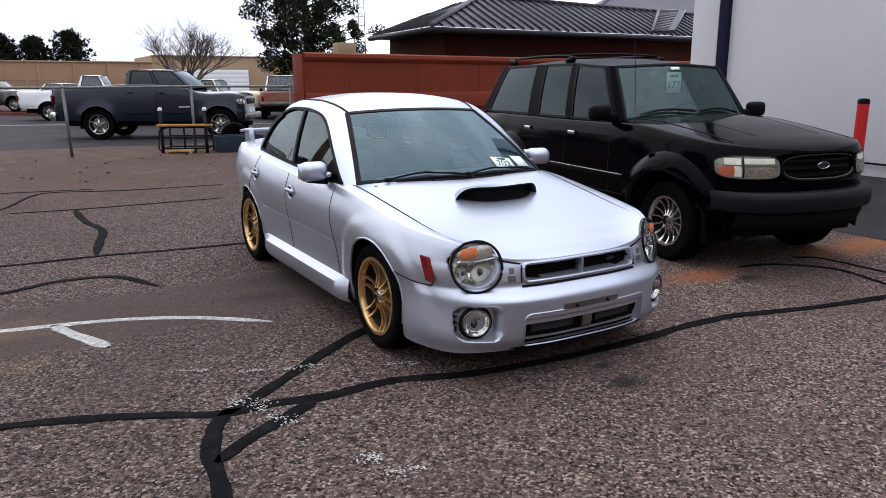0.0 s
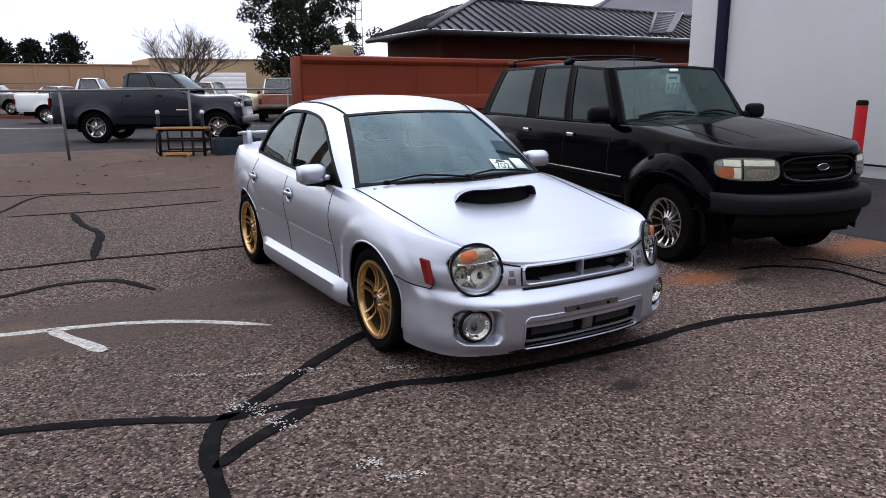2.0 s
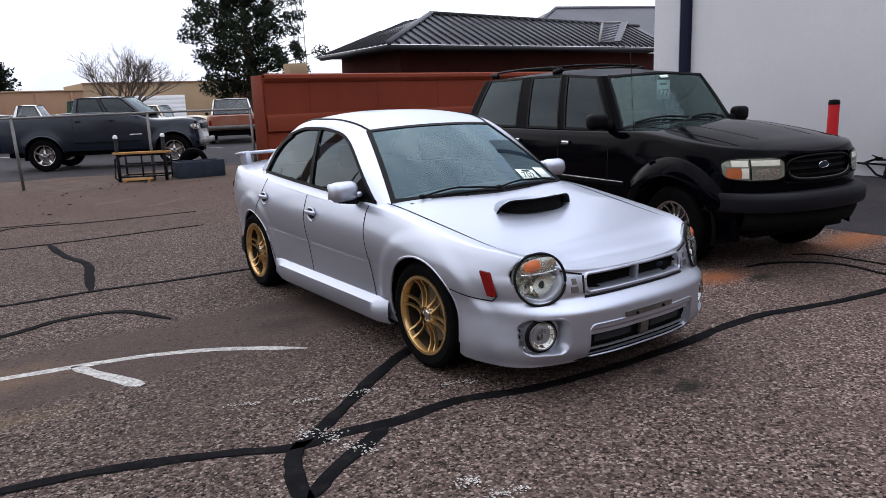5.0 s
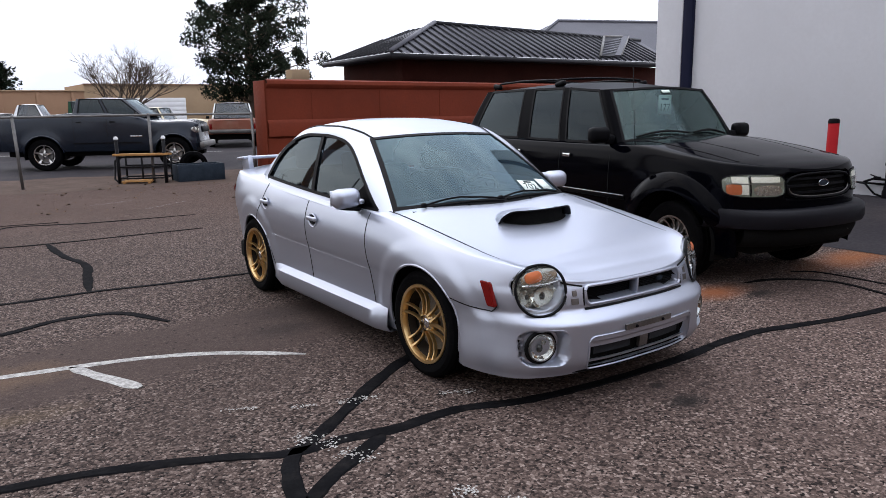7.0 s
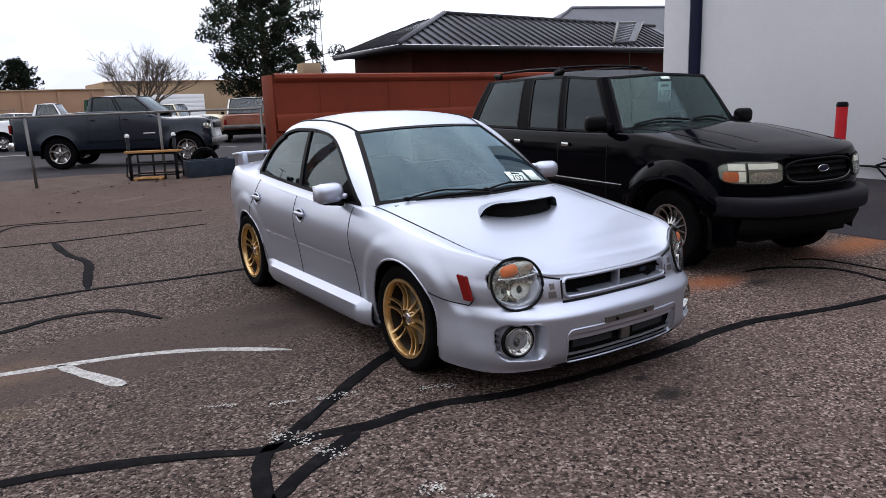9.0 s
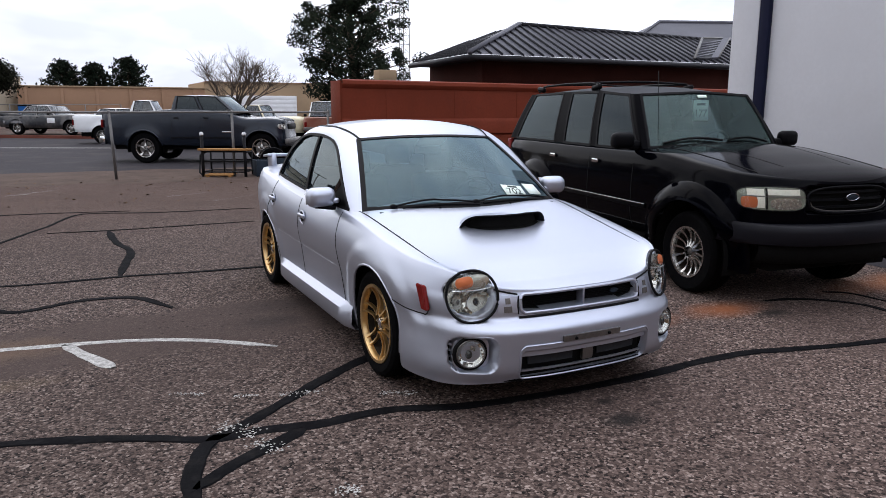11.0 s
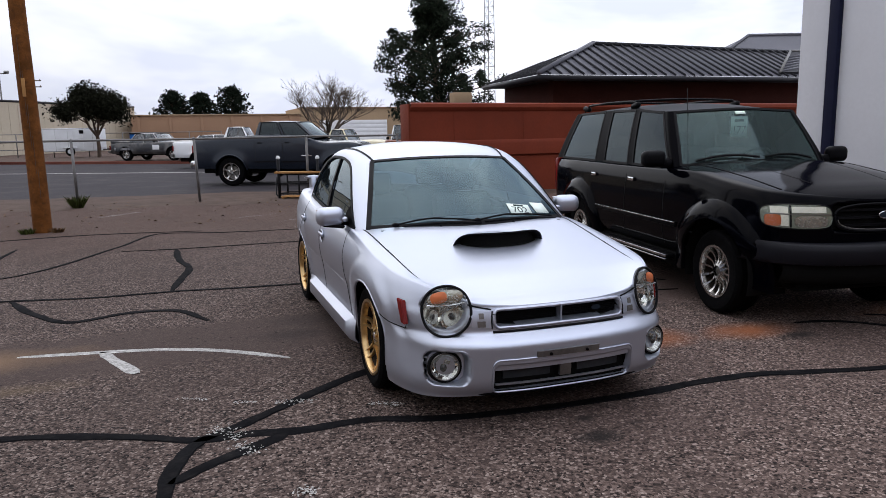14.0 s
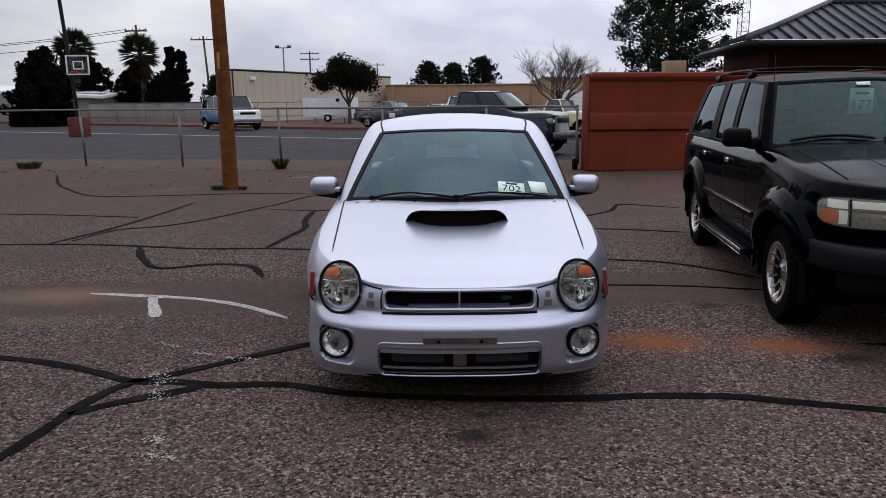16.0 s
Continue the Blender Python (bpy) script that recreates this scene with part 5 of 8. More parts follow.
part("tread", lathe([(0.19, -0.08), (0.24, -0.1), (0.30, -0.085), (0.31, 0), (0.30, 0.085), (0.24, 0.1), (0.19, 0.08)], 32, "x", closed=True), M["rubber"], ty)


# ---------------------------------------------------------------- unseen buildings added behind the walk to block low sky light
def sky_block_building(m, length, height, depth, label):
    root = thing("sky_block_building", m, label, "building")
    part("wall", box((length, depth, height), (0, 0, height / 2), 0.02), M["tan"], root)
    part("parapet", box((length + 0.2, depth + 0.2, 0.3), (0, 0, height + 0.15), 0.03), M["sand"], root)
    n = int(length / 4)
    for k in range(n):
        x = (k - (n - 1) / 2) * 4
        w = part("window", box((2.4, 0.06, 1.5), (x, depth / 2 + 0.01, 1.7), 0.01), M["seal"], root)
        part("pane", box((2.2, 0.02, 1.3), (x, depth / 2 + 0.045, 1.7), 0.0), M["tint"], w)
    return root


sky_block_building(pose(4, -17.0, 0), 40, 5.6, 4, "long tan block building added unseen behind the lot to block sky light")
sky_block_building(pose(-19.0, -13.0, 0, 0, 0, -90), 18, 5.6, 4, "tan block wing added unseen beside the lot to block sky light")

# ---------------------------------------------------------------- the silver sedan
sedan = thing("sedan_car", pose(0.018, 0, 0), "silver four-door sports sedan with gold wheels and a hood scoop", "car")
OUT = [(0.0, -0.80), (0.30, -0.788), (0.52, -0.74), (0.69, -0.635), (0.80, -0.44), (0.85, -0.12), (0.858, 0.4), (0.86, 1.3), (0.858, 2.1), (0.84, 2.6), (0.80, 2.98), (0.70, 3.26), (0.48, 3.40), (0.0, 3.45)]
S = Shape(OUT,
          lo=[(-0.80, 0.185), (-0.72, 0.178), (-0.55, 0.166), (-0.36, 0.170), (-0.1, 0.19), (0.4, 0.19), (2.1, 0.20), (2.9, 0.24), (3.45, 0.30)],
          hi=[(-0.80, 0.632), (-0.785, 0.638), (-0.74, 0.664), (-0.67, 0.712), (-0.58, 0.742), (-0.35, 0.772), (0.0, 0.822), (0.45, 0.884), (1.0, 0.897), (2.0, 0.925), (2.7, 0.965), (3.2, 0.975), (3.38, 0.95), (3.45, 0.90)],
          crown=[(-0.80, 0.0), (-0.785, -0.002), (-0.74, -0.015), (-0.67, -0.044), (-0.58, -0.042), (-0.5, -0.028), (-0.35, -0.009), (-0.25, 0.0), (0.0, 0.025), (0.25, 0.044), (0.45, 0.062), (1.0, 0.05), (2.5, 0.05), (3.2, 0.055), (3.45, 0.0)],
          width=[(0.0, 0.930), (0.10, 0.945), (0.30, 0.962), (0.50, 0.982), (0.56, 0.993), (0.70, 1.004), (0.78, 1.0), (0.88, 0.978), (0.95, 0.955), (1.0, 0.928)],
          nose=[(0.0, -0.075), (0.12, -0.105), (0.35, -0.115), (0.54, -0.118), (0.61, -0.108), (0.66, -0.078), (0.70, -0.052), (0.80, -0.042), (0.92, -0.034), (1.0, -0.022)],
          tail=[(0.0, -0.05), (0.3, 0.02), (0.55, 0.03), (0.8, 0.0), (1.0, 0.0)],
          arch=0.345, flare=0.013, level=(0.185, 0.632), blister=True, wheels=(0.0, 2.525), wheel_z=0.312, fine=0.011, coarse=0.02, nv=60,
          recess=((-0.4, 0.372, 0.530, 0.618, 0.07, 0.03), (-0.42, 0.405, 0.200, 0.345, 0.06, 0.03), (0.520, 0.722, 0.246, 0.422, 0.085, 0.05), (0.510, 0.712, 0.520, 0.716, 0.07, 0.098)))


def sedan_panel(y, z, x, top):
    if top:
        if 0.50 < y < 2.72 and x < 0.66:
            return None
        return "hood" if y < 0.62 and x < 0.675 + 0.06 * (y + 0.5) else ("trunk_lid" if y > 2.62 and x < 0.6 else "fender" if y < 0.62 else "quarter_panel")
    if y < -0.30 and z < 0.505 or y < -0.60:
        return "front_bumper"
    if y > 2.80 and z < 0.56 or y > 3.22:
        return "rear_bumper"
    if 0.3 < y < 2.25 and z < 0.27:
        return "sill"
    return "fender" if y < 0.56 else "front_door" if y < 1.50 else "rear_door" if y < 2.40 else "quarter_panel"


S.build(sedan_panel, M["silver"], sedan, M["well"])
# dark body inside and below
part("underbody", box((1.5, 3.7, 0.16), (0, 1.3, 0.27), 0.03), M["well"], sedan, "dark underside")
# plate added to stop light leaking in below the front bumper
part("shade_tray", box((1.10, 0.56, 0.03), (0, -0.40, 0.195), 0.01), M["well"], sedan, "black tray added to deepen the shade under the bumper")
for sx in (-1, 1):
    for wy in (0.0, 2.525):
        wheel_well(sedan, wy, 0.312, 0.36, sx * 0.80, M["well"])
        road_wheel(sedan, (sx * 0.735, wy, 0.312), sx, 0.312, 0.205, 0.226, M["gold"], M["rubber"], M["chrome"], 6, True, 0.0175, 0.028, 56, M["chrome"], M["steel"])
        # arch lip
        part("arch_lip", tube([S.side(wy + 0.347 * math.cos(a), 0.312 + 0.347 * math.sin(a), sx, -0.004) for a in np.linspace(-0.2, math.pi + 0.2, 40) if 0.312 + 0.347 * math.sin(a) > 0.24], 0.008, 6), M["silver"], sedan)
    # flared sill skirt
    bm = bmesh.new()
    rows = []
    for y in np.linspace(0.38, 2.12, 30):
        q = float(min(smooth(0.38, 0.52, y), smooth(2.12, 1.96, y)))
        b = S.side(y, 0.30, sx)
        o = 0.045 * q
        rows.append([bm.verts.new((b.x + sx * 0.002, y, 0.32)), bm.verts.new((b.x + sx * (0.010 + o), y, 0.285)), bm.verts.new((b.x + sx * (0.014 + o), y, 0.20)), bm.verts.new((b.x + sx * (o - 0.01), y, 0.165)), bm.verts.new((b.x - sx * 0.08, y, 0.165))])
    for u, w in zip(rows, rows[1:]):
        for i in range(4):
            bm.faces.new((u[i], u[i + 1], w[i + 1], w[i]))
    part("side_skirt", bm, M["silver"], sedan, angle=50)

# glasshouse: windscreen, rear window, roof edge and side glass as smooth functions
def screen_at(k, u):
    """The windscreen, k from side to side, u from foot to head."""
    a = abs(k)
    foot = Vector((0.724 * k, 0.27 + 0.175 * a ** 2.2, 0.906 - 0.022 * a * a))
    head = Vector((0.528 * k, 1.0 + 0.05 * a * a, 1.338 - 0.020 * a ** 2.2))
    return foot.lerp(head, u) + Vector((0, -0.5, 0.86)) * 0.06 * u * (1 - u)


def rear_at(k, u):
    """The rear window, u from head to foot."""
    a = abs(k)
    head = Vector((0.515 * k, 2.27 - 0.07 * a * a, 1.345 - 0.032 * a ** 2.2))
    foot = Vector((0.63 * k, 2.86 - 0.10 * a * a, 1.018 - 0.045 * a * a))
    return head.lerp(foot, u) + Vector((0, 0.6, 0.8)) * 0.06 * u * (1 - u)


EDGE_X = spline([(1.05, 0.528), (1.2, 0.552), (1.5, 0.568), (1.8, 0.564), (2.05, 0.542), (2.2, 0.515)])
EDGE_Z = spline([(1.05, 1.318), (1.14, 1.350), (1.28, 1.377), (1.5, 1.393), (1.75, 1.393), (1.95, 1.376), (2.1, 1.350), (2.2, 1.313)])
BELT_X = spline([(0.4, 0.768), (0.6, 0.779), (1.3, 0.786), (1.9, 0.776), (2.37, 0.748), (2.8, 0.69)])
BELT_Z = spline([(0.4, 0.884), (1.4, 0.925), (2.37, 0.968), (2.8, 0.985)])
SILL_Z = lambda y: 0.892 + (y - 0.60) * 0.049
GLASS_TOP = spline([(0.54, 0.892), (0.61, 0.937), (0.80, 1.084), (0.96, 1.206), (1.05, 1.262), (1.15, 1.302), (1.30, 1.328), (1.5, 1.342), (1.7, 1.342), (1.88, 1.322), (2.02, 1.282), (2.14, 1.220), (2.25, 1.130), (2.33, 1.045), (2.39, 0.982)])


def flank(y, z, lift=0.0):
    d = z - float(BELT_Z(y))
    return Vector((float(BELT_X(y)) - 0.22 * d - 0.28 * max(d, 0) ** 2 + lift, y, z))


NA, NR, NC = 14, 30, 14
edge = [screen_at(1.0, i / NA) for i in range(NA)]
roof_ys = [1.05 + 1.15 * i / NR for i in range(NR + 1)]
edge += [Vector((float(EDGE_X(y)), y, float(EDGE_Z(y)))) for y in roof_ys]
edge += [rear_at(1.0, (i + 1) / NC) for i in range(NC)]
rim_ys = np.concatenate([np.linspace(0.54, 1.05, NA, endpoint=False), np.linspace(1.05, 2.02, NR + 1), np.linspace(2.02, 2.39, NC + 1)[1:]])
rim = [flank(float(y), float(GLASS_TOP(y))) for y in rim_ys]


def strip_mesh(rows):
    bm = bmesh.new()
    g = [[bm.verts.new(p) for p in row] for row in rows]
    for a, b in zip(g, g[1:]):
        for i in range(len(a) - 1):
            bm.faces.new((a[i], a[i + 1], b[i + 1], b[i]))
    return bm


def side_band(bm, sx, pts, width, thick=0.004, up=0.35):
    ribbon(bm, [(sx * p[0], p[1], p[2]) for p in pts], [(sx, 0, up)] * len(pts), width, thick)


ks = np.linspace(-1, 1, 33)
ws = part("windscreen", strip_mesh([[screen_at(k, u) for k in ks] for u in np.linspace(0, 1, 15)]), M["glass"], sedan, "blue-grey windscreen that mirrors the clouds", 80)
rw = part("rear_window", strip_mesh([[rear_at(k, u) for k in ks] for u in np.linspace(0, 1, 11)]), M["tint"], sedan, "tinted rear window", 80)
ws.visible_shadow = rw.visible_shadow = False
roof_rows = []
for i, y in enumerate(roof_ys):
    q = i / NR
    e = edge[NA + i]
    rise_ = 0.020 + (0.052 - 0.020) * float(smooth(0, 0.35, q)) - 0.020 * float(smooth(0.6, 1, q))
    roof_rows.append([(e.x * k, y - 0.05 * (1 - k * k) * (1 - q) ** 4 + 0.07 * (1 - k * k) * q ** 4, e.z + rise_ * (1 - abs(k) ** 2.2)) for k in ks])
part("roof", strip_mesh(roof_rows), M["silver"], sedan, angle=70)
for u_, fn_, lean_, ob_ in ((0.994, screen_at, -0.4, ws), (0.006, rear_at, 0.5, rw)):
    bm = bmesh.new()
    ribbon(bm, [fn_(k, u_) for k in ks], [(0, lean_, 0.9)] * len(ks), 0.03, 0.004)
    part("screen_seal", bm, M["seal"], ob_)
for sx in (-1, 1):
    bm = bmesh.new()
    pts = [screen_at(0.987, u) for u in np.linspace(0, 1, 20)]
    ribbon(bm, [(sx * p.x, p.y, p.z) for p in pts], [(sx * 0.35, -0.5, 0.8)] * 20, 0.034, 0.004)
    part("screen_seal", bm, M["seal"], ws)
    # pillars and roof side in one pressing round the glass
    rows = []
    for k in np.linspace(0, 1, 8):
        row = []
        for i, (a, b) in enumerate(zip(rim, edge)):
            t_ = i / (len(edge) - 1)
            swell = 0.005 + 0.010 * float(smooth(0.15, 0.35, t_))
            p = a.lerp(b, k) + Vector((0.7, 0, 0.6)) * swell * 4 * k * (1 - k)
            row.append((sx * p.x, p.y, p.z))
        rows.append(row)
    part("side_frame", strip_mesh(rows), M["silver"], sedan, angle=70)
    # shoulder below the glass
    ys = np.linspace(0.50, 2.46, 30)
    part("window_shelf", strip_mesh([[(sx * p.x, p.y, p.z) for p in (flank(y, SILL_Z(y) + dz, dx) for y in ys)] for dz, dx in ((0.004, 0.0), (-0.012, 0.004), (-0.03, 0.012), (-0.05, 0.03))]), M["silver"], sedan, angle=70)
    for name_, ya, yb in (("side_window", 0.56, 1.475), ("side_window", 1.50, 2.37)):
        rows = []
        for y in np.linspace(ya, yb, 20):
            z0, z1 = SILL_Z(y), max(float(GLASS_TOP(y)), SILL_Z(y) + 0.002)
            rows.append([(sx * p.x, p.y, p.z) for p in (flank(y, z0 + (z1 - z0) * u, -0.010) for u in np.linspace(0, 1, 10))])
        sw = part(name_, strip_mesh(rows), M["tint"], sedan, "dark tinted side window", 80)
        sw.visible_shadow = False
    bm = bmesh.new()
    side_band(bm, sx, [flank(float(y), float(GLASS_TOP(y)) - 0.006, 0.002) for y in np.linspace(0.56, 2.10, 60)], 0.020)
    part("window_seal", bm, M["seal"], sedan, "black rubber window seal")
    bm = bmesh.new()
    side_band(bm, sx, [flank(float(y) - 0.012, float(GLASS_TOP(y)) - 0.010, 0.002) for y in np.linspace(1.98, 2.385, 30)], 0.036)
    part("window_seal", bm, M["seal"], sedan)
    bm = bmesh.new()
    side_band(bm, sx, [flank(y, SILL_Z(y) + 0.006, 0.002) for y in np.linspace(0.56, 2.37, 30)], 0.020)
    part("waist_seal", bm, M["seal"], sedan)
    bm = bmesh.new()
    side_band(bm, sx, [flank(1.47 + 0.05 * q, SILL_Z(1.47) + q * (float(GLASS_TOP(1.52)) - SILL_Z(1.47)), -0.002) for q in np.linspace(0, 1, 12)], 0.042)
    part("b_pillar", bm, M["seal"], sedan, "black door pillar")
    bm = bmesh.new()
    g = [bm.verts.new((sx * p.x, p.y, p.z)) for p in (flank(0.565, 0.895, 0.004), flank(0.87, 0.908, 0.004), flank(0.835, 0.985, 0.004), flank(0.765, 1.045, 0.004))]
    bm.faces.new(g)
    bmesh.ops.solidify(bm, geom=bm.faces[:], thickness=0.01)
    part("mirror_gusset", bm, M["trim"], sedan, "black mirror mounting plate")
    # roof moulding from the screen corner back
    pts = [edge[NA + i] + Vector((-0.012, 0, 0.006)) for i in range(NR + 1)]
    bm = bmesh.new()
    ribbon(bm, [(sx * p.x, p.y, p.z) for p in pts], [(sx * 0.45, 0, 0.9)] * len(pts), 0.011, 0.003)
    part("roof_moulding", bm, M["seal"], sedan)


class SedanScreen:
    """Finds a place on the sedan's windscreen."""

    @staticmethod
    def spot(x, u):
        k = x / (0.724 + (0.528 - 0.724) * u)
        p = screen_at(k, u)
        n = (screen_at(k + 0.01, u) - screen_at(k - 0.01, u)).cross(screen_at(k, u + 0.01) - screen_at(k, u - 0.01))
        return p, n.normalized()


K = SedanScreen()

# gaps between panels
def seam(points, sx=None, w=0.007):
    bm = bmesh.new()
    P_, N_s = [], []
    for p in points:
        P_.append(p)
        N_s.append((sx, 0, 0.15) if sx else (0, -0.2, 1))
    ribbon(bm, P_, N_s, w, 0.0018)
    return part("panel_gap", bm, M["seal"], sedan)


for sx in (-1, 1):
    for ys, z0, z1 in (((0.60, 0.54), 0.24, 0.885), ((1.46, 1.44), 0.25, 0.905), ((2.24, 2.44), 0.52, 0.94)):
        seam([S.side(ys[1] + (ys[0] - ys[1]) * smooth(z0, z1, z), z, sx) for z in np.linspace(z0, z1, 18)], sx)
    seam([S.side(y, 0.502 + 0.17 * max(0, y + 0.50) ** 1.2 + 0.9 * max(0, -0.56 - y), sx) for y in np.linspace(-0.60, -0.285, 14)], sx, 0.006)
    seam([S.side(2.24 - 0.12 * q + 0 * q, 0.52 - 0.24 * q, sx) for q in np.linspace(0, 1, 10)], sx)
    # hood edge from lamp to windscreen
    seam([S.top(sx * (0.675 + 0.06 * (y + 0.5)), y) for y in np.linspace(-0.63, 0.52, 26)], None, 0.009)
    # body crease along the doors
    part("door_moulding", tube([S.side(y, 0.525 + 0.012 * y, sx, -0.002) for y in np.linspace(0.60, 2.16, 24)], 0.0028, 6), M["silver"], sedan)
    for y, z in ((1.33, 0.755), (2.20, 0.79)):
        b = S.side(y, z, sx)
        dh = part("door_handle", box((0.022, 0.15, 0.03), (b.x + sx * 0.012, y, z + 0.012), 0.010, seg=3), M["silver"], sedan)
        part("recess", oval((b.x + sx * 0.002, y, z), 0.058, 0.044, 0.004, normal=(sx, 0, 0)), M["trim"], dh, "dark handle recess")
        part("recess_rim", ring((b.x + sx * 0.004, y, z), 0.060, 0.046, 0.005, 0, (sx, 0, 0)), M["silver"], dh)
        part("lock", oval((b.x + sx * 0.004, y + 0.085, z + 0.004), 0.014, 0.014, 0.003, normal=(sx, 0, 0), seg=14), M["chrome"], dh)
    # mirrors
    mr = part("door_mirror", box((0.195, 0.115, 0.128), (sx * 0.905, 0.735, 0.968), 0.052, (0, 0, sx * -7), 5), M["silver"], sedan, "silver door mirror")
    part("mirror_glass", box((0.165, 0.006, 0.098), (sx * 0.907, 0.794, 0.968), 0.003, (0, 0, sx * -7)), M["chrome"], mr)
    part("mirror_base", box((0.15, 0.085, 0.028), (sx * 0.885, 0.745, 0.905), 0.013, (0, sx * -8, 0), 3), M["trim"], mr, "black mirror underside")
    part("mirror_foot", tube([(sx * 0.765, 0.75, 0.925), (sx * 0.80, 0.75, 0.928), (sx * 0.835, 0.745, 0.935)], 0.030, 10), M["trim"], mr)
    part("foot_cap", box((0.05, 0.05, 0.035), (sx * 0.815, 0.715, 0.945), 0.014, None, 3), M["silver"], mr)
    # headlamp
    C = (sx * 0.604, -0.715, 0.619)
    nm = (sx * 0.56, -1, 0.25)
    hl = part("headlight", ring((C[0], C[1] - 0.014, C[2] - 0.001), 0.128, 0.129, 0.0075, sx * -12, nm, 2.15), M["seal"], sedan, "large oval headlight with amber indicator")
    part("bowl", oval((C[0], C[1] + 0.014, C[2]), 0.125, 0.126, -0.035, sx * -12, nm, power=2.15), M["lamp_shell"], hl)
    for dx_, dz_, ra_, rb_ in ((-0.030, -0.036, 0.074, 0.066), (0.058, -0.034, 0.040, 0.052)):
        part("reflector", oval((C[0] + sx * dx_, C[1] + 0.002 + 0.45 * dx_, C[2] + dz_), ra_, rb_, -0.055, 0, nm, 16, 3), M["facets"], hl, "faceted chrome reflector", 8)
    part("bulb", oval((C[0] - sx * 0.030, C[1] + 0.004, C[2] - 0.034), 0.013, 0.018, 0.022, 0, nm, 14, 4), M["lamp_core"], hl)
    part("bulb", oval((C[0] + sx * 0.058, C[1] + 0.026, C[2] - 0.034), 0.009, 0.014, 0.014, 0, nm, 14, 4), M["lamp_core"], hl)
    part("upper_shell", oval((C[0] + sx * 0.002, C[1] - 0.002, C[2] + 0.066), 0.094, 0.038, 0.004, sx * -12, nm, power=2.4), M["upper_lamp"], hl, "pale upper lamp lining")
    part("indicator", oval((C[0] + sx * 0.034, C[1] + 0.004, C[2] + 0.068), 0.044, 0.029, 0.010, sx * -14, nm, power=3.0), M["amber"], hl, "amber indicator lens")
    part("reflector_brow", tube([Vector(C) + Vector((sx * a, 0.42 * a - 0.010, 0.028 + 0.9 * a * a - 0.10 * a)) for a in np.linspace(-0.088, 0.088, 14)], 0.004, 6), M["chrome"], hl)
    ln_ = part("lens", oval((C[0], C[1] - 0.002, C[2]), 0.123, 0.125, 0.042, sx * -12, nm, power=2.15, rings=8), M["lens"], hl)
    ln_.visible_shadow = False
    # fog lamp and its pocket
    Fc = (sx * 0.630, -0.772, 0.337)
    fn = (sx * 0.25, -1, 0.0)
    fg = part("fog_lamp", ring(Fc, 0.072, 0.070, 0.004, 0, fn), M["steel"], sedan, "round clear fog lamp in the bumper")
    part("reflector", oval(Fc, 0.070, 0.068, -0.040, 0, fn, 14, 4), M["facets"], fg, "bright faceted reflector", 8)
    part("bulb", oval((Fc[0] + sx * 0.006, Fc[1] + 0.012, Fc[2] - 0.006), 0.018, 0.022, 0.012, 0, fn, 12, 3), M["lamp_core"], fg)
    part("bulb_shield", box((0.030, 0.006, 0.020), (Fc[0] - sx * 0.012, Fc[1] + 0.004, Fc[2] + 0.026), 0.002, (0, 24, 0)), M["lamp_shell"], fg)
    pk_ = S.front(sx * 0.621, 0.335)
    part("pocket", oval((pk_[0], Fc[1] + 0.020, pk_[2]), 0.096, 0.082, 0.004, 0, (sx * 0.30, -1, 0), power=3.5), M["silver"], fg, "silver pocket round the lamp")
    # a black ring paints the pocket's shade close round the lamp
    part("pocket_shade_ring", ring((Fc[0], Fc[1] + 0.012, Fc[2]), 0.080, 0.078, 0.011, 0, fn), M["well"], fg, "black ring for the pocket's shade round the lamp")
    fl_ = part("lens", oval(Fc, 0.071, 0.069, 0.018, 0, fn), M["lens"], fg)
    fl_.visible_shadow = False
    part("fog_lamp_rim", tube(S.front_loop(sx * 0.621 - 0.108, sx * 0.621 + 0.108, 0.240, 0.430, 0.055, -0.002), 0.006, 6), M["silver"], sedan)
    # corner louvres beside the fog lamp
    for k_, zz in enumerate((0.408, 0.376, 0.344, 0.312)):
        part("louvre_slot", S.front_patch(sx * (0.711 - 0.003 * k_), sx * (0.734 - 0.005 * k_), zz - 0.024, zz - 0.004, 0.003, 0.02), M["well"], sedan)
        part("bumper_louvre", S.front_patch(sx * (0.706 - 0.003 * k_), sx * (0.733 - 0.005 * k_), zz - 0.004, zz + 0.007, 0.010, 0.02), M["silver"], sedan)
    part("lower_slot", S.front_patch(sx * 0.55, sx * 0.66, 0.196, 0.210, 0.003, 0.02), M["well"], sedan, "black slot in the bumper's lower lip")
    # red side marker
    bm = bmesh.new()
    q = [S.side(y, z, sx, 0.012) for y, z in ((-0.535, 0.648), (-0.478, 0.654), (-0.530, 0.528), (-0.588, 0.532))]
    q2 = [S.side(y, z, sx, -0.012) for y, z in ((-0.535, 0.648), (-0.478, 0.654), (-0.530, 0.528), (-0.588, 0.532))]
    a_, b_ = [bm.verts.new(v) for v in q], [bm.verts.new(v) for v in q2]
    bm.faces.new(a_)
    for i in range(4):
        bm.faces.new((a_[i], a_[(i + 1) % 4], b_[(i + 1) % 4], b_[i]))
    bmesh.ops.bevel(bm, geom=bm.edges[:], offset=0.004, segments=2, affect="EDGES")
    part("side_marker", bm, M["red_lens"], sedan, "red side marker lens")
    # panel between lamp and grille
    gp = part("grille_wing", S.front_patch(sx * 0.392, sx * 0.492, 0.530, 0.612, 0.004, 0.01, 0.012), M["silver"], sedan)
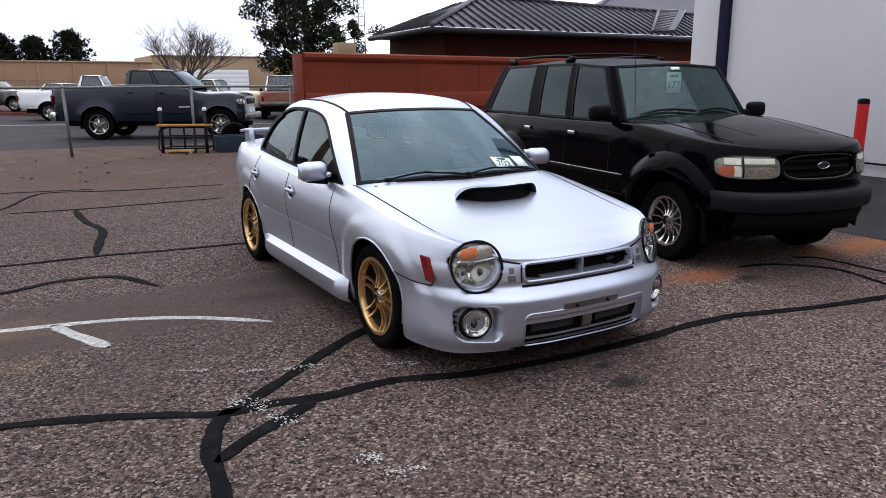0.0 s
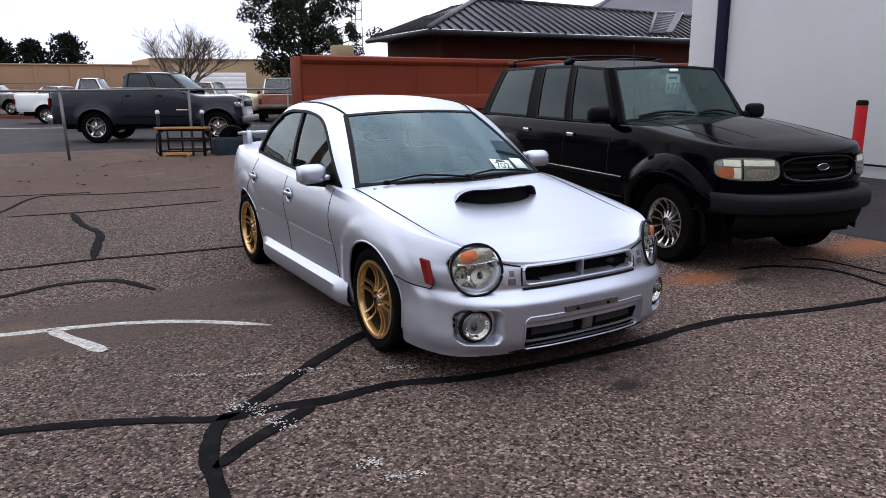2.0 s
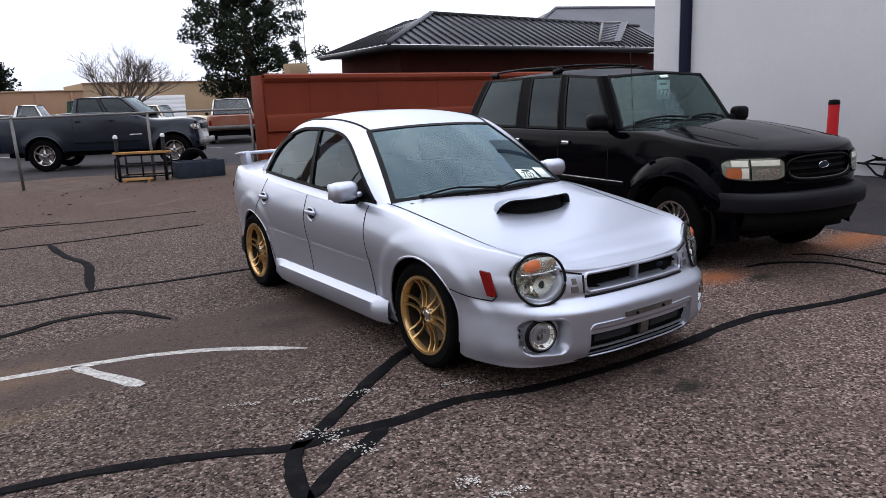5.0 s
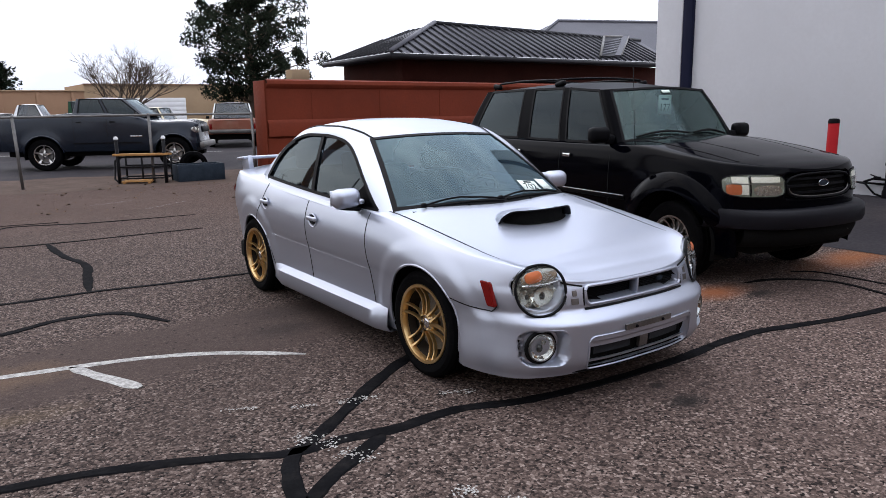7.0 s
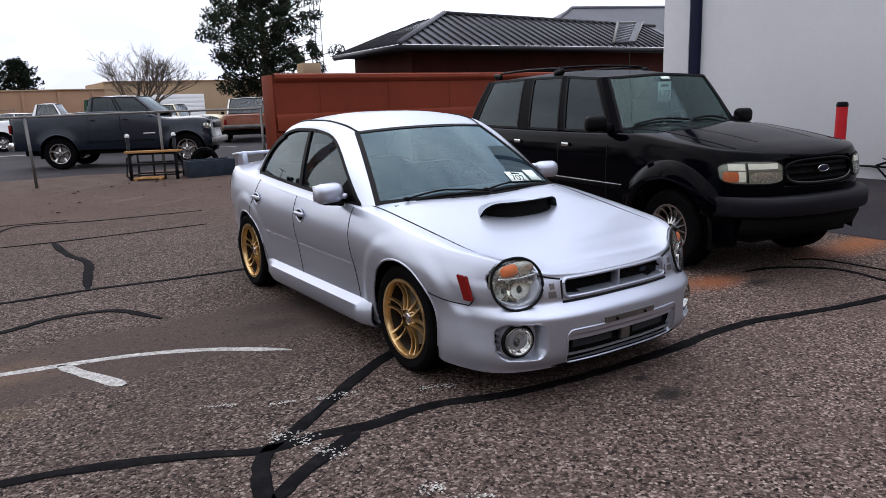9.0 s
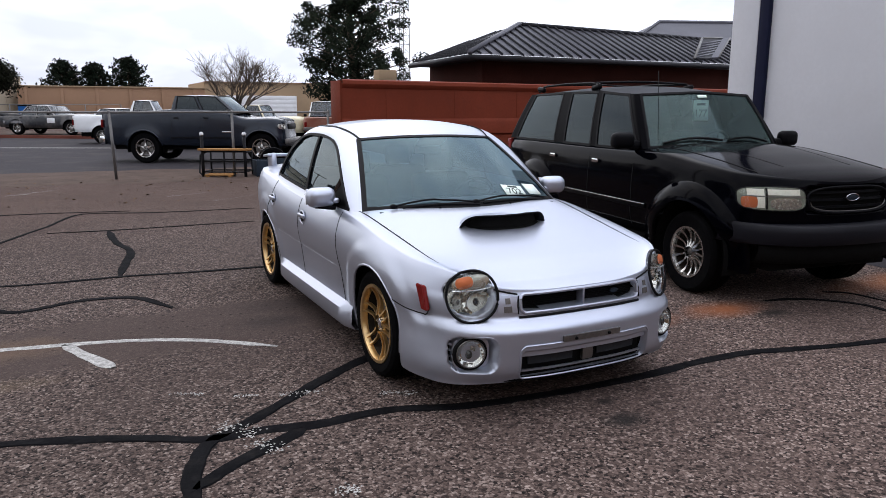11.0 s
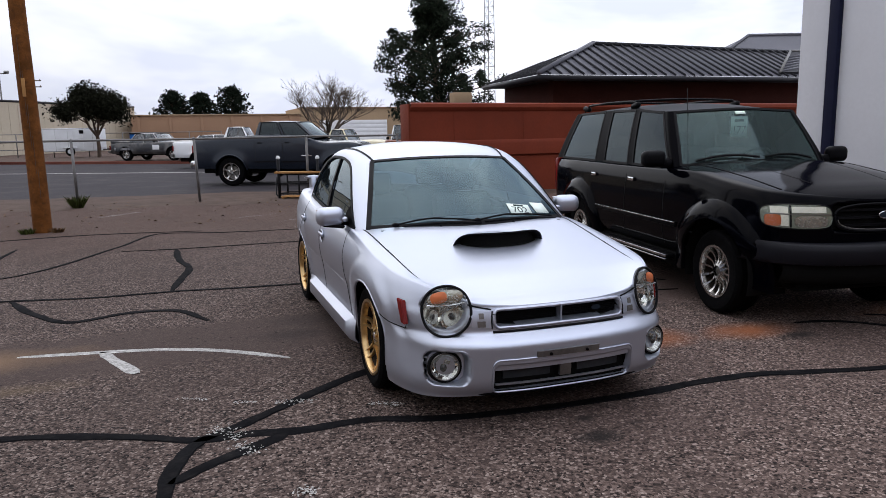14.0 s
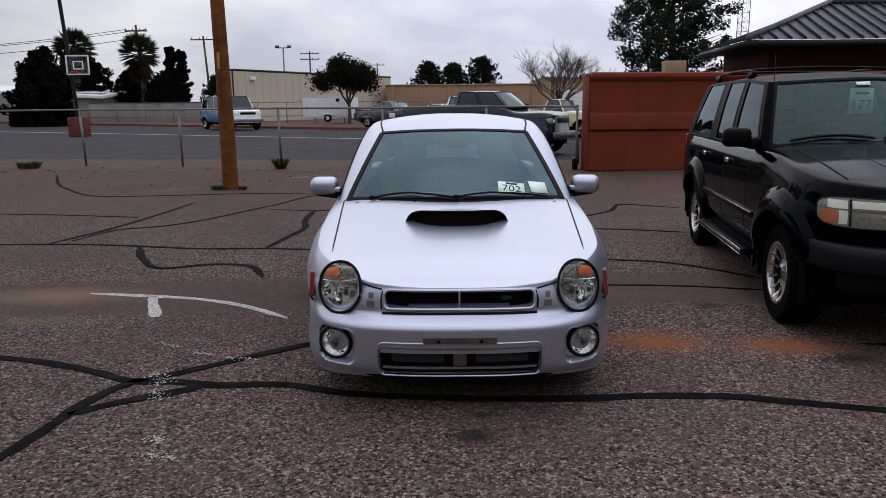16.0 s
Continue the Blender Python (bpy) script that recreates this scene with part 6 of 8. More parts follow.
    part("slot", S.front_patch(sx * 0.428, sx * 0.452, 0.578, 0.606, 0.007, 0.006), M["steel"], gp)
    part("slot", S.front_patch(sx * 0.422, sx * 0.462, 0.536, 0.566, 0.007, 0.006), M["steel"], gp)
    part("wing_gap", tube([S.front(sx * x_, z_, 0.004) for x_, z_ in ((0.380, 0.615), (0.390, 0.57), (0.388, 0.525))], 0.004, 6), M["seal"], gp)
    part("hood_gap", tube([S.front(sx * x_, z_, 0.003) for x_, z_ in ((0.500, 0.650), (0.47, 0.641), (0.43, 0.631), (0.385, 0.622))], 0.0045, 6), M["seal"], gp)
    # rear lamp
    part("rear_lamp", oval((sx * 0.58, 3.385, 0.80), 0.12, 0.07, 0.012, 0, (sx * 0.25, 1, 0)), M["red_lens"], sedan)
    # washer jets
    part("washer_jet", oval(S.top(sx * 0.26, 0.30, 0.004), 0.012, 0.008, 0.010, 0, (0, -1, 1), 12, 3), M["trim"], sedan)
# grille
gr = part("grille", tube(S.front_loop(-0.375, 0.375, 0.528, 0.620, 0.03, 0.004), 0.009, 8), M["silver"], sedan, "black mesh grille with silver surround")
part("mesh", box((0.74, 0.012, 0.10), (0, -0.772, 0.574), 0.002), M["well"], gr)
for k_ in range(9):
    part("mesh_bar", box((0.72, 0.005, 0.004), (0, -0.782, 0.535 + 0.0095 * k_), 0.001), M["trim"], gr)
part("grille_gap", tube([S.front(x_, 0.508, 0.002) for x_ in np.linspace(-0.385, 0.385, 40)], 0.007, 6), M["seal"], gr)
part("centre_bar", box((0.010, 0.06, 0.090), (0, -0.812, 0.574), 0.004), M["silver"], gr)
part("badge", oval((0.235, -0.796, 0.574), 0.028, 0.014, 0.004), M["bluebox"], gr, "small dark oval badge")
# lower intake
lg = part("lower_grille", tube(S.front_loop(-0.408, 0.408, 0.196, 0.375, 0.035, 0.002), 0.005, 8), M["silver"], sedan, "wide lower air intake in the bumper")
part("backing", box((0.80, 0.012, 0.16), (0, -0.825, 0.275), 0.002), M["well"], lg)
part("upper_panel", S.front_patch(-0.395, 0.395, 0.318, 0.366, -0.012, 0.01), M["silver"], lg)
part("splitter_bar", S.front_patch(-0.385, 0.385, 0.232, 0.243, -0.018, 0.012), M["silver"], lg)
part("tow_cover", S.front_patch(-0.032, 0.032, 0.252, 0.315, -0.020, 0.02), M["steel"], lg)
for sx in (-1, 1):
    part("intercooler", S.front_patch(sx * 0.08, sx * 0.34, 0.262, 0.305, -0.045, 0.01), M["cabin"], lg)
# plate mount
pm = part("plate_mount", S.front_patch(-0.18, 0.18, 0.378, 0.408, 0.012, 0.012), M["steel"], sedan, "empty grey number-plate bracket")
for sx in (-1, 1):
    part("screw", lathe([(0.009, 0.004), (0.007, -0.004), (0.0005, -0.005)], 10, "y", S.front(sx * 0.105, 0.39, 0.016)), M["trim"], pm)
part("bumper_chin", tube([S.front(x_, 0.192, -0.004) for x_ in np.linspace(-0.74, 0.74, 60)], 0.012, 8), M["trim"], sedan, "black lower lip")

# hood scoop: a raised shell with a broad lip; black sheets stand for its shaded mouth
SCOOP_W, SCOOP_H = 0.305, 0.088


def scoop_at(s, q, w=1.0, h=1.0, back=0.0):
    a = abs(s)
    high = SCOOP_H * h * (1 - a ** 7) ** 0.8 * (1 - q) ** 1.25
    y = -0.112 + back + (0.26 - 0.10 * a ** 3) * q + 0.075 * a ** 3 * (1 - q)
    return S.top((SCOOP_W * w - 0.05 * q) * s, y, high + 0.0025)


cols_ = np.linspace(-1, 1, 41)
sc = part("hood_scoop", strip_mesh([[scoop_at(s, q) for s in cols_] for q in np.linspace(0, 1, 16)]), M["silver"], sedan, "raised silver hood scoop with a black mouth", 60)
# the lip's shade is put into its colour, black instead of silver
part("scoop_lip", strip_mesh([[scoop_at(s, 0.0) for s in cols_], [scoop_at(s, 0.0, 0.975, 0.93, -0.004) for s in cols_], [scoop_at(s, 0.0, 0.83, 0.82, 0.018) for s in cols_], [scoop_at(s, 0.0, 0.80, 0.78, 0.045) for s in cols_]]), M["trim"], sc, "inner lip coloured dark for its shade", 50)
part("mouth", strip_mesh([[scoop_at(s, 0.0, 0.825, 0.82, 0.028) for s in cols_], [scoop_at(s, 0.0, 0.825, 0.0, 0.024) + Vector((0, 0, 0.002)) for s in cols_]]), M["well"], sc, "black sheet for the scoop's shaded opening")
part("mouth_floor", strip_mesh([[scoop_at(s, 0.0, 0.83, 0.0, -0.006) + Vector((0, 0, 0.001)) for s in cols_], [scoop_at(s, 0.0, 0.83, 0.0, 0.05) + Vector((0, 0, 0.001)) for s in cols_]]), M["well"], sc)

# wipers and cowl
part("cowl", box((1.30, 0.10, 0.02), (0, 0.40, 0.890), 0.008), M["trim"], sedan, "black cowl panel below the windscreen")
# rear wing
wg = part("rear_wing", box((1.32, 0.20, 0.026), (0, 3.25, 1.085), 0.012, (-6, 0, 0)), M["silver"], sedan, "silver boot-lid wing")
for sx in (-1, 1):
    part("wing_stay", box((0.05, 0.17, 0.13), (sx * 0.60, 3.22, 1.035), 0.012, (-10, 0, 0)), M["silver"], wg)

# inside
for sx in (-1, 1):
    for yy, hh in ((1.42, 0.36), (2.26, 0.30)):
        st = part("seat", box((0.50, 0.16, 0.62), (sx * 0.36, yy + 0.06, 0.72), 0.06, (-14, 0, 0), 3), M["cloth"], sedan, "dark cloth seat")
        part("cushion", box((0.50, 0.48, 0.14), (sx * 0.36, yy - 0.22, 0.46), 0.05, None, 3), M["cloth"], st)
        part("headrest", box((0.24, 0.08, 0.17), (sx * 0.36, yy + 0.15, 1.115), 0.035, (-10, 0, 0), 3), M["cloth"], st)
part("dashboard", box((1.32, 0.42, 0.22), (0, 0.74, 0.80), 0.06, None, 3), M["cabin"], sedan)
part("steering_wheel", ring((0.36, 1.00, 0.86), 0.175, 0.175, 0.015, 0, (0, 1, 0.45)), M["cabin"], sedan)
part("cabin_floor", box((1.36, 2.4, 0.04), (0, 1.6, 0.34), 0.01), M["cabin"], sedan)
for sx in (-1, 1):
    part("door_card", box((0.03, 1.9, 0.50), (sx * 0.735, 1.6, 0.62), 0.01), M["cabin"], sedan)
part("parcel_shelf", box((1.2, 0.45, 0.03), (0, 2.58, 0.93), 0.01), M["cabin"], sedan)
part("bulkhead", box((1.36, 0.03, 0.5), (0, 0.55, 0.58), 0.01), M["cabin"], sedan)
part("rear_view_mirror", box((0.22, 0.03, 0.06), (0, 1.02, 1.235), 0.014), M["cabin"], sedan)
part("headliner", box((0.98, 0.66, 0.012), (0, 1.72, 1.338), 0.004), M["cabin"], sedan)


def on_screen(cab, x, u, lift):
    """A pose on the windscreen at x, the fraction u up it, with z out of the glass."""
    p, n = cab.spot(x, u)
    p = p + n * lift
    ax = Vector((1, 0, 0))
    ay = n.cross(ax).normalized()
    ax = ay.cross(n)
    m = Matrix((ax, ay, n)).transposed().to_4x4()
    m.translation = p
    return m


def card(parent, cab, x, u, w, h, text, size, turn=0.0, name="price_card"):
    m = on_screen(cab, x, u, 0.003) @ pose(0, 0, 0, 0, 0, turn)
    ob = part(name, box((w, h, 0.002), (0, 0, 0), 0.0), M["paper"], parent, "pale green price card on the windscreen")
    ob.matrix_basis = m
    if text:
        bars(text, size, pose(0, -0.1 * h, 0.0018), M["ink"], ob)
        part("header_bar", box((w * 0.45, h * 0.16, 0.001), (0.02 * w, h * 0.36, 0.0015), 0), M["ink"], ob)
    return ob


def on_glass(x, u, lift):
    return on_screen(K, x, u, lift).translation


bm = bmesh.new()
pts, ns = zip(*[K.spot(x_, 0.035) for x_ in np.linspace(-0.71, 0.71, 47)])
ribbon(bm, pts, ns, 0.060, 0.002)
part("screen_border", bm, M["seal"], sedan, "black band along the foot of the windscreen")
for x0, x1 in ((-0.54, -0.02), (0.0, 0.60)):
    xs = np.linspace(x0, x1, 9)
    wp = part("wiper", tube([on_glass(x_ + 1e-4, 0.045 + 0.055 * math.sin(math.pi * (x_ - x0) / (x1 - x0)) * (1 if x_ - x0 < 0.3 else 0.8), 0.016) for x_ in xs], 0.0065, 6), M["trim"], sedan)
    part("blade", tube([on_glass(x_ + 1e-4, 0.030 + 0.02 * math.sin(math.pi * (x_ - x0) / (x1 - x0)), 0.008) for x_ in np.linspace(x0 + 0.05, x1 + 0.04, 9)], 0.006, 6), M["seal"], wp)
    part("pivot", oval(on_glass(x0 + 1e-4, 0.05, 0.012), 0.026, 0.020, 0.018, 0, (0, -1, 1), 14, 4), M["trim"], wp)

card(sedan, K, 0.365, 0.165, 0.175, 0.11, "702", 0.085, 0)
card(sedan, K, 0.545, 0.17, 0.12, 0.11, "", 0.05, 8, "paper_slip")

# ---------------------------------------------------------------- other vehicles
def body_box(root, outline, lo, hi, crown, wheels, R, rim_r, rim, paint_m, tyre_w=0.2, wx=0.72, arch=None, flare=0.03, width=None, nose=None, tail=None, sort=None, fine=0.03, nv=26, recess=(), labels={}, hole=None, spokes=5, twin=False, spoke_w=0.07, seg=36, dish=0.03):
    arch = arch or R + 0.06
    sh = Shape(outline, lo, hi, crown, width or [(0, 0.94), (0.15, 0.985), (0.45, 1.0), (0.75, 0.99), (0.92, 0.965), (1.0, 0.93)],
               nose or [(0, -0.03), (0.3, -0.04), (0.5, -0.02), (1.0, 0.0)], tail or [(0, -0.02), (0.4, 0.0), (1.0, 0.0)], arch, flare, wheels, R, 3.0, fine, 0.05, nv, 12, recess)
    sh.build(sort or (lambda y, z, x, top: None if (hole and top and hole[0] < y < hole[1] and x < hole[2]) else "body"), paint_m, root, M["well"], labels)
    part("underbody", box((wx * 1.7, outline[-1][1] - outline[0][1] - 0.5, 0.2), (0, (outline[-1][1] + outline[0][1]) / 2, R + 0.05), 0.03), M["well"], root)
    for sx in (-1, 1):
        for wy in wheels:
            wheel_well(root, wy, R, arch + 0.015, sx * (float(sh.plan(wy)) - 0.02), M["well"])
            road_wheel(root, (sx * wx, wy, R), sx, R, tyre_w, rim_r, rim, M["rubber"], M["steel"], spokes, twin, spoke_w, dish, seg, M["steel"])
    return sh


def nose_loop(sh, cx, cz, rx, rz, lift, power=5.0, seg=44):
    """A closed rounded path laid on a vehicle's nose."""
    out = []
    for i in range(seg + 1):
        a = 2 * math.pi * i / seg
        ca, sa = math.cos(a), math.sin(a)
        f = (abs(ca) ** power + abs(sa) ** power) ** (-1 / power)
        out.append(sh.front(cx + rx * f * ca, cz + rz * f * sa, lift))
    return out


def nose_oval(sh, cx, cz, rx, rz, lift, power=5.0, seg=44, rings=5):
    """A rounded pane that follows a vehicle's nose, with its edge turned in."""
    rows = [nose_loop(sh, cx, cz, max(rx * k / rings, 1e-4), max(rz * k / rings, 1e-4), lift, power, seg)[:-1] for k in range(rings + 1)]
    rows.append(nose_loop(sh, cx, cz, rx, rz, lift - 0.02, power, seg)[:-1])
    bm = bmesh.new()
    g = [[bm.verts.new(p) for p in row] for row in rows]
    for a, b in zip(g, g[1:]):
        for i in range(seg):
            bm.faces.new((a[i], a[(i + 1) % seg], b[(i + 1) % seg], b[i]))
    bmesh.ops.remove_doubles(bm, verts=bm.verts[:], dist=1e-4)
    return bm


# ---- black sport-utility wagon
suv = thing("suv_car", pose(3.104, 0.53, 0, 0, 0, -7.9), "black four-door sport-utility wagon with roof rails and polished wheels", "car")


def suv_panel(y, z, x, top):
    if top:
        if 0.62 < y < 3.78 and x < 0.66:
            return None
        return "hood" if y < 0.72 and x < 0.66 else "body"
    if y > 3.7:
        return "tailgate"
    return "fender" if y < 0.52 else "front_door" if y < 1.52 else "rear_door" if y < 2.40 else "quarter_panel"


V = body_box(suv, [(0, -0.79), (0.36, -0.755), (0.60, -0.665), (0.77, -0.50), (0.845, -0.26), (0.875, 0.2), (0.88, 1.5), (0.88, 2.8), (0.87, 3.4), (0.80, 3.76), (0.5, 3.86), (0, 3.88)],
             [(-0.79, 0.50), (-0.3, 0.48), (0.5, 0.42), (2.4, 0.42), (3.3, 0.48), (3.88, 0.50)],
             [(-0.79, 0.985), (-0.74, 1.005), (-0.6, 1.028), (-0.4, 1.050), (0.0, 1.10), (0.55, 1.155), (1.0, 1.145), (1.5, 1.145), (3.0, 1.15), (3.88, 1.15)],
             [(-0.79, 0.0), (-0.60, 0.03), (-0.45, 0.045), (0.2, 0.07), (0.7, 0.06), (3.88, 0.0)],
             (0.0, 2.835), 0.345, 0.215, M["alloy"], M["black_paint"], 0.235, 0.735, 0.44, 0.035, sort=suv_panel, fine=0.02, nv=36,
             nose=[(0, -0.02), (0.2, -0.03), (0.6, -0.03), (0.85, -0.015), (1, 0)], spokes=14, spoke_w=0.030, dish=0.035,
             recess=((-0.5, 0.41, 0.755, 0.955, 0.05, 0.05),))
VC = [((0, 0.62, 1.205), (0, 1.03, 1.695)), ((0.73, 0.78, 1.170), (0.625, 1.12, 1.672)), ((0.80, 0.86, 1.152), (0.672, 1.24, 1.672)), ((0.818, 1.58, 1.152), (0.680, 1.70, 1.706)), ((0.818, 1.70, 1.152), (0.680, 1.80, 1.708)), ((0.818, 2.27, 1.156), (0.680, 2.34, 1.710)),
      ((0.818, 2.50, 1.156), (0.680, 2.54, 1.710)), ((0.805, 3.54, 1.160), (0.660, 3.28, 1.700)), ((0.75, 3.76, 1.165), (0.625, 3.44, 1.692)), ((0, 3.85, 1.175), (0, 3.52, 1.706))]
VK = Cabin(VC, ["windscreen", "a_pillar", "side_window", "pillar", "side_window", "pillar", "side_window", "d_pillar", "rear_window"], [16, 4, 8, 2, 8, 2, 8, 4, 8], 0.012, 0.065)
VK.build(suv, M["black_roof"], M["suv_glass"], M["seal"], {}, seal_w=0.024, glass_for={2: M["suv_tint"], 4: M["suv_tint"], 6: M["suv_tint"], 8: M["suv_tint"]})
bm = bmesh.new()
rows = [[bm.verts.new(V.front(x_, 0.60, 0.0) + Vector((0, -d_, h_))) for x_ in np.linspace(-0.845, 0.845, 60)] for d_, h_ in ((0.0, 0.075), (0.09, 0.078), (0.118, 0.060), (0.125, 0.02), (0.125, -0.045), (0.11, -0.075), (0.04, -0.09), (0.0, -0.09))]
for u, w in zip(rows, rows[1:]):
    for i in range(59):
        bm.faces.new((u[i], u[i + 1], w[i + 1], w[i]))
part("front_bumper", bm, M["bumper"], suv, "dark grey plastic front bumper", 50)
bm = bmesh.new()
rows = [[bm.verts.new(V.front(x_, 0.53, 0.0) + Vector((0, -d_, h_))) for x_ in np.linspace(-0.70, 0.70, 50)] for d_, h_ in ((0.02, 0.02), (0.06, 0.0), (0.07, -0.06), (0.03, -0.15), (-0.03, -0.17))]
for u, w in zip(rows, rows[1:]):
    for i in range(49):
        bm.faces.new((u[i], u[i + 1], w[i + 1], w[i]))
part("bumper_apron", bm, M["well"], suv, "black plastic air dam", 50)
# boxes added underneath to block light and deepen the ground shade
part("belly_blocker", box((1.62, 1.75, 0.14), (0, 1.42, 0.33), 0.02), M["well"], suv, "dark underside")
part("engine_blocker", box((1.10, 1.15, 0.12), (0, -0.04, 0.34), 0.02), M["well"], suv)
part("rear_blocker", box((1.10, 1.40, 0.16), (0, 3.0, 0.36), 0.04), M["well"], suv)
for sx in (-1, 1):
    hl = part("headlight", nose_oval(V, sx * 0.605, 0.865, 0.184, 0.086, 0.010, 4.0), M["old_lamp"], suv, "wrap-round headlight with an amber corner")
    part("upper_reflector", V.front_patch(sx * 0.455, sx * 0.655, 0.893, 0.936, 0.013, 0.004), M["reflector"], hl)
    part("corner_lens", V.front_patch(sx * 0.675, sx * 0.755, 0.886, 0.936, 0.013, 0.004), M["reflector"], hl)
    part("corner_lens", V.front_patch(sx * 0.675, sx * 0.712, 0.795, 0.876, 0.013, 0.004), M["reflector"], hl)
    part("indicator", nose_oval(V, sx * 0.745, 0.835, 0.034, 0.042, 0.014, 4.0), M["amber"], hl, "amber indicator lens")
    part("lamp_bar", V.front_patch(sx * 0.425, sx * 0.780, 0.878, 0.885, 0.016, 0.006), M["steel"], hl)
    part("lamp_bar", V.front_patch(sx * 0.660, sx * 0.667, 0.785, 0.946, 0.016, 0.006), M["trim"], hl)
    part("reflector_bowl", nose_oval(V, sx * 0.545, 0.829, 0.100, 0.042, 0.012, 3.0), M["lamp_shell"], hl)
    ln_ = part("lens", nose_oval(V, sx * 0.605, 0.865, 0.182, 0.084, 0.022, 4.0), M["lens"], hl)
    ln_.visible_shadow = False
    part("lamp_gap", tube(nose_loop(V, sx * 0.605, 0.865, 0.188, 0.090, 0.008, 4.0), 0.005, 6), M["seal"], hl)
    part("side_step", box((0.10, 1.55, 0.05), (sx * 0.88, 1.42, 0.36), 0.02), M["trim"], suv)
    part("step_strip", box((0.012, 1.56, 0.024), (sx * 0.935, 1.42, 0.372), 0.004), M["chrome"], suv, "bright metal step edge")
    part("step_strip", box((0.012, 1.56, 0.012), (sx * 0.937, 1.42, 0.340), 0.004), M["chrome"], suv)
    part("door_moulding", box((0.02, 1.75, 0.05), (sx * 0.886, 1.45, 0.665), 0.008), M["trim"], suv)
    part("moulding_strip", box((0.008, 1.75, 0.010), (sx * 0.898, 1.45, 0.682), 0.002), M["chrome"], suv)
    for wy in (0.0, 2.835):
        bm = bmesh.new()
        rows = []
        for a in np.linspace(-0.12, math.pi + 0.12, 30):
            row = []
            for rr, xx in ((0.432, 0.012), (0.440, 0.030), (0.50, 0.036), (0.59, 0.028), (0.605, 0.0)):
                y, z = wy + rr * math.cos(a), 0.345 + rr * math.sin(a)
                b = V.side(y, max(z, 0.45), sx)
                row.append(bm.verts.new((b.x + sx * (xx - 0.01), y, z)))
            rows.append(row)
        for u, w in zip(rows, rows[1:]):
            for i in range(4):
                bm.faces.new((u[i], u[i + 1], w[i + 1], w[i]))
        part("arch_flare", bm, M["black_paint"], suv, angle=50)
    mr = part("door_mirror", box((0.22, 0.12, 0.15), (sx * 0.965, 0.87, 1.240), 0.05, (0, 0, sx * 6), 4), M["trim"], suv, "black door mirror")
    part("mirror_arm", box((0.12, 0.08, 0.09), (sx * 0.84, 0.87, 1.195), 0.03), M["trim"], mr)
    part("mirror_glass", box((0.15, 0.008, 0.085), (sx * 0.966, 0.929, 1.242), 0.003, (0, 0, sx * 6)), M["chrome"], mr)
    for y in (1.46, 2.38):
        part("door_handle", box((0.02, 0.12, 0.04), (sx * 0.884, y + 0.02, 1.018), 0.012), M["chrome"], suv)
    rl = part("roof_rail", tube([(sx * 0.585, 1.94, 1.735), (sx * 0.585, 2.00, 1.785), (sx * 0.585, 2.10, 1.800), (sx * 0.585, 2.7, 1.806), (sx * 0.585, 3.22, 1.790), (sx * 0.585, 3.36, 1.725)], 0.013, 8), M["trim"], suv)
    for y in (2.0, 3.30):
        part("rail_foot", box((0.055, 0.17, 0.062), (sx * 0.585, y, 1.755), 0.026, (-8 if y < 3 else 8, 0, 0), 3), M["trim"], rl)
    if sx > 0:
        for y in (2.03, 3.16):
            part("cross_bar", tube([(-0.585 + 1.17 * q, y, 1.800 + 0.018 * math.sin(math.pi * q)) for q in np.linspace(0, 1, 12)], 0.012, 8), M["trim"], rl)
    part("rear_lamp", box((0.06, 0.10, 0.40), (sx * 0.80, 3.72, 0.95), 0.015), M["red_lens"], suv)
    bm = bmesh.new()
    ribbon(bm, [V.side(y, z, sx) for y, z in zip([0.82] * 14, np.linspace(0.46, 1.04, 14))], [(sx, 0, 0)] * 14, 0.008, 0.002)
    part("panel_gap", bm, M["seal"], suv)
    bm = bmesh.new()
    ribbon(bm, [V.side(1.62, z, sx) for z in np.linspace(0.46, 1.06, 14)], [(sx, 0, 0)] * 14, 0.008, 0.002)
    part("panel_gap", bm, M["seal"], suv)
    bm = bmesh.new()
    ribbon(bm, [V.top(sx * (0.64 + 0.04 * q), -0.50 + 1.2 * q) for q in np.linspace(0, 1, 20)], [(0, 0, 1)] * 20, 0.012, 0.003)
    part("hood_gap", bm, M["seal"], suv)
    x_0 = -0.60 if sx < 0 else 0.02
    part("wiper", tube([on_screen(VK, x_0 + 0.56 * q + 1e-4, 0.05 + 0.06 * math.sin(math.pi * q), 0.022).translation for q in np.linspace(0, 1, 9)], 0.011, 6), M["trim"], suv)
    part("hood_crease", tube([V.top(sx * (0.34 + 0.10 * q), -0.45 + 1.1 * q, -0.0075) for q in np.linspace(0, 1, 16)], 0.010, 6), M["black_paint"], suv)
    for yy in (1.55, 2.45):
        st = part("seat", box((0.52, 0.16, 0.66), (sx * 0.37, yy + 0.12, 0.98), 0.06, (-14, 0, 0), 3), M["cloth"], suv)
        part("headrest", box((0.26, 0.09, 0.18), (sx * 0.37, yy + 0.22, 1.36), 0.04, (-10, 0, 0), 3), M["cloth"], st)
gr = part("grille", tube(nose_loop(V, 0, 0.855, 0.395, 0.098, 0.006, 3.2), 0.010, 6), M["trim"], suv, "black grille with an oval badge")
for k_ in range(3):
    part("grille_bar", V.front_patch(-0.36, 0.36, 0.790 + 0.055 * k_, 0.808 + 0.055 * k_, -0.018, 0.015), M["trim"], gr)
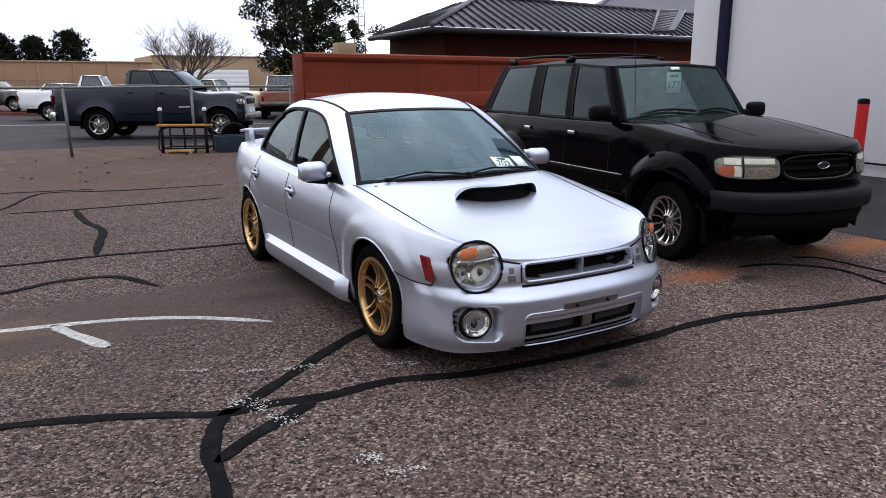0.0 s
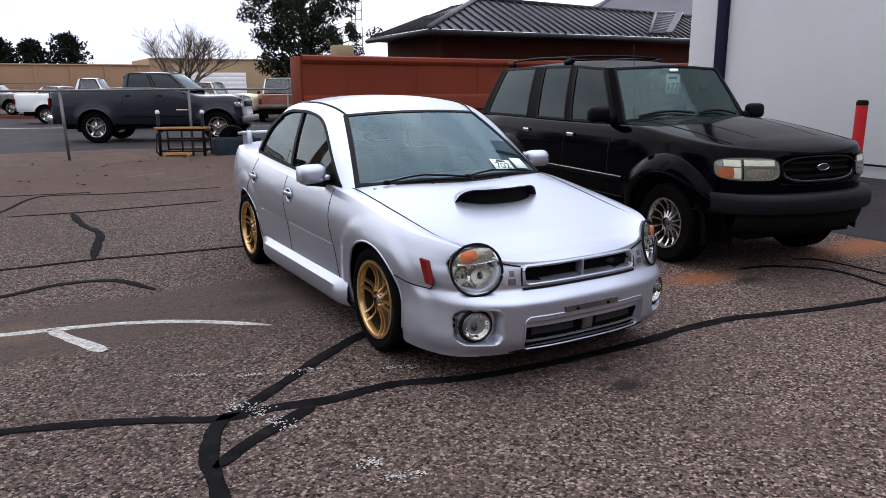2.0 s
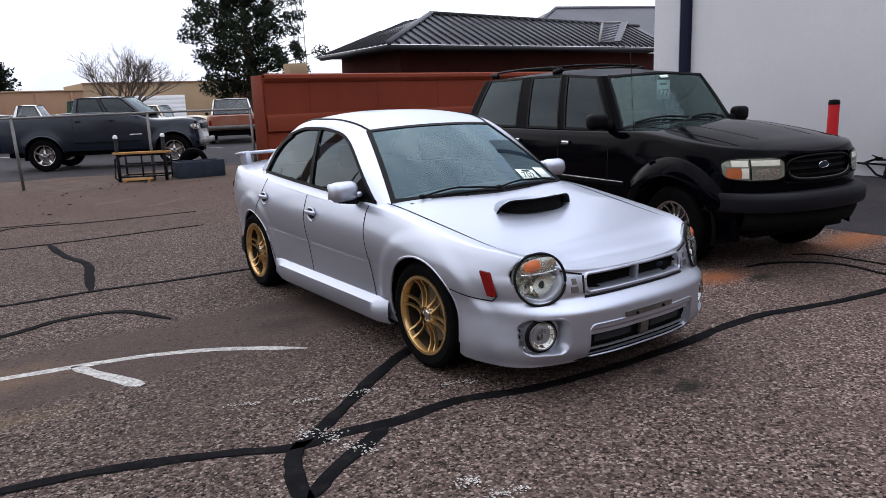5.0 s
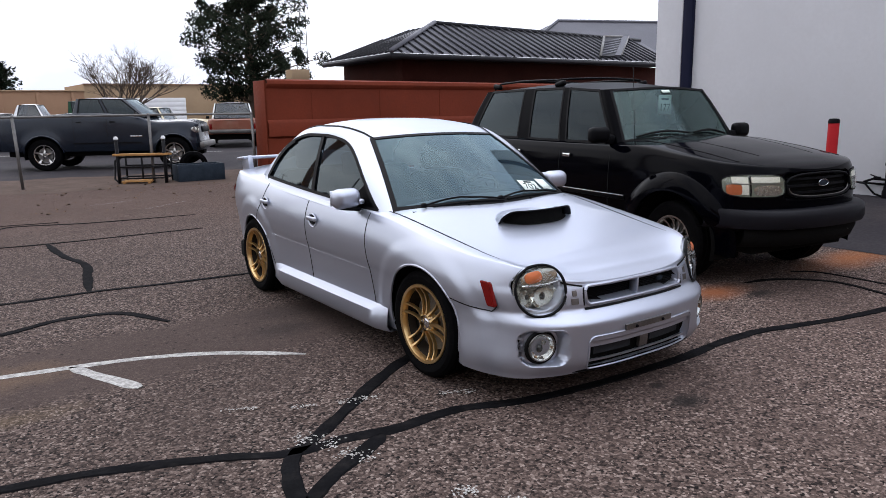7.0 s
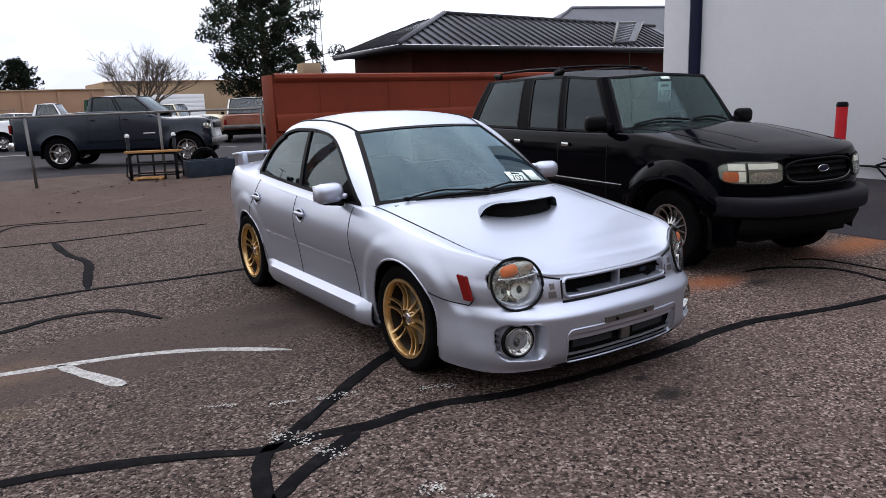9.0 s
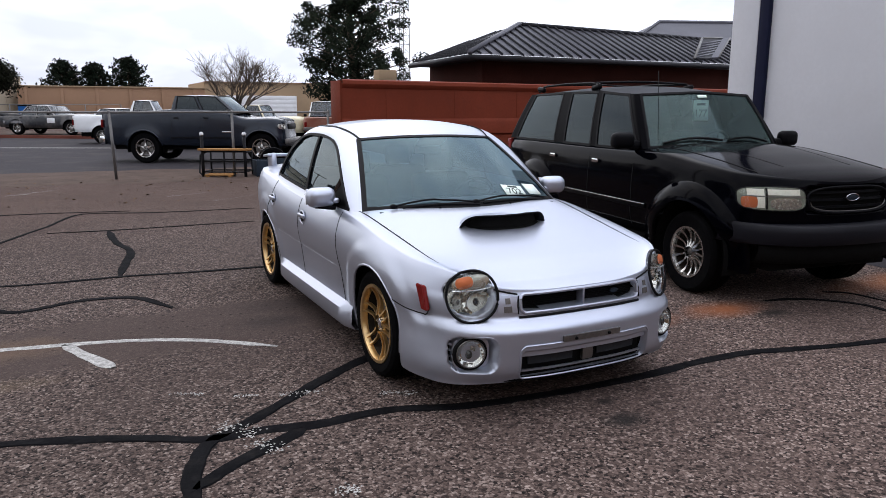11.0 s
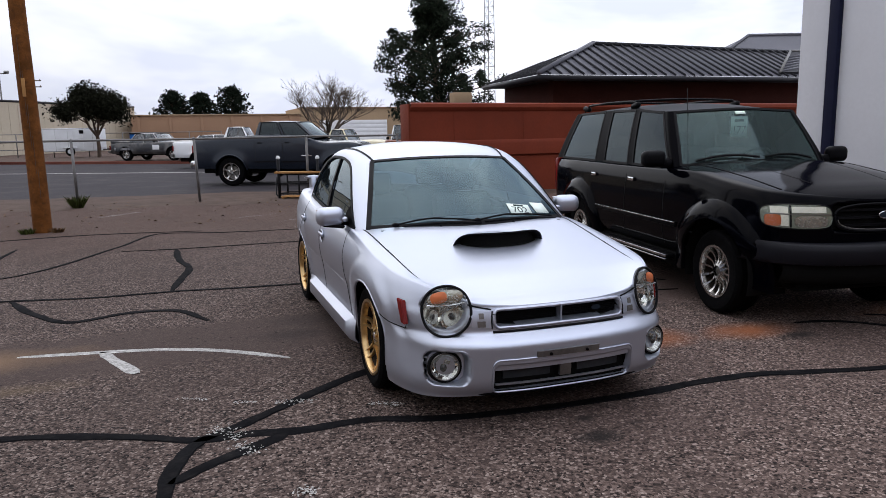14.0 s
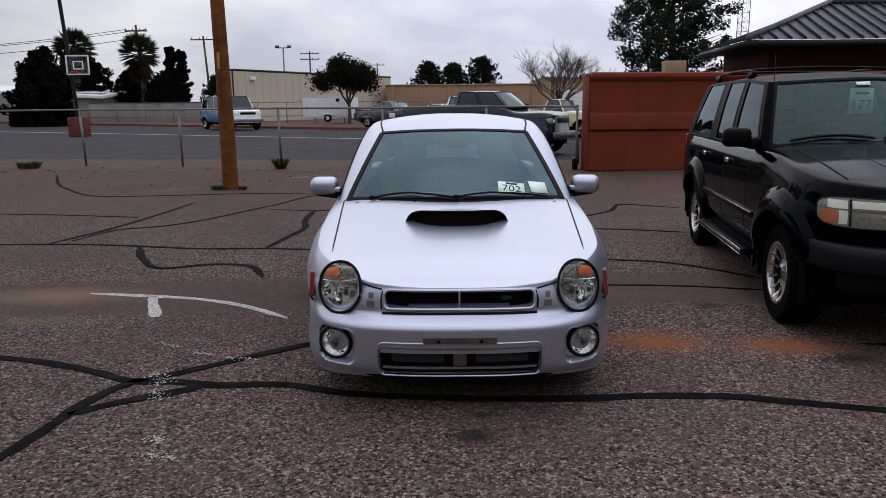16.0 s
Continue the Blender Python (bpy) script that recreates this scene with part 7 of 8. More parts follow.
# a lighter steel bar stands in for the lower edge's highlight
part("grille_highlight", tube(nose_loop(V, 0, 0.855, 0.372, 0.086, 0.004, 3.2)[23:44], 0.004, 6), M["steel"], gr, "thin bright highlight along the lower grille edge")
part("badge", oval(V.front(0, 0.872, 0.004), 0.062, 0.026, 0.006), M["bluebox"], gr, "oval badge with a bright rim")
part("badge_rim", ring(V.front(0, 0.872, 0.008), 0.062, 0.026, 0.003), M["chrome"], gr)
part("tow_hook", tube([(0.29, -0.78, 0.475), (0.29, -0.845, 0.465), (0.33, -0.845, 0.465), (0.33, -0.78, 0.475)], 0.008, 8), M["steel"], suv)
part("lower_valance", box((1.30, 0.10, 0.14), (0, -0.62, 0.43), 0.03), M["well"], suv)
part("front_axle", tube([(-0.7, 0, 0.34), (0.7, 0, 0.34)], 0.05, 10), M["well"], suv)
part("dashboard", box((1.34, 0.40, 0.22), (0, 0.96, 1.06), 0.05, None, 3), M["cabin"], suv)
part("steering_wheel", ring((0.37, 1.28, 1.14), 0.185, 0.185, 0.016, 0, (0, 1, 0.5)), M["cabin"], suv)
part("cabin_floor", box((1.4, 3.0, 0.04), (0, 2.1, 0.55), 0.01), M["cabin"], suv)
part("bulkhead", box((1.4, 0.03, 0.5), (0, 0.78, 0.82), 0.01), M["cabin"], suv)
part("headliner", box((1.04, 1.7, 0.012), (0, 2.4, 1.685), 0.004), M["cabin"], suv)
for sx in (-1, 1):
    part("door_card", box((0.03, 2.6, 0.46), (sx * 0.745, 2.1, 0.80), 0.01), M["cabin"], suv)
part("aerial", tube([(-0.79, 0.56, 1.14), (-0.79, 0.62, 1.86)], 0.003, 5), M["trim"], suv, "thin whip aerial")
for o in suv.children:
    if o.name.startswith("windscreen"):
        o.visible_shadow = False
# the price tag hangs from the inside mirror
tag_ = part("price_card", box((0.175, 0.195, 0.003), (0, 0, 0), 0.0), M["paper"], suv, "pale green price tag hanging from the inside mirror")
tag_.matrix_basis = pose(-0.02, 0.99, 1.515, 90, 0, 0)
bars("177", 0.10, pose(0, -0.03, 0.002), M["ink"], tag_)
part("header_bar", box((0.10, 0.022, 0.001), (0, 0.058, 0.002), 0), M["ink"], tag_)
part("rear_view_mirror", box((0.24, 0.035, 0.06), (0, 1.03, 1.635), 0.014), M["cabin"], suv)
part("screen_sticker", box((0.10, 0.035, 0.003), (0, 0, 0), 0.0), M["paper"], suv, "small white sticker").matrix_basis = on_screen(VK, -0.02, 0.90, 0.004)
part("aerial_foot", lathe([(0.022, 0), (0.020, 0.02), (0.008, 0.04), (0.004, 0.06)], 12, "z", (-0.79, 0.56, 1.12)), M["trim"], suv)

# ---- generic far vehicles
def far_vehicle(kind, m, label, paint_m, top_paint, L, wheelbase, W, R, hood_z, belt_z, roof_z, cab, front=0.8, bed=None, cabin_kinds=None, rim=None, group="", lower=0.32, glass_m=None, top_lean=(0.35, 0.25), hood_paint=None, lamps=True):
    """A plain vehicle of its own size: cab is (y of screen foot, y of rear foot)."""
    root = thing(kind, m, label, "car", group)
    h = W / 2
    y1 = L - front
    hi = [(-front, hood_z - 0.07), (-front + 0.2, hood_z - 0.01), (cab[0], hood_z + 0.03), (cab[0] + 0.3, belt_z), (y1 - 0.1, belt_z + 0.01), (y1, belt_z - 0.02)]
    sh = body_box(root, [(0, -front), (h * 0.55, -front + 0.02), (h * 0.86, -front + 0.13), (h * 0.97, -front + 0.45), (h, 0.6), (h, wheelbase * 0.6), (h, wheelbase), (h * 0.97, y1 - 0.3), (h * 0.85, y1 - 0.03), (0, y1)],
                  [(-front, lower), (y1, lower + 0.05)], hi, [(-front, 0.0), (-front + 0.25, 0.04), (cab[0], 0.05), (y1, 0.0)], (0.0, wheelbase), R, R * 0.62, rim or M["alloy"], paint_m, 0.21, h - 0.12, R + 0.07, 0.03,
                  fine=0.04, nv=20, sort=lambda y, z, x, top: (None if top and cab[0] + 0.1 < y < (bed[1] if bed else cab[1]) - 0.08 and x < h * 0.80 else 'hood' if y < (cab[0] + 0.1 if top else -front + 0.25) else 'body'), spokes=5, spoke_w=0.08, seg=28)
    for o in root.children:
        if hood_paint and o.name.startswith("hood"):
            o.data.materials[0] = hood_paint
    b, t = belt_z, roof_z
    c0, c1 = cab
    tl, tr_ = top_lean
    ch = [((0, c0, b + 0.03), (0, c0 + tl, t)), ((h * 0.80, c0 + 0.14, b), (h * 0.68, c0 + tl + 0.07, t - 0.015)), ((h * 0.885, c0 + 0.22, b), (h * 0.73, c0 + tl + 0.13, t - 0.02))]
    n = max(1, round((c1 - c0) / 1.1))
    kinds = ["windscreen", "a_pillar"]
    for k in range(n):
        q = (k + 1) / n
        ya, yb = c0 + 0.22 + (c1 - c0 - 0.40) * q, c0 + tl + 0.13 + (c1 - c0 - tl - tr_ - 0.22) * q
        ch += [((h * 0.90, ya - 0.05, b), (h * 0.735, yb - 0.03, t - 0.01))]
        kinds.append("side_window")
        if k < n - 1:
            ch += [((h * 0.90, ya + 0.04, b), (h * 0.735, yb + 0.04, t - 0.01))]
            kinds.append("pillar")
    ch += [((h * 0.80, c1 - 0.06, b + 0.01), (h * 0.68, c1 - tr_ - 0.03, t - 0.015)), ((0, c1, b + 0.01), (0, c1 - tr_, t))]
    kinds += ["d_pillar", "rear_window"]
    cb = Cabin(ch, kinds, [6 if k in ("windscreen", "rear_window") else 4 if k == "side_window" else 2 for k in kinds], 0.01, 0.04, rows=6)
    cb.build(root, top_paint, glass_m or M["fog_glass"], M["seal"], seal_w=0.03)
    part("cabin_floor", box((W * 0.8, c1 - c0, 0.05), (0, (c0 + c1) / 2, b - 0.35), 0.01), M["cabin"], root)
    for sx in (-1, 1):
        part("seat", box((0.5, 0.16, 0.6), (sx * 0.38, c0 + 1.0, b - 0.05), 0.05, (-12, 0, 0)), M["cloth"], root)
        if lamps:
            part("headlight", oval((sx * h * 0.76, -front - 0.01, hood_z - 0.20), 0.10, 0.085, 0.03), M["reflector"], root)
        part("rear_lamp", box((0.10, 0.05, 0.22), (sx * h * 0.86, y1 - 0.01, belt_z - 0.28), 0.015), M["red_lens"], root)
        part("door_mirror", box((0.14, 0.08, 0.12), (sx * (h + 0.09), c0 + 0.32, b + 0.06), 0.03), M["trim"], root)
        for k in range(n):
            yy = c0 + 0.3 + (c1 - c0 - 0.4) * (k + 1) / n - 0.18
            part("door_handle", box((0.02, 0.13, 0.035), (sx * (h + 0.005), yy, b - 0.12), 0.01), M["trim"], root)
            bm = bmesh.new()
            ribbon(bm, [sh.side(yy + 0.14, z, sx) for z in np.linspace(lower + 0.1, b - 0.02, 8)], [(sx, 0, 0)] * 8, 0.012, 0.003)
            part("door_gap", bm, M["seal"], root)
    part("grille", box((W * 0.5, 0.04, 0.16), (0, -front - 0.0, hood_z - 0.21), 0.02), M["trim"], root)
    part("front_bumper", box((W * 0.96, 0.12, 0.16), (0, -front - 0.05, lower + 0.14), 0.04), M["steel"], root)
    part("rear_bumper", box((W * 0.94, 0.12, 0.15), (0, y1 + 0.04, lower + 0.16), 0.03), M["steel"], root)
    if bed:
        part("bed_floor", box((W * 0.84, bed[1] - bed[0], 0.04), (0, (bed[0] + bed[1]) / 2, belt_z - 0.42), 0.01), M["trim"], root)
        part("bed_front", box((W * 0.84, 0.04, 0.44), (0, bed[0] + 0.02, belt_z - 0.22), 0.01), paint_m, root)
        for sx in (-1, 1):
            part("bed_liner", box((0.03, bed[1] - bed[0], 0.42), (sx * h * 0.80, (bed[0] + bed[1]) / 2, belt_z - 0.2), 0.01), M["trim"], root)
        part("tailgate", box((W * 0.80, 0.05, 0.44), (0, y1 - 0.01, belt_z - 0.23), 0.015), paint_m, root)
    return root, sh, cb


tk, tsh, tcb = far_vehicle("pickup_truck", pose(2.81, 17.33, 0.012, 0, 0, 62.4), "slate-blue crew-cab pickup truck with silver wheels at the kerb", M["slate_paint"], M["slate_paint"], 5.1, 3.24, 1.88, 0.415, 1.21, 1.36, 1.84, (0.55, 2.60), 0.66, (2.65, 4.38), lower=0.46, glass_m=M["tint"], top_lean=(0.62, 0.16), lamps=False)
for sx in (-1, 1):
    part("rocker_strip", box((0.012, 1.7, 0.03), (sx * 0.952, 1.65, 0.70), 0.004), M["trim"], tk)
    hl = part("headlight", nose_oval(tsh, sx * 0.745, 1.005, 0.105, 0.080, 0.012, 3.0), M["lamp_shell"], tk, "wrap-round clear headlight")
    part("bulb", oval(tsh.front(sx * 0.70, 0.985, 0.014), 0.040, 0.046, 0.01, 0, (sx * 0.5, -1, 0), 16, 3), M["reflector"], hl)
    part("bulb", oval(tsh.front(sx * 0.785, 1.025, 0.016), 0.034, 0.036, 0.01, 0, (sx * 0.7, -1, 0), 16, 3), M["reflector"], hl)
    part("arch_flare", tube([tsh.side(0.49 * math.cos(a), 0.415 + 0.49 * math.sin(a), sx, 0.004) for a in np.linspace(0.12, math.pi - 0.12, 24)], 0.022, 6), M["slate_paint"], tk)
    part("arch_flare", tube([tsh.side(3.24 + 0.49 * math.cos(a), 0.415 + 0.49 * math.sin(a), sx, 0.004) for a in np.linspace(0.12, math.pi - 0.12, 24)], 0.022, 6), M["slate_paint"], tk)
    part("rear_corner", box((0.14, 0.16, 0.24), (sx * 0.80, 4.44, 0.62), 0.04), M["chrome"], tk, "bright rear bumper corner")
    part("lettering_bar", box((0.006, 0.30, 0.035), (sx * 0.948, 0.92, 0.86), 0.002), M["chrome"], tk, "small bright lettering bar")
far_vehicle("pickup_truck", pose(8.6, 29.4, 0.012, 0, 0, 160), "old rust-red pickup truck with white tailgate trim", M["rust_paint"], M["white_paint"], 5.2, 3.2, 1.95, 0.37, 1.08, 1.12, 1.78, (0.55, 1.85), 0.85, (1.95, 4.3), lower=0.5)
far_vehicle("pickup_truck", pose(6.3, 27.9, 0.012, 0, 0, 56), "old cream-yellow pickup truck parked across the street", M["cream_paint"], M["cream_paint"], 4.9, 3.0, 1.85, 0.36, 1.06, 1.08, 1.62, (0.7, 2.0), 0.85, (2.1, 4.0), lower=0.46)
far_vehicle("pickup_truck", pose(2.1, 30.0, 0.012, 0, 0, 72), "white pickup truck parked behind the slate pickup", M["white_paint"], M["white_paint"], 5.1, 3.1, 1.85, 0.36, 1.12, 1.18, 1.80, (0.7, 2.1), 0.85, (2.2, 4.2), lower=0.45)
far_vehicle("white_sedan", pose(1.9, 36.6, 0.012, 0, 0, 80), "white sedan parked behind the pickup trucks", M["white_paint"], M["white_paint"], 4.5, 2.7, 1.75, 0.32, 0.92, 0.98, 1.45, (0.6, 3.3), 0.85, None, lower=0.3, top_lean=(0.6, 0.5))
cs, csh, ccb = far_vehicle("classic_sedan", pose(-1.75, 39.3, 0.12, 0, 0, 56), "dark primer-grey classic sedan with pale roof and long hood", M["navy_car"], M["pale_car"], 5.1, 3.0, 1.95, 0.36, 0.98, 1.0, 1.50, (0.75, 3.0), 1.0, None, lower=0.34, top_lean=(0.5, 0.5))
for sx in (-1, 1):
    part("tail_fin", box((0.10, 1.3, 0.16), (sx * 0.88, 3.35, 1.02), 0.05, (3, 0, 0), 3), M["navy_car"], cs)
    part("door_patch", box((0.012, 0.42, 0.26), (sx * 0.975, 1.05, 0.74), 0.004), M["white_paint"], cs, "patch of white filler on the door")
    part("side_flash", box((0.014, 1.5, 0.14), (sx * 0.965, 3.0, 0.66), 0.004), M["pale_car"], cs, "pale rear side panel")
far_vehicle("passenger_van", pose(-12.4, 40.5, 0.012, 0, 0, 40), "blue and white passenger van parked on the street", M["blue_paint"], M["white_paint"], 5.2, 3.5, 1.98, 0.37, 1.22, 1.25, 2.05, (0.12, 4.3), 0.78, None, lower=0.45, top_lean=(0.5, 0.12), hood_paint=M["white_paint"], glass_m=M["tint"])
gt, gsh, gcb = far_vehicle("pickup_truck", pose(3.2, 24.7, 0.012, 0, 0, 74), "vintage dark-green pickup truck with a tall rounded cab", M["green_paint"], M["green_paint"], 4.5, 2.9, 1.60, 0.38, 1.18, 1.22, 1.86, (0.95, 2.0), 0.75, (2.1, 3.6), lower=0.55, top_lean=(0.12, 0.05), glass_m=M["tint"])
for sx in (-1, 1):
    part("front_fender", lathe([(0.38, sx * 0.0), (0.46, sx * 0.02), (0.47, sx * 0.20), (0.40, sx * 0.27)], 24, "x", (sx * 0.66, 0.0, 0.42), cap=False), M["green_paint"], gt, "rounded separate fender")
    part("running_board", box((0.24, 1.6, 0.05), (sx * 0.80, 1.3, 0.46), 0.015), M["green_paint"], gt)

ct = thing("cargo_trailer", pose(-9.3, 55.4, 0.12, 0, 0, -12), "white enclosed cargo trailer with a single wheel", "trailer")
part("body", box((4.1, 1.9, 1.65), (0, 0, 1.15), 0.08, None, 3), M["white_metal"], ct)
part("roof_edge", box((4.14, 1.94, 0.05), (0, 0, 1.96), 0.02), M["chrome"], ct)
part("side_door", box((0.7, 0.03, 1.4), (0.7, -0.955, 1.15), 0.01), M["white_metal"], ct)
part("vent", box((0.3, 0.03, 0.25), (0.95, -0.962, 1.72), 0.01), M["trim"], ct)
part("fender", box((0.95, 0.16, 0.10), (0.1, -1.0, 0.62), 0.03), M["white_metal"], ct)
part("tongue", tube([(2.05, 0, 0.42), (3.0, 0, 0.42)], 0.05, 6), M["steel"], ct)
part("wheel", lathe([(0.16, -0.09), (0.30, -0.1), (0.33, 0), (0.30, 0.1), (0.16, 0.09)], 24, "y", (0.1, -0.98, 0.33), closed=True), M["rubber"], ct)
part("rim", lathe([(0.16, -0.06), (0.12, -0.075), (0.0005, -0.07)], 20, "y", (0.1, -0.98, 0.33)), M["white_metal"], ct)
for k_ in range(5):
    part("panel_joint", box((0.012, 0.01, 1.6), (-1.7 + 0.85 * k_, -0.955, 1.15), 0.002), M["steel"], ct)

# ---------------------------------------------------------------- buildings across the street
br = thing("block_building", pose(0, 80, 0), "long tan block building with a flat roof across the street", "building")
part("wall", box((17.8, 12, 3.75), (2.2, 6, 1.7), 0.03), M["tan"], br)
part("coping", box((17.9, 0.3, 0.12), (2.2, -0.02, 3.60), 0.02), M["sand"], br)
for k_ in range(6):
    part("pilaster", box((0.3, 0.12, 3.5), (-6.0 + 3.2 * k_, -0.05, 1.7), 0.02), M["tan"], br)
hb = thing("block_building", pose(11.1, 80, 0), "taller sand-coloured block building with a pale garage door", "building")
part("wall", box((26, 12, 4.4), (13, 6, 2.1), 0.03), M["sand"], hb)
part("coping", box((26.1, 0.3, 0.12), (13, -0.02, 4.28), 0.02), M["tan"], hb)
gd = part("garage_door", box((8.0, 0.08, 2.9), (6.2, -0.05, 1.40), 0.02), M["white_metal"], hb, "pale roll-up garage door")
for k_ in range(6):
    part("slat", box((7.9, 0.03, 0.4), (6.2, -0.10, 0.25 + 0.47 * k_), 0.01), M["white_metal"], gd)
for k_ in range(5):
    part("porch_post", box((0.35, 0.35, 3.2), (15.5 + 1.5 * k_, -1.6, 1.5), 0.03), M["sand"], hb)
part("porch_roof", box((8, 2.0, 0.4), (18.5, -0.9, 3.2), 0.03), M["sand"], hb)

cb_ = thing("metal_building", pose(-19.0, 62, 0), "cream metal-sided building with a dark roof edge", "building")
bm = bmesh.new()
dirs = [Vector((-2.6, 4.2)), Vector((0, 0)), Vector((12.5, 22.2))]
for a, b in zip(dirs, dirs[1:]):
    vs = [bm.verts.new((p.x, p.y, z)) for z in (-0.3, 4.6) for p in (a, b)]
    bm.faces.new((vs[0], vs[1], vs[3], vs[2]))
bm.faces.new([bm.verts.new((p[0], p[1], 4.6)) for p in ((-2.6, 4.2), (0, 0), (12.5, 22.2), (9.9, 26.4))])
part("wall", bm, M["cream_wall"], cb_)
part("roof_edge", tube([(p.x, p.y, 4.62) for p in dirs], 0.10, 4), M["roof_dark"], cb_)
for k_ in range(24):
    p = dirs[1].lerp(dirs[2], (k_ + 0.5) / 24)
    part("siding_rib", box((0.03, 0.02, 4.6), (p.x + 0.02, p.y - 0.02, 2.2), 0.005, (0, 0, 60)), M["cream_wall"], cb_)
part("wall_lamp", box((0.5, 0.4, 0.35), (1.3, 1.9, 3.9), 0.08), M["white_metal"], cb_)
for k_ in range(2):
    part("vent_window", box((0.5, 0.12, 1.5), (-1.75 + 0.75 * k_, 2.75 - 1.2 * k_, 3.1), 0.02, (0, 0, -58)), M["grey_wall"], cb_)
part("corner_trim", box((0.12, 0.12, 4.7), (0, -0.03, 2.3), 0.02), M["roof_dark"], cb_)

gw = thing("boundary_wall", pose(-34, 66, 0), "low grey block boundary wall across the street", "wall")
for k_ in range(5):
    part("wall_bay", box((2.3, 0.25, 1.85), (1.2 + 2.35 * k_, -0.2 * k_, 0.85), 0.02), M["grey_wall"], gw)
part("wall_coping", box((11.8, 0.36, 0.10), (5.9, -0.4, 1.82), 0.02, (0, 0, -4.9)), M["roof_dark"], gw)
sh_ = thing("shed", pose(-44, 68, 0), "low pale shed roof behind the boundary wall", "shed")
part("roof", box((14, 5, 0.3), (4, 2, 3.0), 0.03, (6, 3, -4)), M["white_metal"], sh_)
part("wall", box((13, 4.6, 2.8), (4, 2.2, 1.4), 0.03), M["grey_wall"], sh_)

# basketball post on the street side
hp = thing("basketball_hoop", pose(-18.8, 33.2, 0), "black basketball post with a clear backboard on a red block base", "basketball hoop")
part("base", box((0.8, 0.8, 0.98), (0, 0, 0.49), 0.05), M["red_kerb"], hp, "dark red block base")
part("post", tube([(0, 0, 0.9), (-0.08, 0, 2.5), (-0.33, 0, 6.8), (-0.45, 0, 9)], 0.09, 10), M["iron"], hp)
bd = part("backboard", box((1.15, 0.05, 0.95), (0.42, -0.35, 3.55), 0.01), M["lens"], hp, "clear backboard with a white border")
for sz, at in (((1.15, 0.06, 0.06), (0.42, -0.36, 4.0)), ((1.15, 0.06, 0.06), (0.42, -0.36, 3.1)), ((0.06, 0.06, 0.95), (-0.13, -0.36, 3.55)), ((0.06, 0.06, 0.95), (0.97, -0.36, 3.55)), ((0.5, 0.06, 0.05), (0.45, -0.37, 3.72)), ((0.5, 0.06, 0.05), (0.45, -0.37, 3.36)), ((0.05, 0.06, 0.38), (0.22, -0.37, 3.54)), ((0.05, 0.06, 0.38), (0.68, -0.37, 3.54))):
    part("border", box(sz, at, 0.01), M["white_metal"], bd)
part("arm", tube([(-0.1, 0, 3.4), (0.42, -0.32, 3.5)], 0.05, 8), M["iron"], hp)
part("rim", ring((0.45, -0.75, 3.2), 0.23, 0.23, 0.02, 0, (0, 0.001, 1)), M["bollard"], hp)

# ---------------------------------------------------------------- poles and mast
def far_pole(x, y, h, arms, label, lean=0.0, name="utility_pole"):
    up = thing(name, pose(x, y, 0), label, "pole")
    part("shaft", tube([(0, 0, 0), (lean, 0, h)], 0.16, 8, 0.11), M["bark"], up)
    for z, w in arms:
        part("cross_arm", box((w, 0.14, 0.14), (lean * z / h, -0.1, z), 0.02), M["bark"], up)
        for k in range(4):
            part("insulator", lathe([(0.05, 0), (0.06, 0.1), (0.03, 0.2), (0.0005, 0.22)], 8, "z", (lean * z / h + w * (k / 3 - 0.5) * 0.9, -0.1, z + 0.07)), M["grey_wall"], up)
    return up


far_pole(-30.9, 72, 9.6, ((9.0, 2.3), (8.2, 1.6)), "tall timber power pole with two cross-arms", -0.5)
far_pole(-28.3, 85, 9.6, ((9.2, 3.0),), "timber power pole with one cross-arm", -0.5)
far_pole(-22.5, 120, 10.2, ((9.8, 3.2), (8.9, 3.2)), "distant timber power pole with two cross-arms")
far_pole(-14.0, 150, 9.8, ((9.4, 3.0),), "distant timber power pole with one cross-arm")
lp = thing("flood_light_pole", pose(-20.4, 90, 0), "thin steel pole with two flood lamps", "lamp post")
part("shaft", tube([(0, 0, 0), (0, 0, 8.6)], 0.09, 8), M["galv"], lp)
part("arm", tube([(-0.75, 0, 8.55), (0.75, 0, 8.55)], 0.06, 6), M["galv"], lp)
for sx in (-1, 1):
    part("lamp_head", box((0.5, 0.4, 0.3), (sx * 0.75, 0, 8.7), 0.06, (20, 0, 0)), M["galv"], lp)
ms = thing("lattice_mast", pose(20.3, 47, 0), "thin grey steel lattice radio mast", "mast")
for k_ in range(3):
    a = 2.094 * k_
    part("leg", tube([(0.5 * math.cos(a), 0.5 * math.sin(a), 0), (0.34 * math.cos(a), 0.34 * math.sin(a), 16)], 0.03, 5), M["galv"], ms)
    bm = bmesh.new()
    for j in range(26):
        z, r, r2 = 16 * j / 26, 0.5 - 0.16 * j / 26, 0.5 - 0.16 * (j + 1) / 26
        b = a + 2.094
        add_tube(bm, [(r * math.cos(a), r * math.sin(a), z), (r2 * math.cos(b), r2 * math.sin(b), z + 16 / 26)], 0.014, 4)
        add_tube(bm, [(r * math.cos(a), r * math.sin(a), z), (r * math.cos(b), r * math.sin(b), z)], 0.014, 4)
    part("lacing", bm, M["galv"], ms)
wr = thing("power_lines", pose(0, 0, 0), "thin overhead power lines", "cable")
for dz, dx in ((9.05, -1.0), (9.05, 1.0), (8.25, 0.7)):
    part("wire", tube([(-31.4 + dx + (-60) * q, 72 + 12 * q, dz + 0.1 - 6.0 * q * (1 - q)) for q in np.linspace(0, 1, 12)], 0.03, 4), M["trim"], wr)

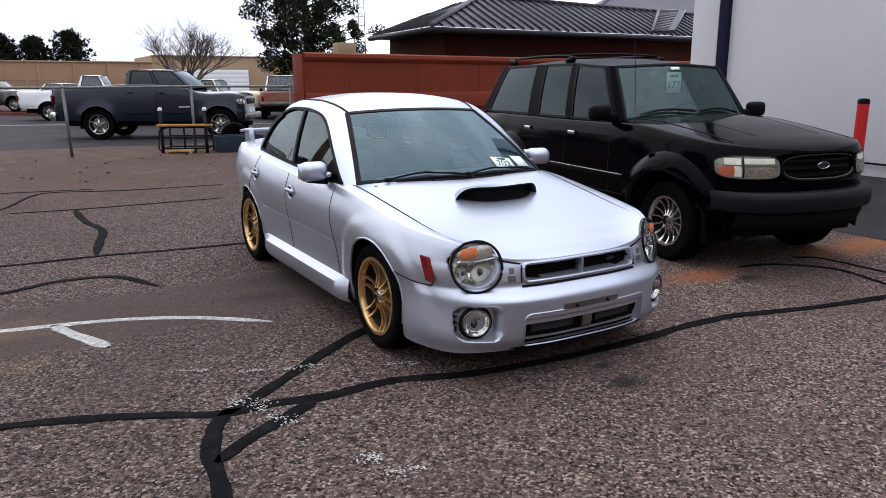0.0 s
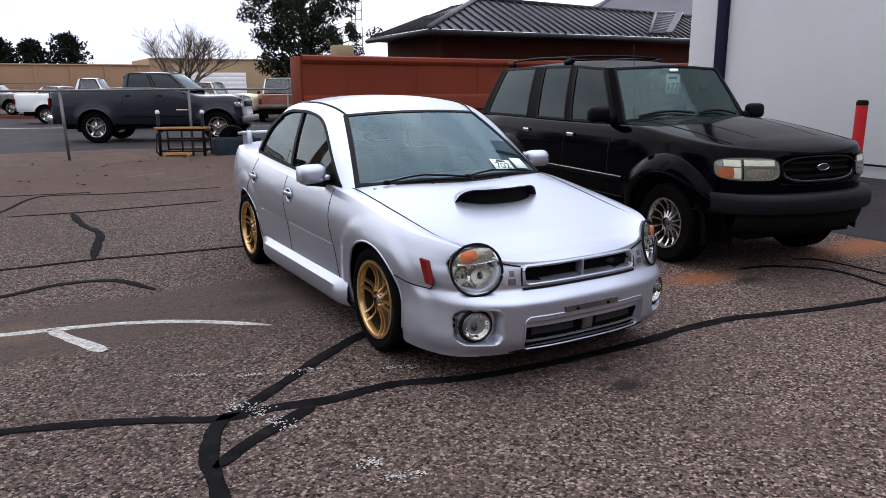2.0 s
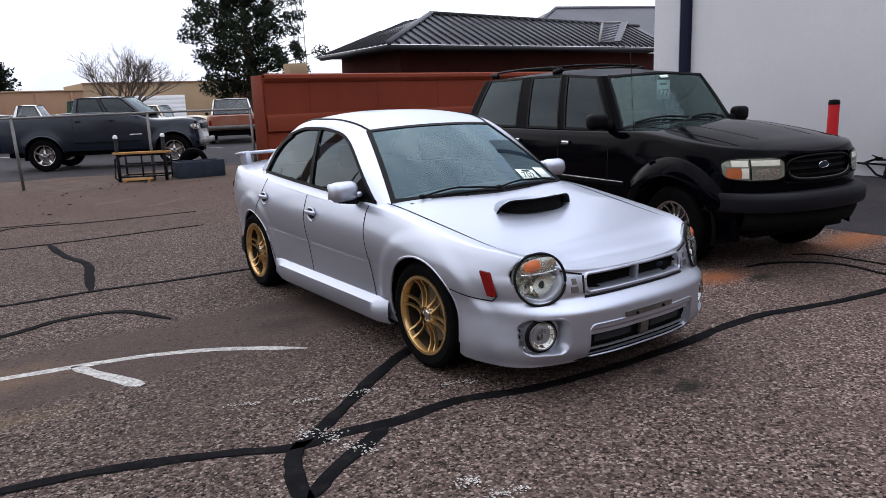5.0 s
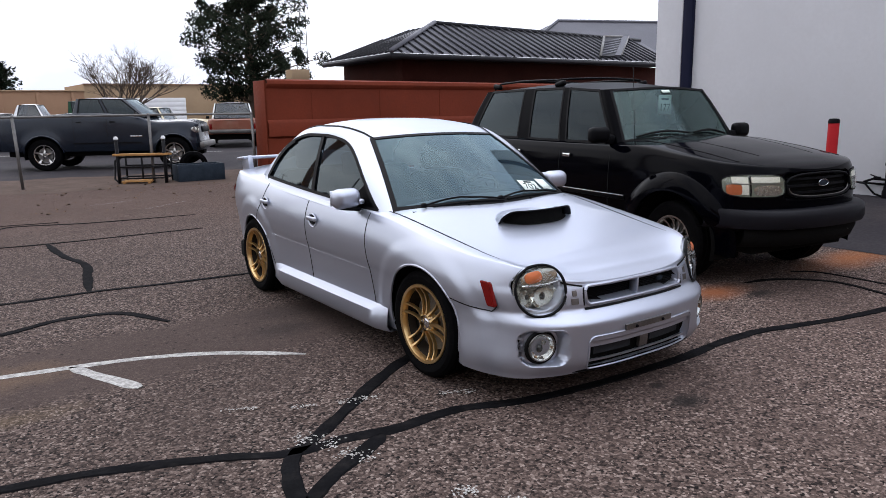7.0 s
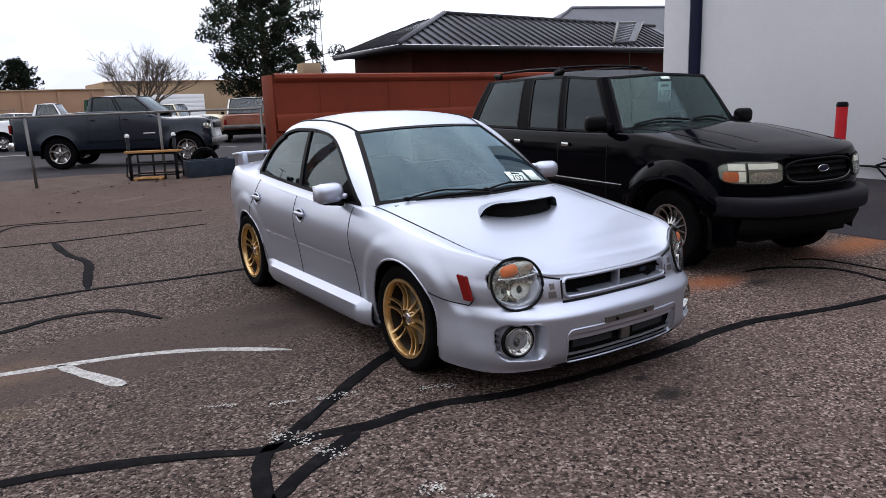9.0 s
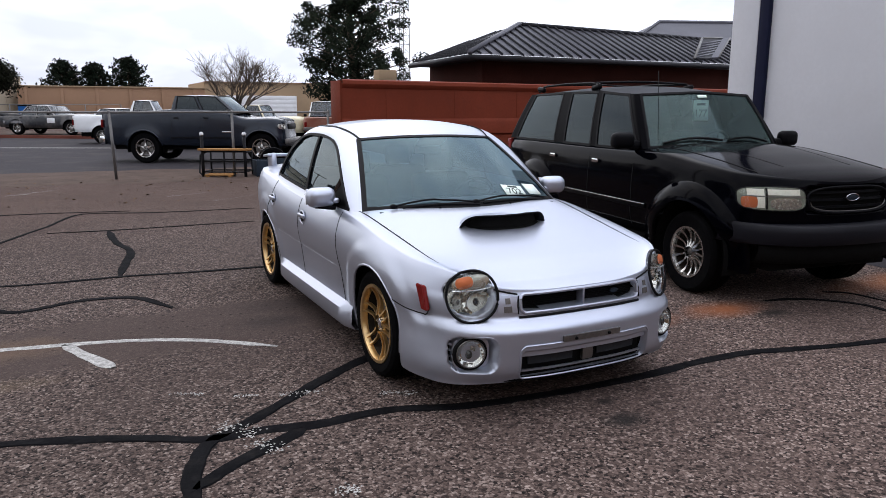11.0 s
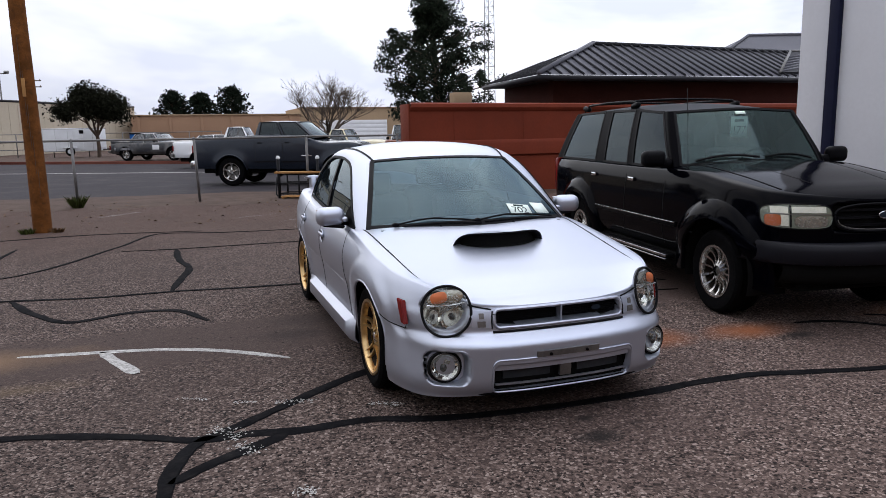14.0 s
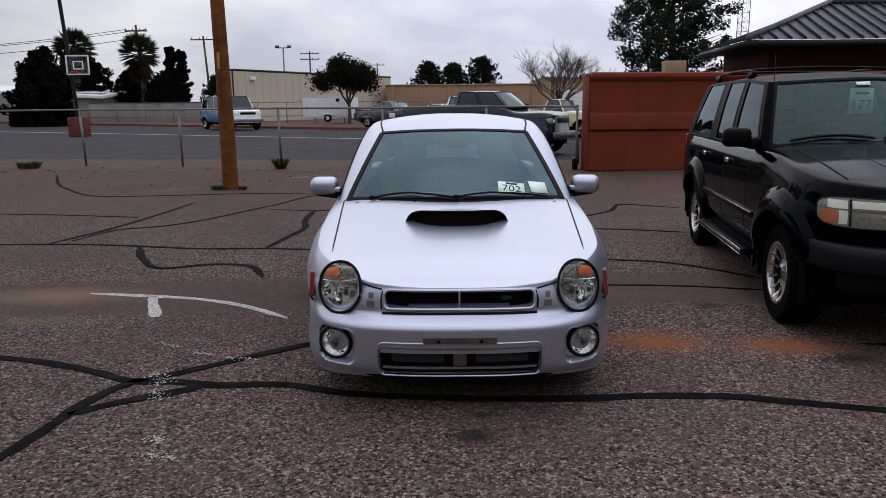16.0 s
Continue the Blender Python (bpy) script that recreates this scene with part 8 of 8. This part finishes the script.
# ---------------------------------------------------------------- trees
def leaves(rng, spots, n, size, squash=0.8):
    """Small leaf tufts scattered about the given (centre, radius) spots."""
    co, fs = [], []
    for _ in range(n):
        c, r = spots[rng.randrange(len(spots))]
        d = Vector((rng.gauss(0, 1), rng.gauss(0, 1), rng.gauss(0, 1))).normalized() * r * rng.random() ** 0.4
        p = Vector(c) + Vector((d.x, d.y, d.z * squash))
        u = Vector((rng.gauss(0, 1), rng.gauss(0, 1), rng.gauss(0, 1))).normalized()
        v = u.orthogonal().normalized()
        s = size * rng.uniform(0.5, 1.3)
        i = len(co)
        co += [p - u * s, p - v * s * 0.45, p + u * s, p + v * s * 0.45 + u.cross(v) * s * 0.25]
        fs.append((i, i + 1, i + 2, i + 3))
    return co, fs


def limbs(bm, rng, p, d, length, r, depth, tips, spread=0.6, shrink=0.72, forks=3, bend=0.25, sides=6):
    q = p + d * length * 0.5 + Vector((rng.uniform(-1, 1), rng.uniform(-1, 1), rng.uniform(-0.3, 0.6))) * length * bend * 0.3
    e = p + d * length
    add_tube(bm, [p, q, e], r, sides, r * 0.62)
    tips.append((e, depth))
    if depth == 0:
        return
    for k in range(forks):
        nd = (d + Vector((rng.uniform(-1, 1), rng.uniform(-1, 1), rng.uniform(-0.25, 0.7))) * spread).normalized()
        limbs(bm, rng, p + d * length * rng.uniform(0.55, 1.0), nd, length * shrink * rng.uniform(0.75, 1.15), r * 0.58, depth - 1, tips, spread, shrink, forks, bend, max(4, sides - 1))


def tree(x, y, label, leaf_m, seed, trunk, length, depth, leaf_n, leaf_s, clump, name="tree", forks=3, spread=0.6, r=0.2, squash=0.8, shrink=0.72, stems=1, low=99, lean=0.55):
    rng = random.Random(seed)
    root = thing(name, pose(x, y, 0), label, "tree")
    bm = bmesh.new()
    tips = []
    add_tube(bm, [(0, 0, -0.1), (0.05, 0, trunk * 0.5), (0, 0.04, trunk)], r * 1.25, 8, r)
    for k in range(stems):
        a = 6.28 * k / max(stems, 1) + rng.random()
        d = Vector((math.cos(a) * lean, math.sin(a) * lean, 1)).normalized() if stems > 1 else Vector((0, 0, 1))
        limbs(bm, rng, Vector((0, 0, trunk * 0.96)), d, length, r * 0.8, depth, tips, spread, shrink, forks)
    part("trunk", bm, M["bark"] if leaf_m else M["pale_bark"], root)
    if leaf_m:
        spots = [(p, clump * rng.uniform(0.6, 1.25)) for p, dp in tips if dp <= 1]
        part_ob = sheet("crown", *leaves(rng, spots, leaf_n, leaf_s, squash), M[leaf_m], root)
    return root


def juniper(x, y, h, w, seed, label, base=1.6, n=9000, leaf_m="juniper", s=0.16, name="tree", puff=(0.10, 0.24), group=""):
    """A leafy upright evergreen with an uneven outline and gaps."""
    rng = random.Random(seed)
    root = thing(name, pose(x, y, 0), label, "tree", group)
    bm = bmesh.new()
    add_tube(bm, [(0, 0, -0.1), (0.1, 0.05, h * 0.35), (-0.05, 0, h * 0.75), (0, 0, h * 0.97)], 0.30, 8, 0.05)
    spots = []
    rows_ = 62
    for k in range(rows_):
        z = base + (h - base) * (k / 61) ** 0.9
        q = (z - base) / (h - base)
        rad = w * (0.78 + 0.63 * q if q < 0.35 else 1.0 - 0.85 * ((q - 0.35) / 0.65) ** 1.3) * rng.uniform(0.55, 1.1)
        a = k * 2.4 + rng.uniform(-0.4, 0.4)
        e = Vector((math.cos(a) * rad, math.sin(a) * rad, z + rad * 0.25))
        add_tube(bm, [(0, 0, z - 0.3), e * 0.5 + Vector((0, 0, z * 0.5 - 0.1)), e], 0.07, 5, 0.015)
        for j in range(3):
            f = (0.45, 0.75, 1.0)[j]
            spots.append((Vector((e.x * f, e.y * f, z - 0.2 + (e.z - z) * f)) + Vector((rng.uniform(-.3, .3), rng.uniform(-.3, .3), rng.uniform(-.2, .3))), w * rng.uniform(*puff)))
    part("trunk", bm, M["bark"], root)
    sheet("crown", *leaves(rng, spots, n, s, 0.85), M[leaf_m], root)
    return root


juniper(12.6, 37.3, 9.0, 4.1, 3, "large dark juniper tree with an uneven crown", 1.5, 34000, "juniper", 0.11, puff=(0.07, 0.19))
for k_, (x, z, w) in enumerate(((-2.6, 7.2, 3.0), (1.4, 7.0, 2.5), (5.9, 7.9, 3.2))):
    juniper(x, 114, z + 0.6, w, 20 + k_, "distant dark pine behind the tan building", 3.6, 4200, "pine", 0.22, puff=(0.12, 0.22), group="distant pines")
tree(-7.1, 49.9, "small dark evergreen street tree with a round crown", "olive", 5, 1.55, 1.35, 3, 17000, 0.11, 0.80, forks=3, spread=0.95, r=0.11, squash=1.0, shrink=0.74, stems=4, lean=0.6)
tree(7.4, 44.5, "bare leafless tree with many fine twigs", None, 12, 1.2, 1.62, 6, 0, 0, 0, forks=3, spread=0.75, r=0.105, shrink=0.72, stems=7, lean=1.1)
for x, y, h, w, sd in ((-31.4, 53.4, 5.7, 2.0, 31), (-30.6, 53.0, 4.4, 1.6, 32), (-32.1, 53.0, 4.2, 1.7, 36)):
    juniper(x, y, h, w, sd, "dense dark cypress by the street", -0.4, 16000, "cypress", 0.17, puff=(0.16, 0.30), group="street cypresses")
for x, y, h, w, sd in ((-27.4, 70, 7.2, 0.75, 33), (-26.5, 70.5, 6.8, 0.75, 34), (-27.9, 69.5, 4.4, 2.0, 35)):
    juniper(x, y, h, w, sd, "slim dark cypress behind the boundary wall", 0.0, 12000, "cypress", 0.17, puff=(0.22, 0.40), group="slim cypresses")
juniper(-37.6, 72, 7.0, 3.6, 37, "dark bushy tree behind the boundary wall", 0.2, 16000, "cypress", 0.2)
juniper(-32.6, 73, 4.9, 3.2, 39, "low dark bushy tree behind the boundary wall", 0.0, 12000, "cypress", 0.2)
juniper(-23.5, 72, 4.4, 1.8, 38, "dark bushy tree behind the boundary wall", 1.0, 3000, "olive", 0.16)


def palm(x, y, h, seed, label):
    rng = random.Random(seed)
    root = thing("palm_tree", pose(x, y, 0), label, "palm tree")
    part("trunk", tube([(0, 0, 0), (0.08, 0, h * 0.5), (0, 0, h)], 0.30, 10, 0.24), M["bark"], root)
    for nm, m_, n, up0, up1, ln in (("fronds", "palm", 190, -0.7, 1.4, 2.05), ("dead_skirt", "thatch", 170, -1.5, -0.6, 1.7)):
        co, fs = [], []
        for _ in range(n):
            a, el = rng.uniform(0, 6.28), rng.uniform(up0, up1)
            d = Vector((math.cos(a) * math.cos(el), math.sin(a) * math.cos(el), math.sin(el)))
            o = Vector((0, 0, h - 0.2 if nm == "fronds" else h - rng.uniform(0.1, 1.6)))
            side = d.cross(Vector((0, 0, 1))).normalized()
            stem = o + d * ln * 0.55
            for k in range(11):
                f = (k / 10 - 0.5) * 2.1
                tip = stem + (d * math.cos(f) + side * math.sin(f)) * ln * 0.55 * rng.uniform(0.8, 1.1) - Vector((0, 0, 0.12 * abs(f)))
                i = len(co)
                w = (d.cross(side)).normalized() * 0.09 + side * 0.09 * math.cos(f)
                co += [stem - w * 0.4, stem + w * 0.4, tip]
                fs.append((i, i + 1, i + 2))
            i = len(co)
            co += [o - side * 0.03, o + side * 0.03, stem]
            fs.append((i, i + 1, i + 2))
        sheet(nm, co, fs, M[m_], root)
    return root


palm(-36.9, 70, 7.3, 1, "tall fan palm with a shaggy crown across the street")
palm(-30.6, 70.5, 6.9, 2, "fan palm with a brown skirt of dead fronds")
bx = thing("waste_bin", pose(-4.6, 56, 0.1), "blue waste container across the street", "bin")
part("body", box((1.7, 1.2, 1.5), (0, 0, 0.78), 0.08), mat("blue_bin", (0.02, 0.10, 0.30), 0.5), bx)
part("lid", box((1.75, 1.25, 0.1), (0, 0, 1.55), 0.04), M["trim"], bx)
ff = thing("street_fence", pose(0, 0, 0), "thin wire fence on posts across the street", "fence")
for k_ in range(14):
    x = -30 + 2.4 * k_
    part("post", tube([(x, 57.5 - 0.1 * k_, 0.0), (x, 57.5 - 0.1 * k_, 1.75)], 0.04, 6), M["galv"], ff)
for z in (0.6, 1.72):
    part("rail", tube([(-30, 57.5, z), (1.2, 56.2, z)], 0.03, 6), M["galv"], ff)
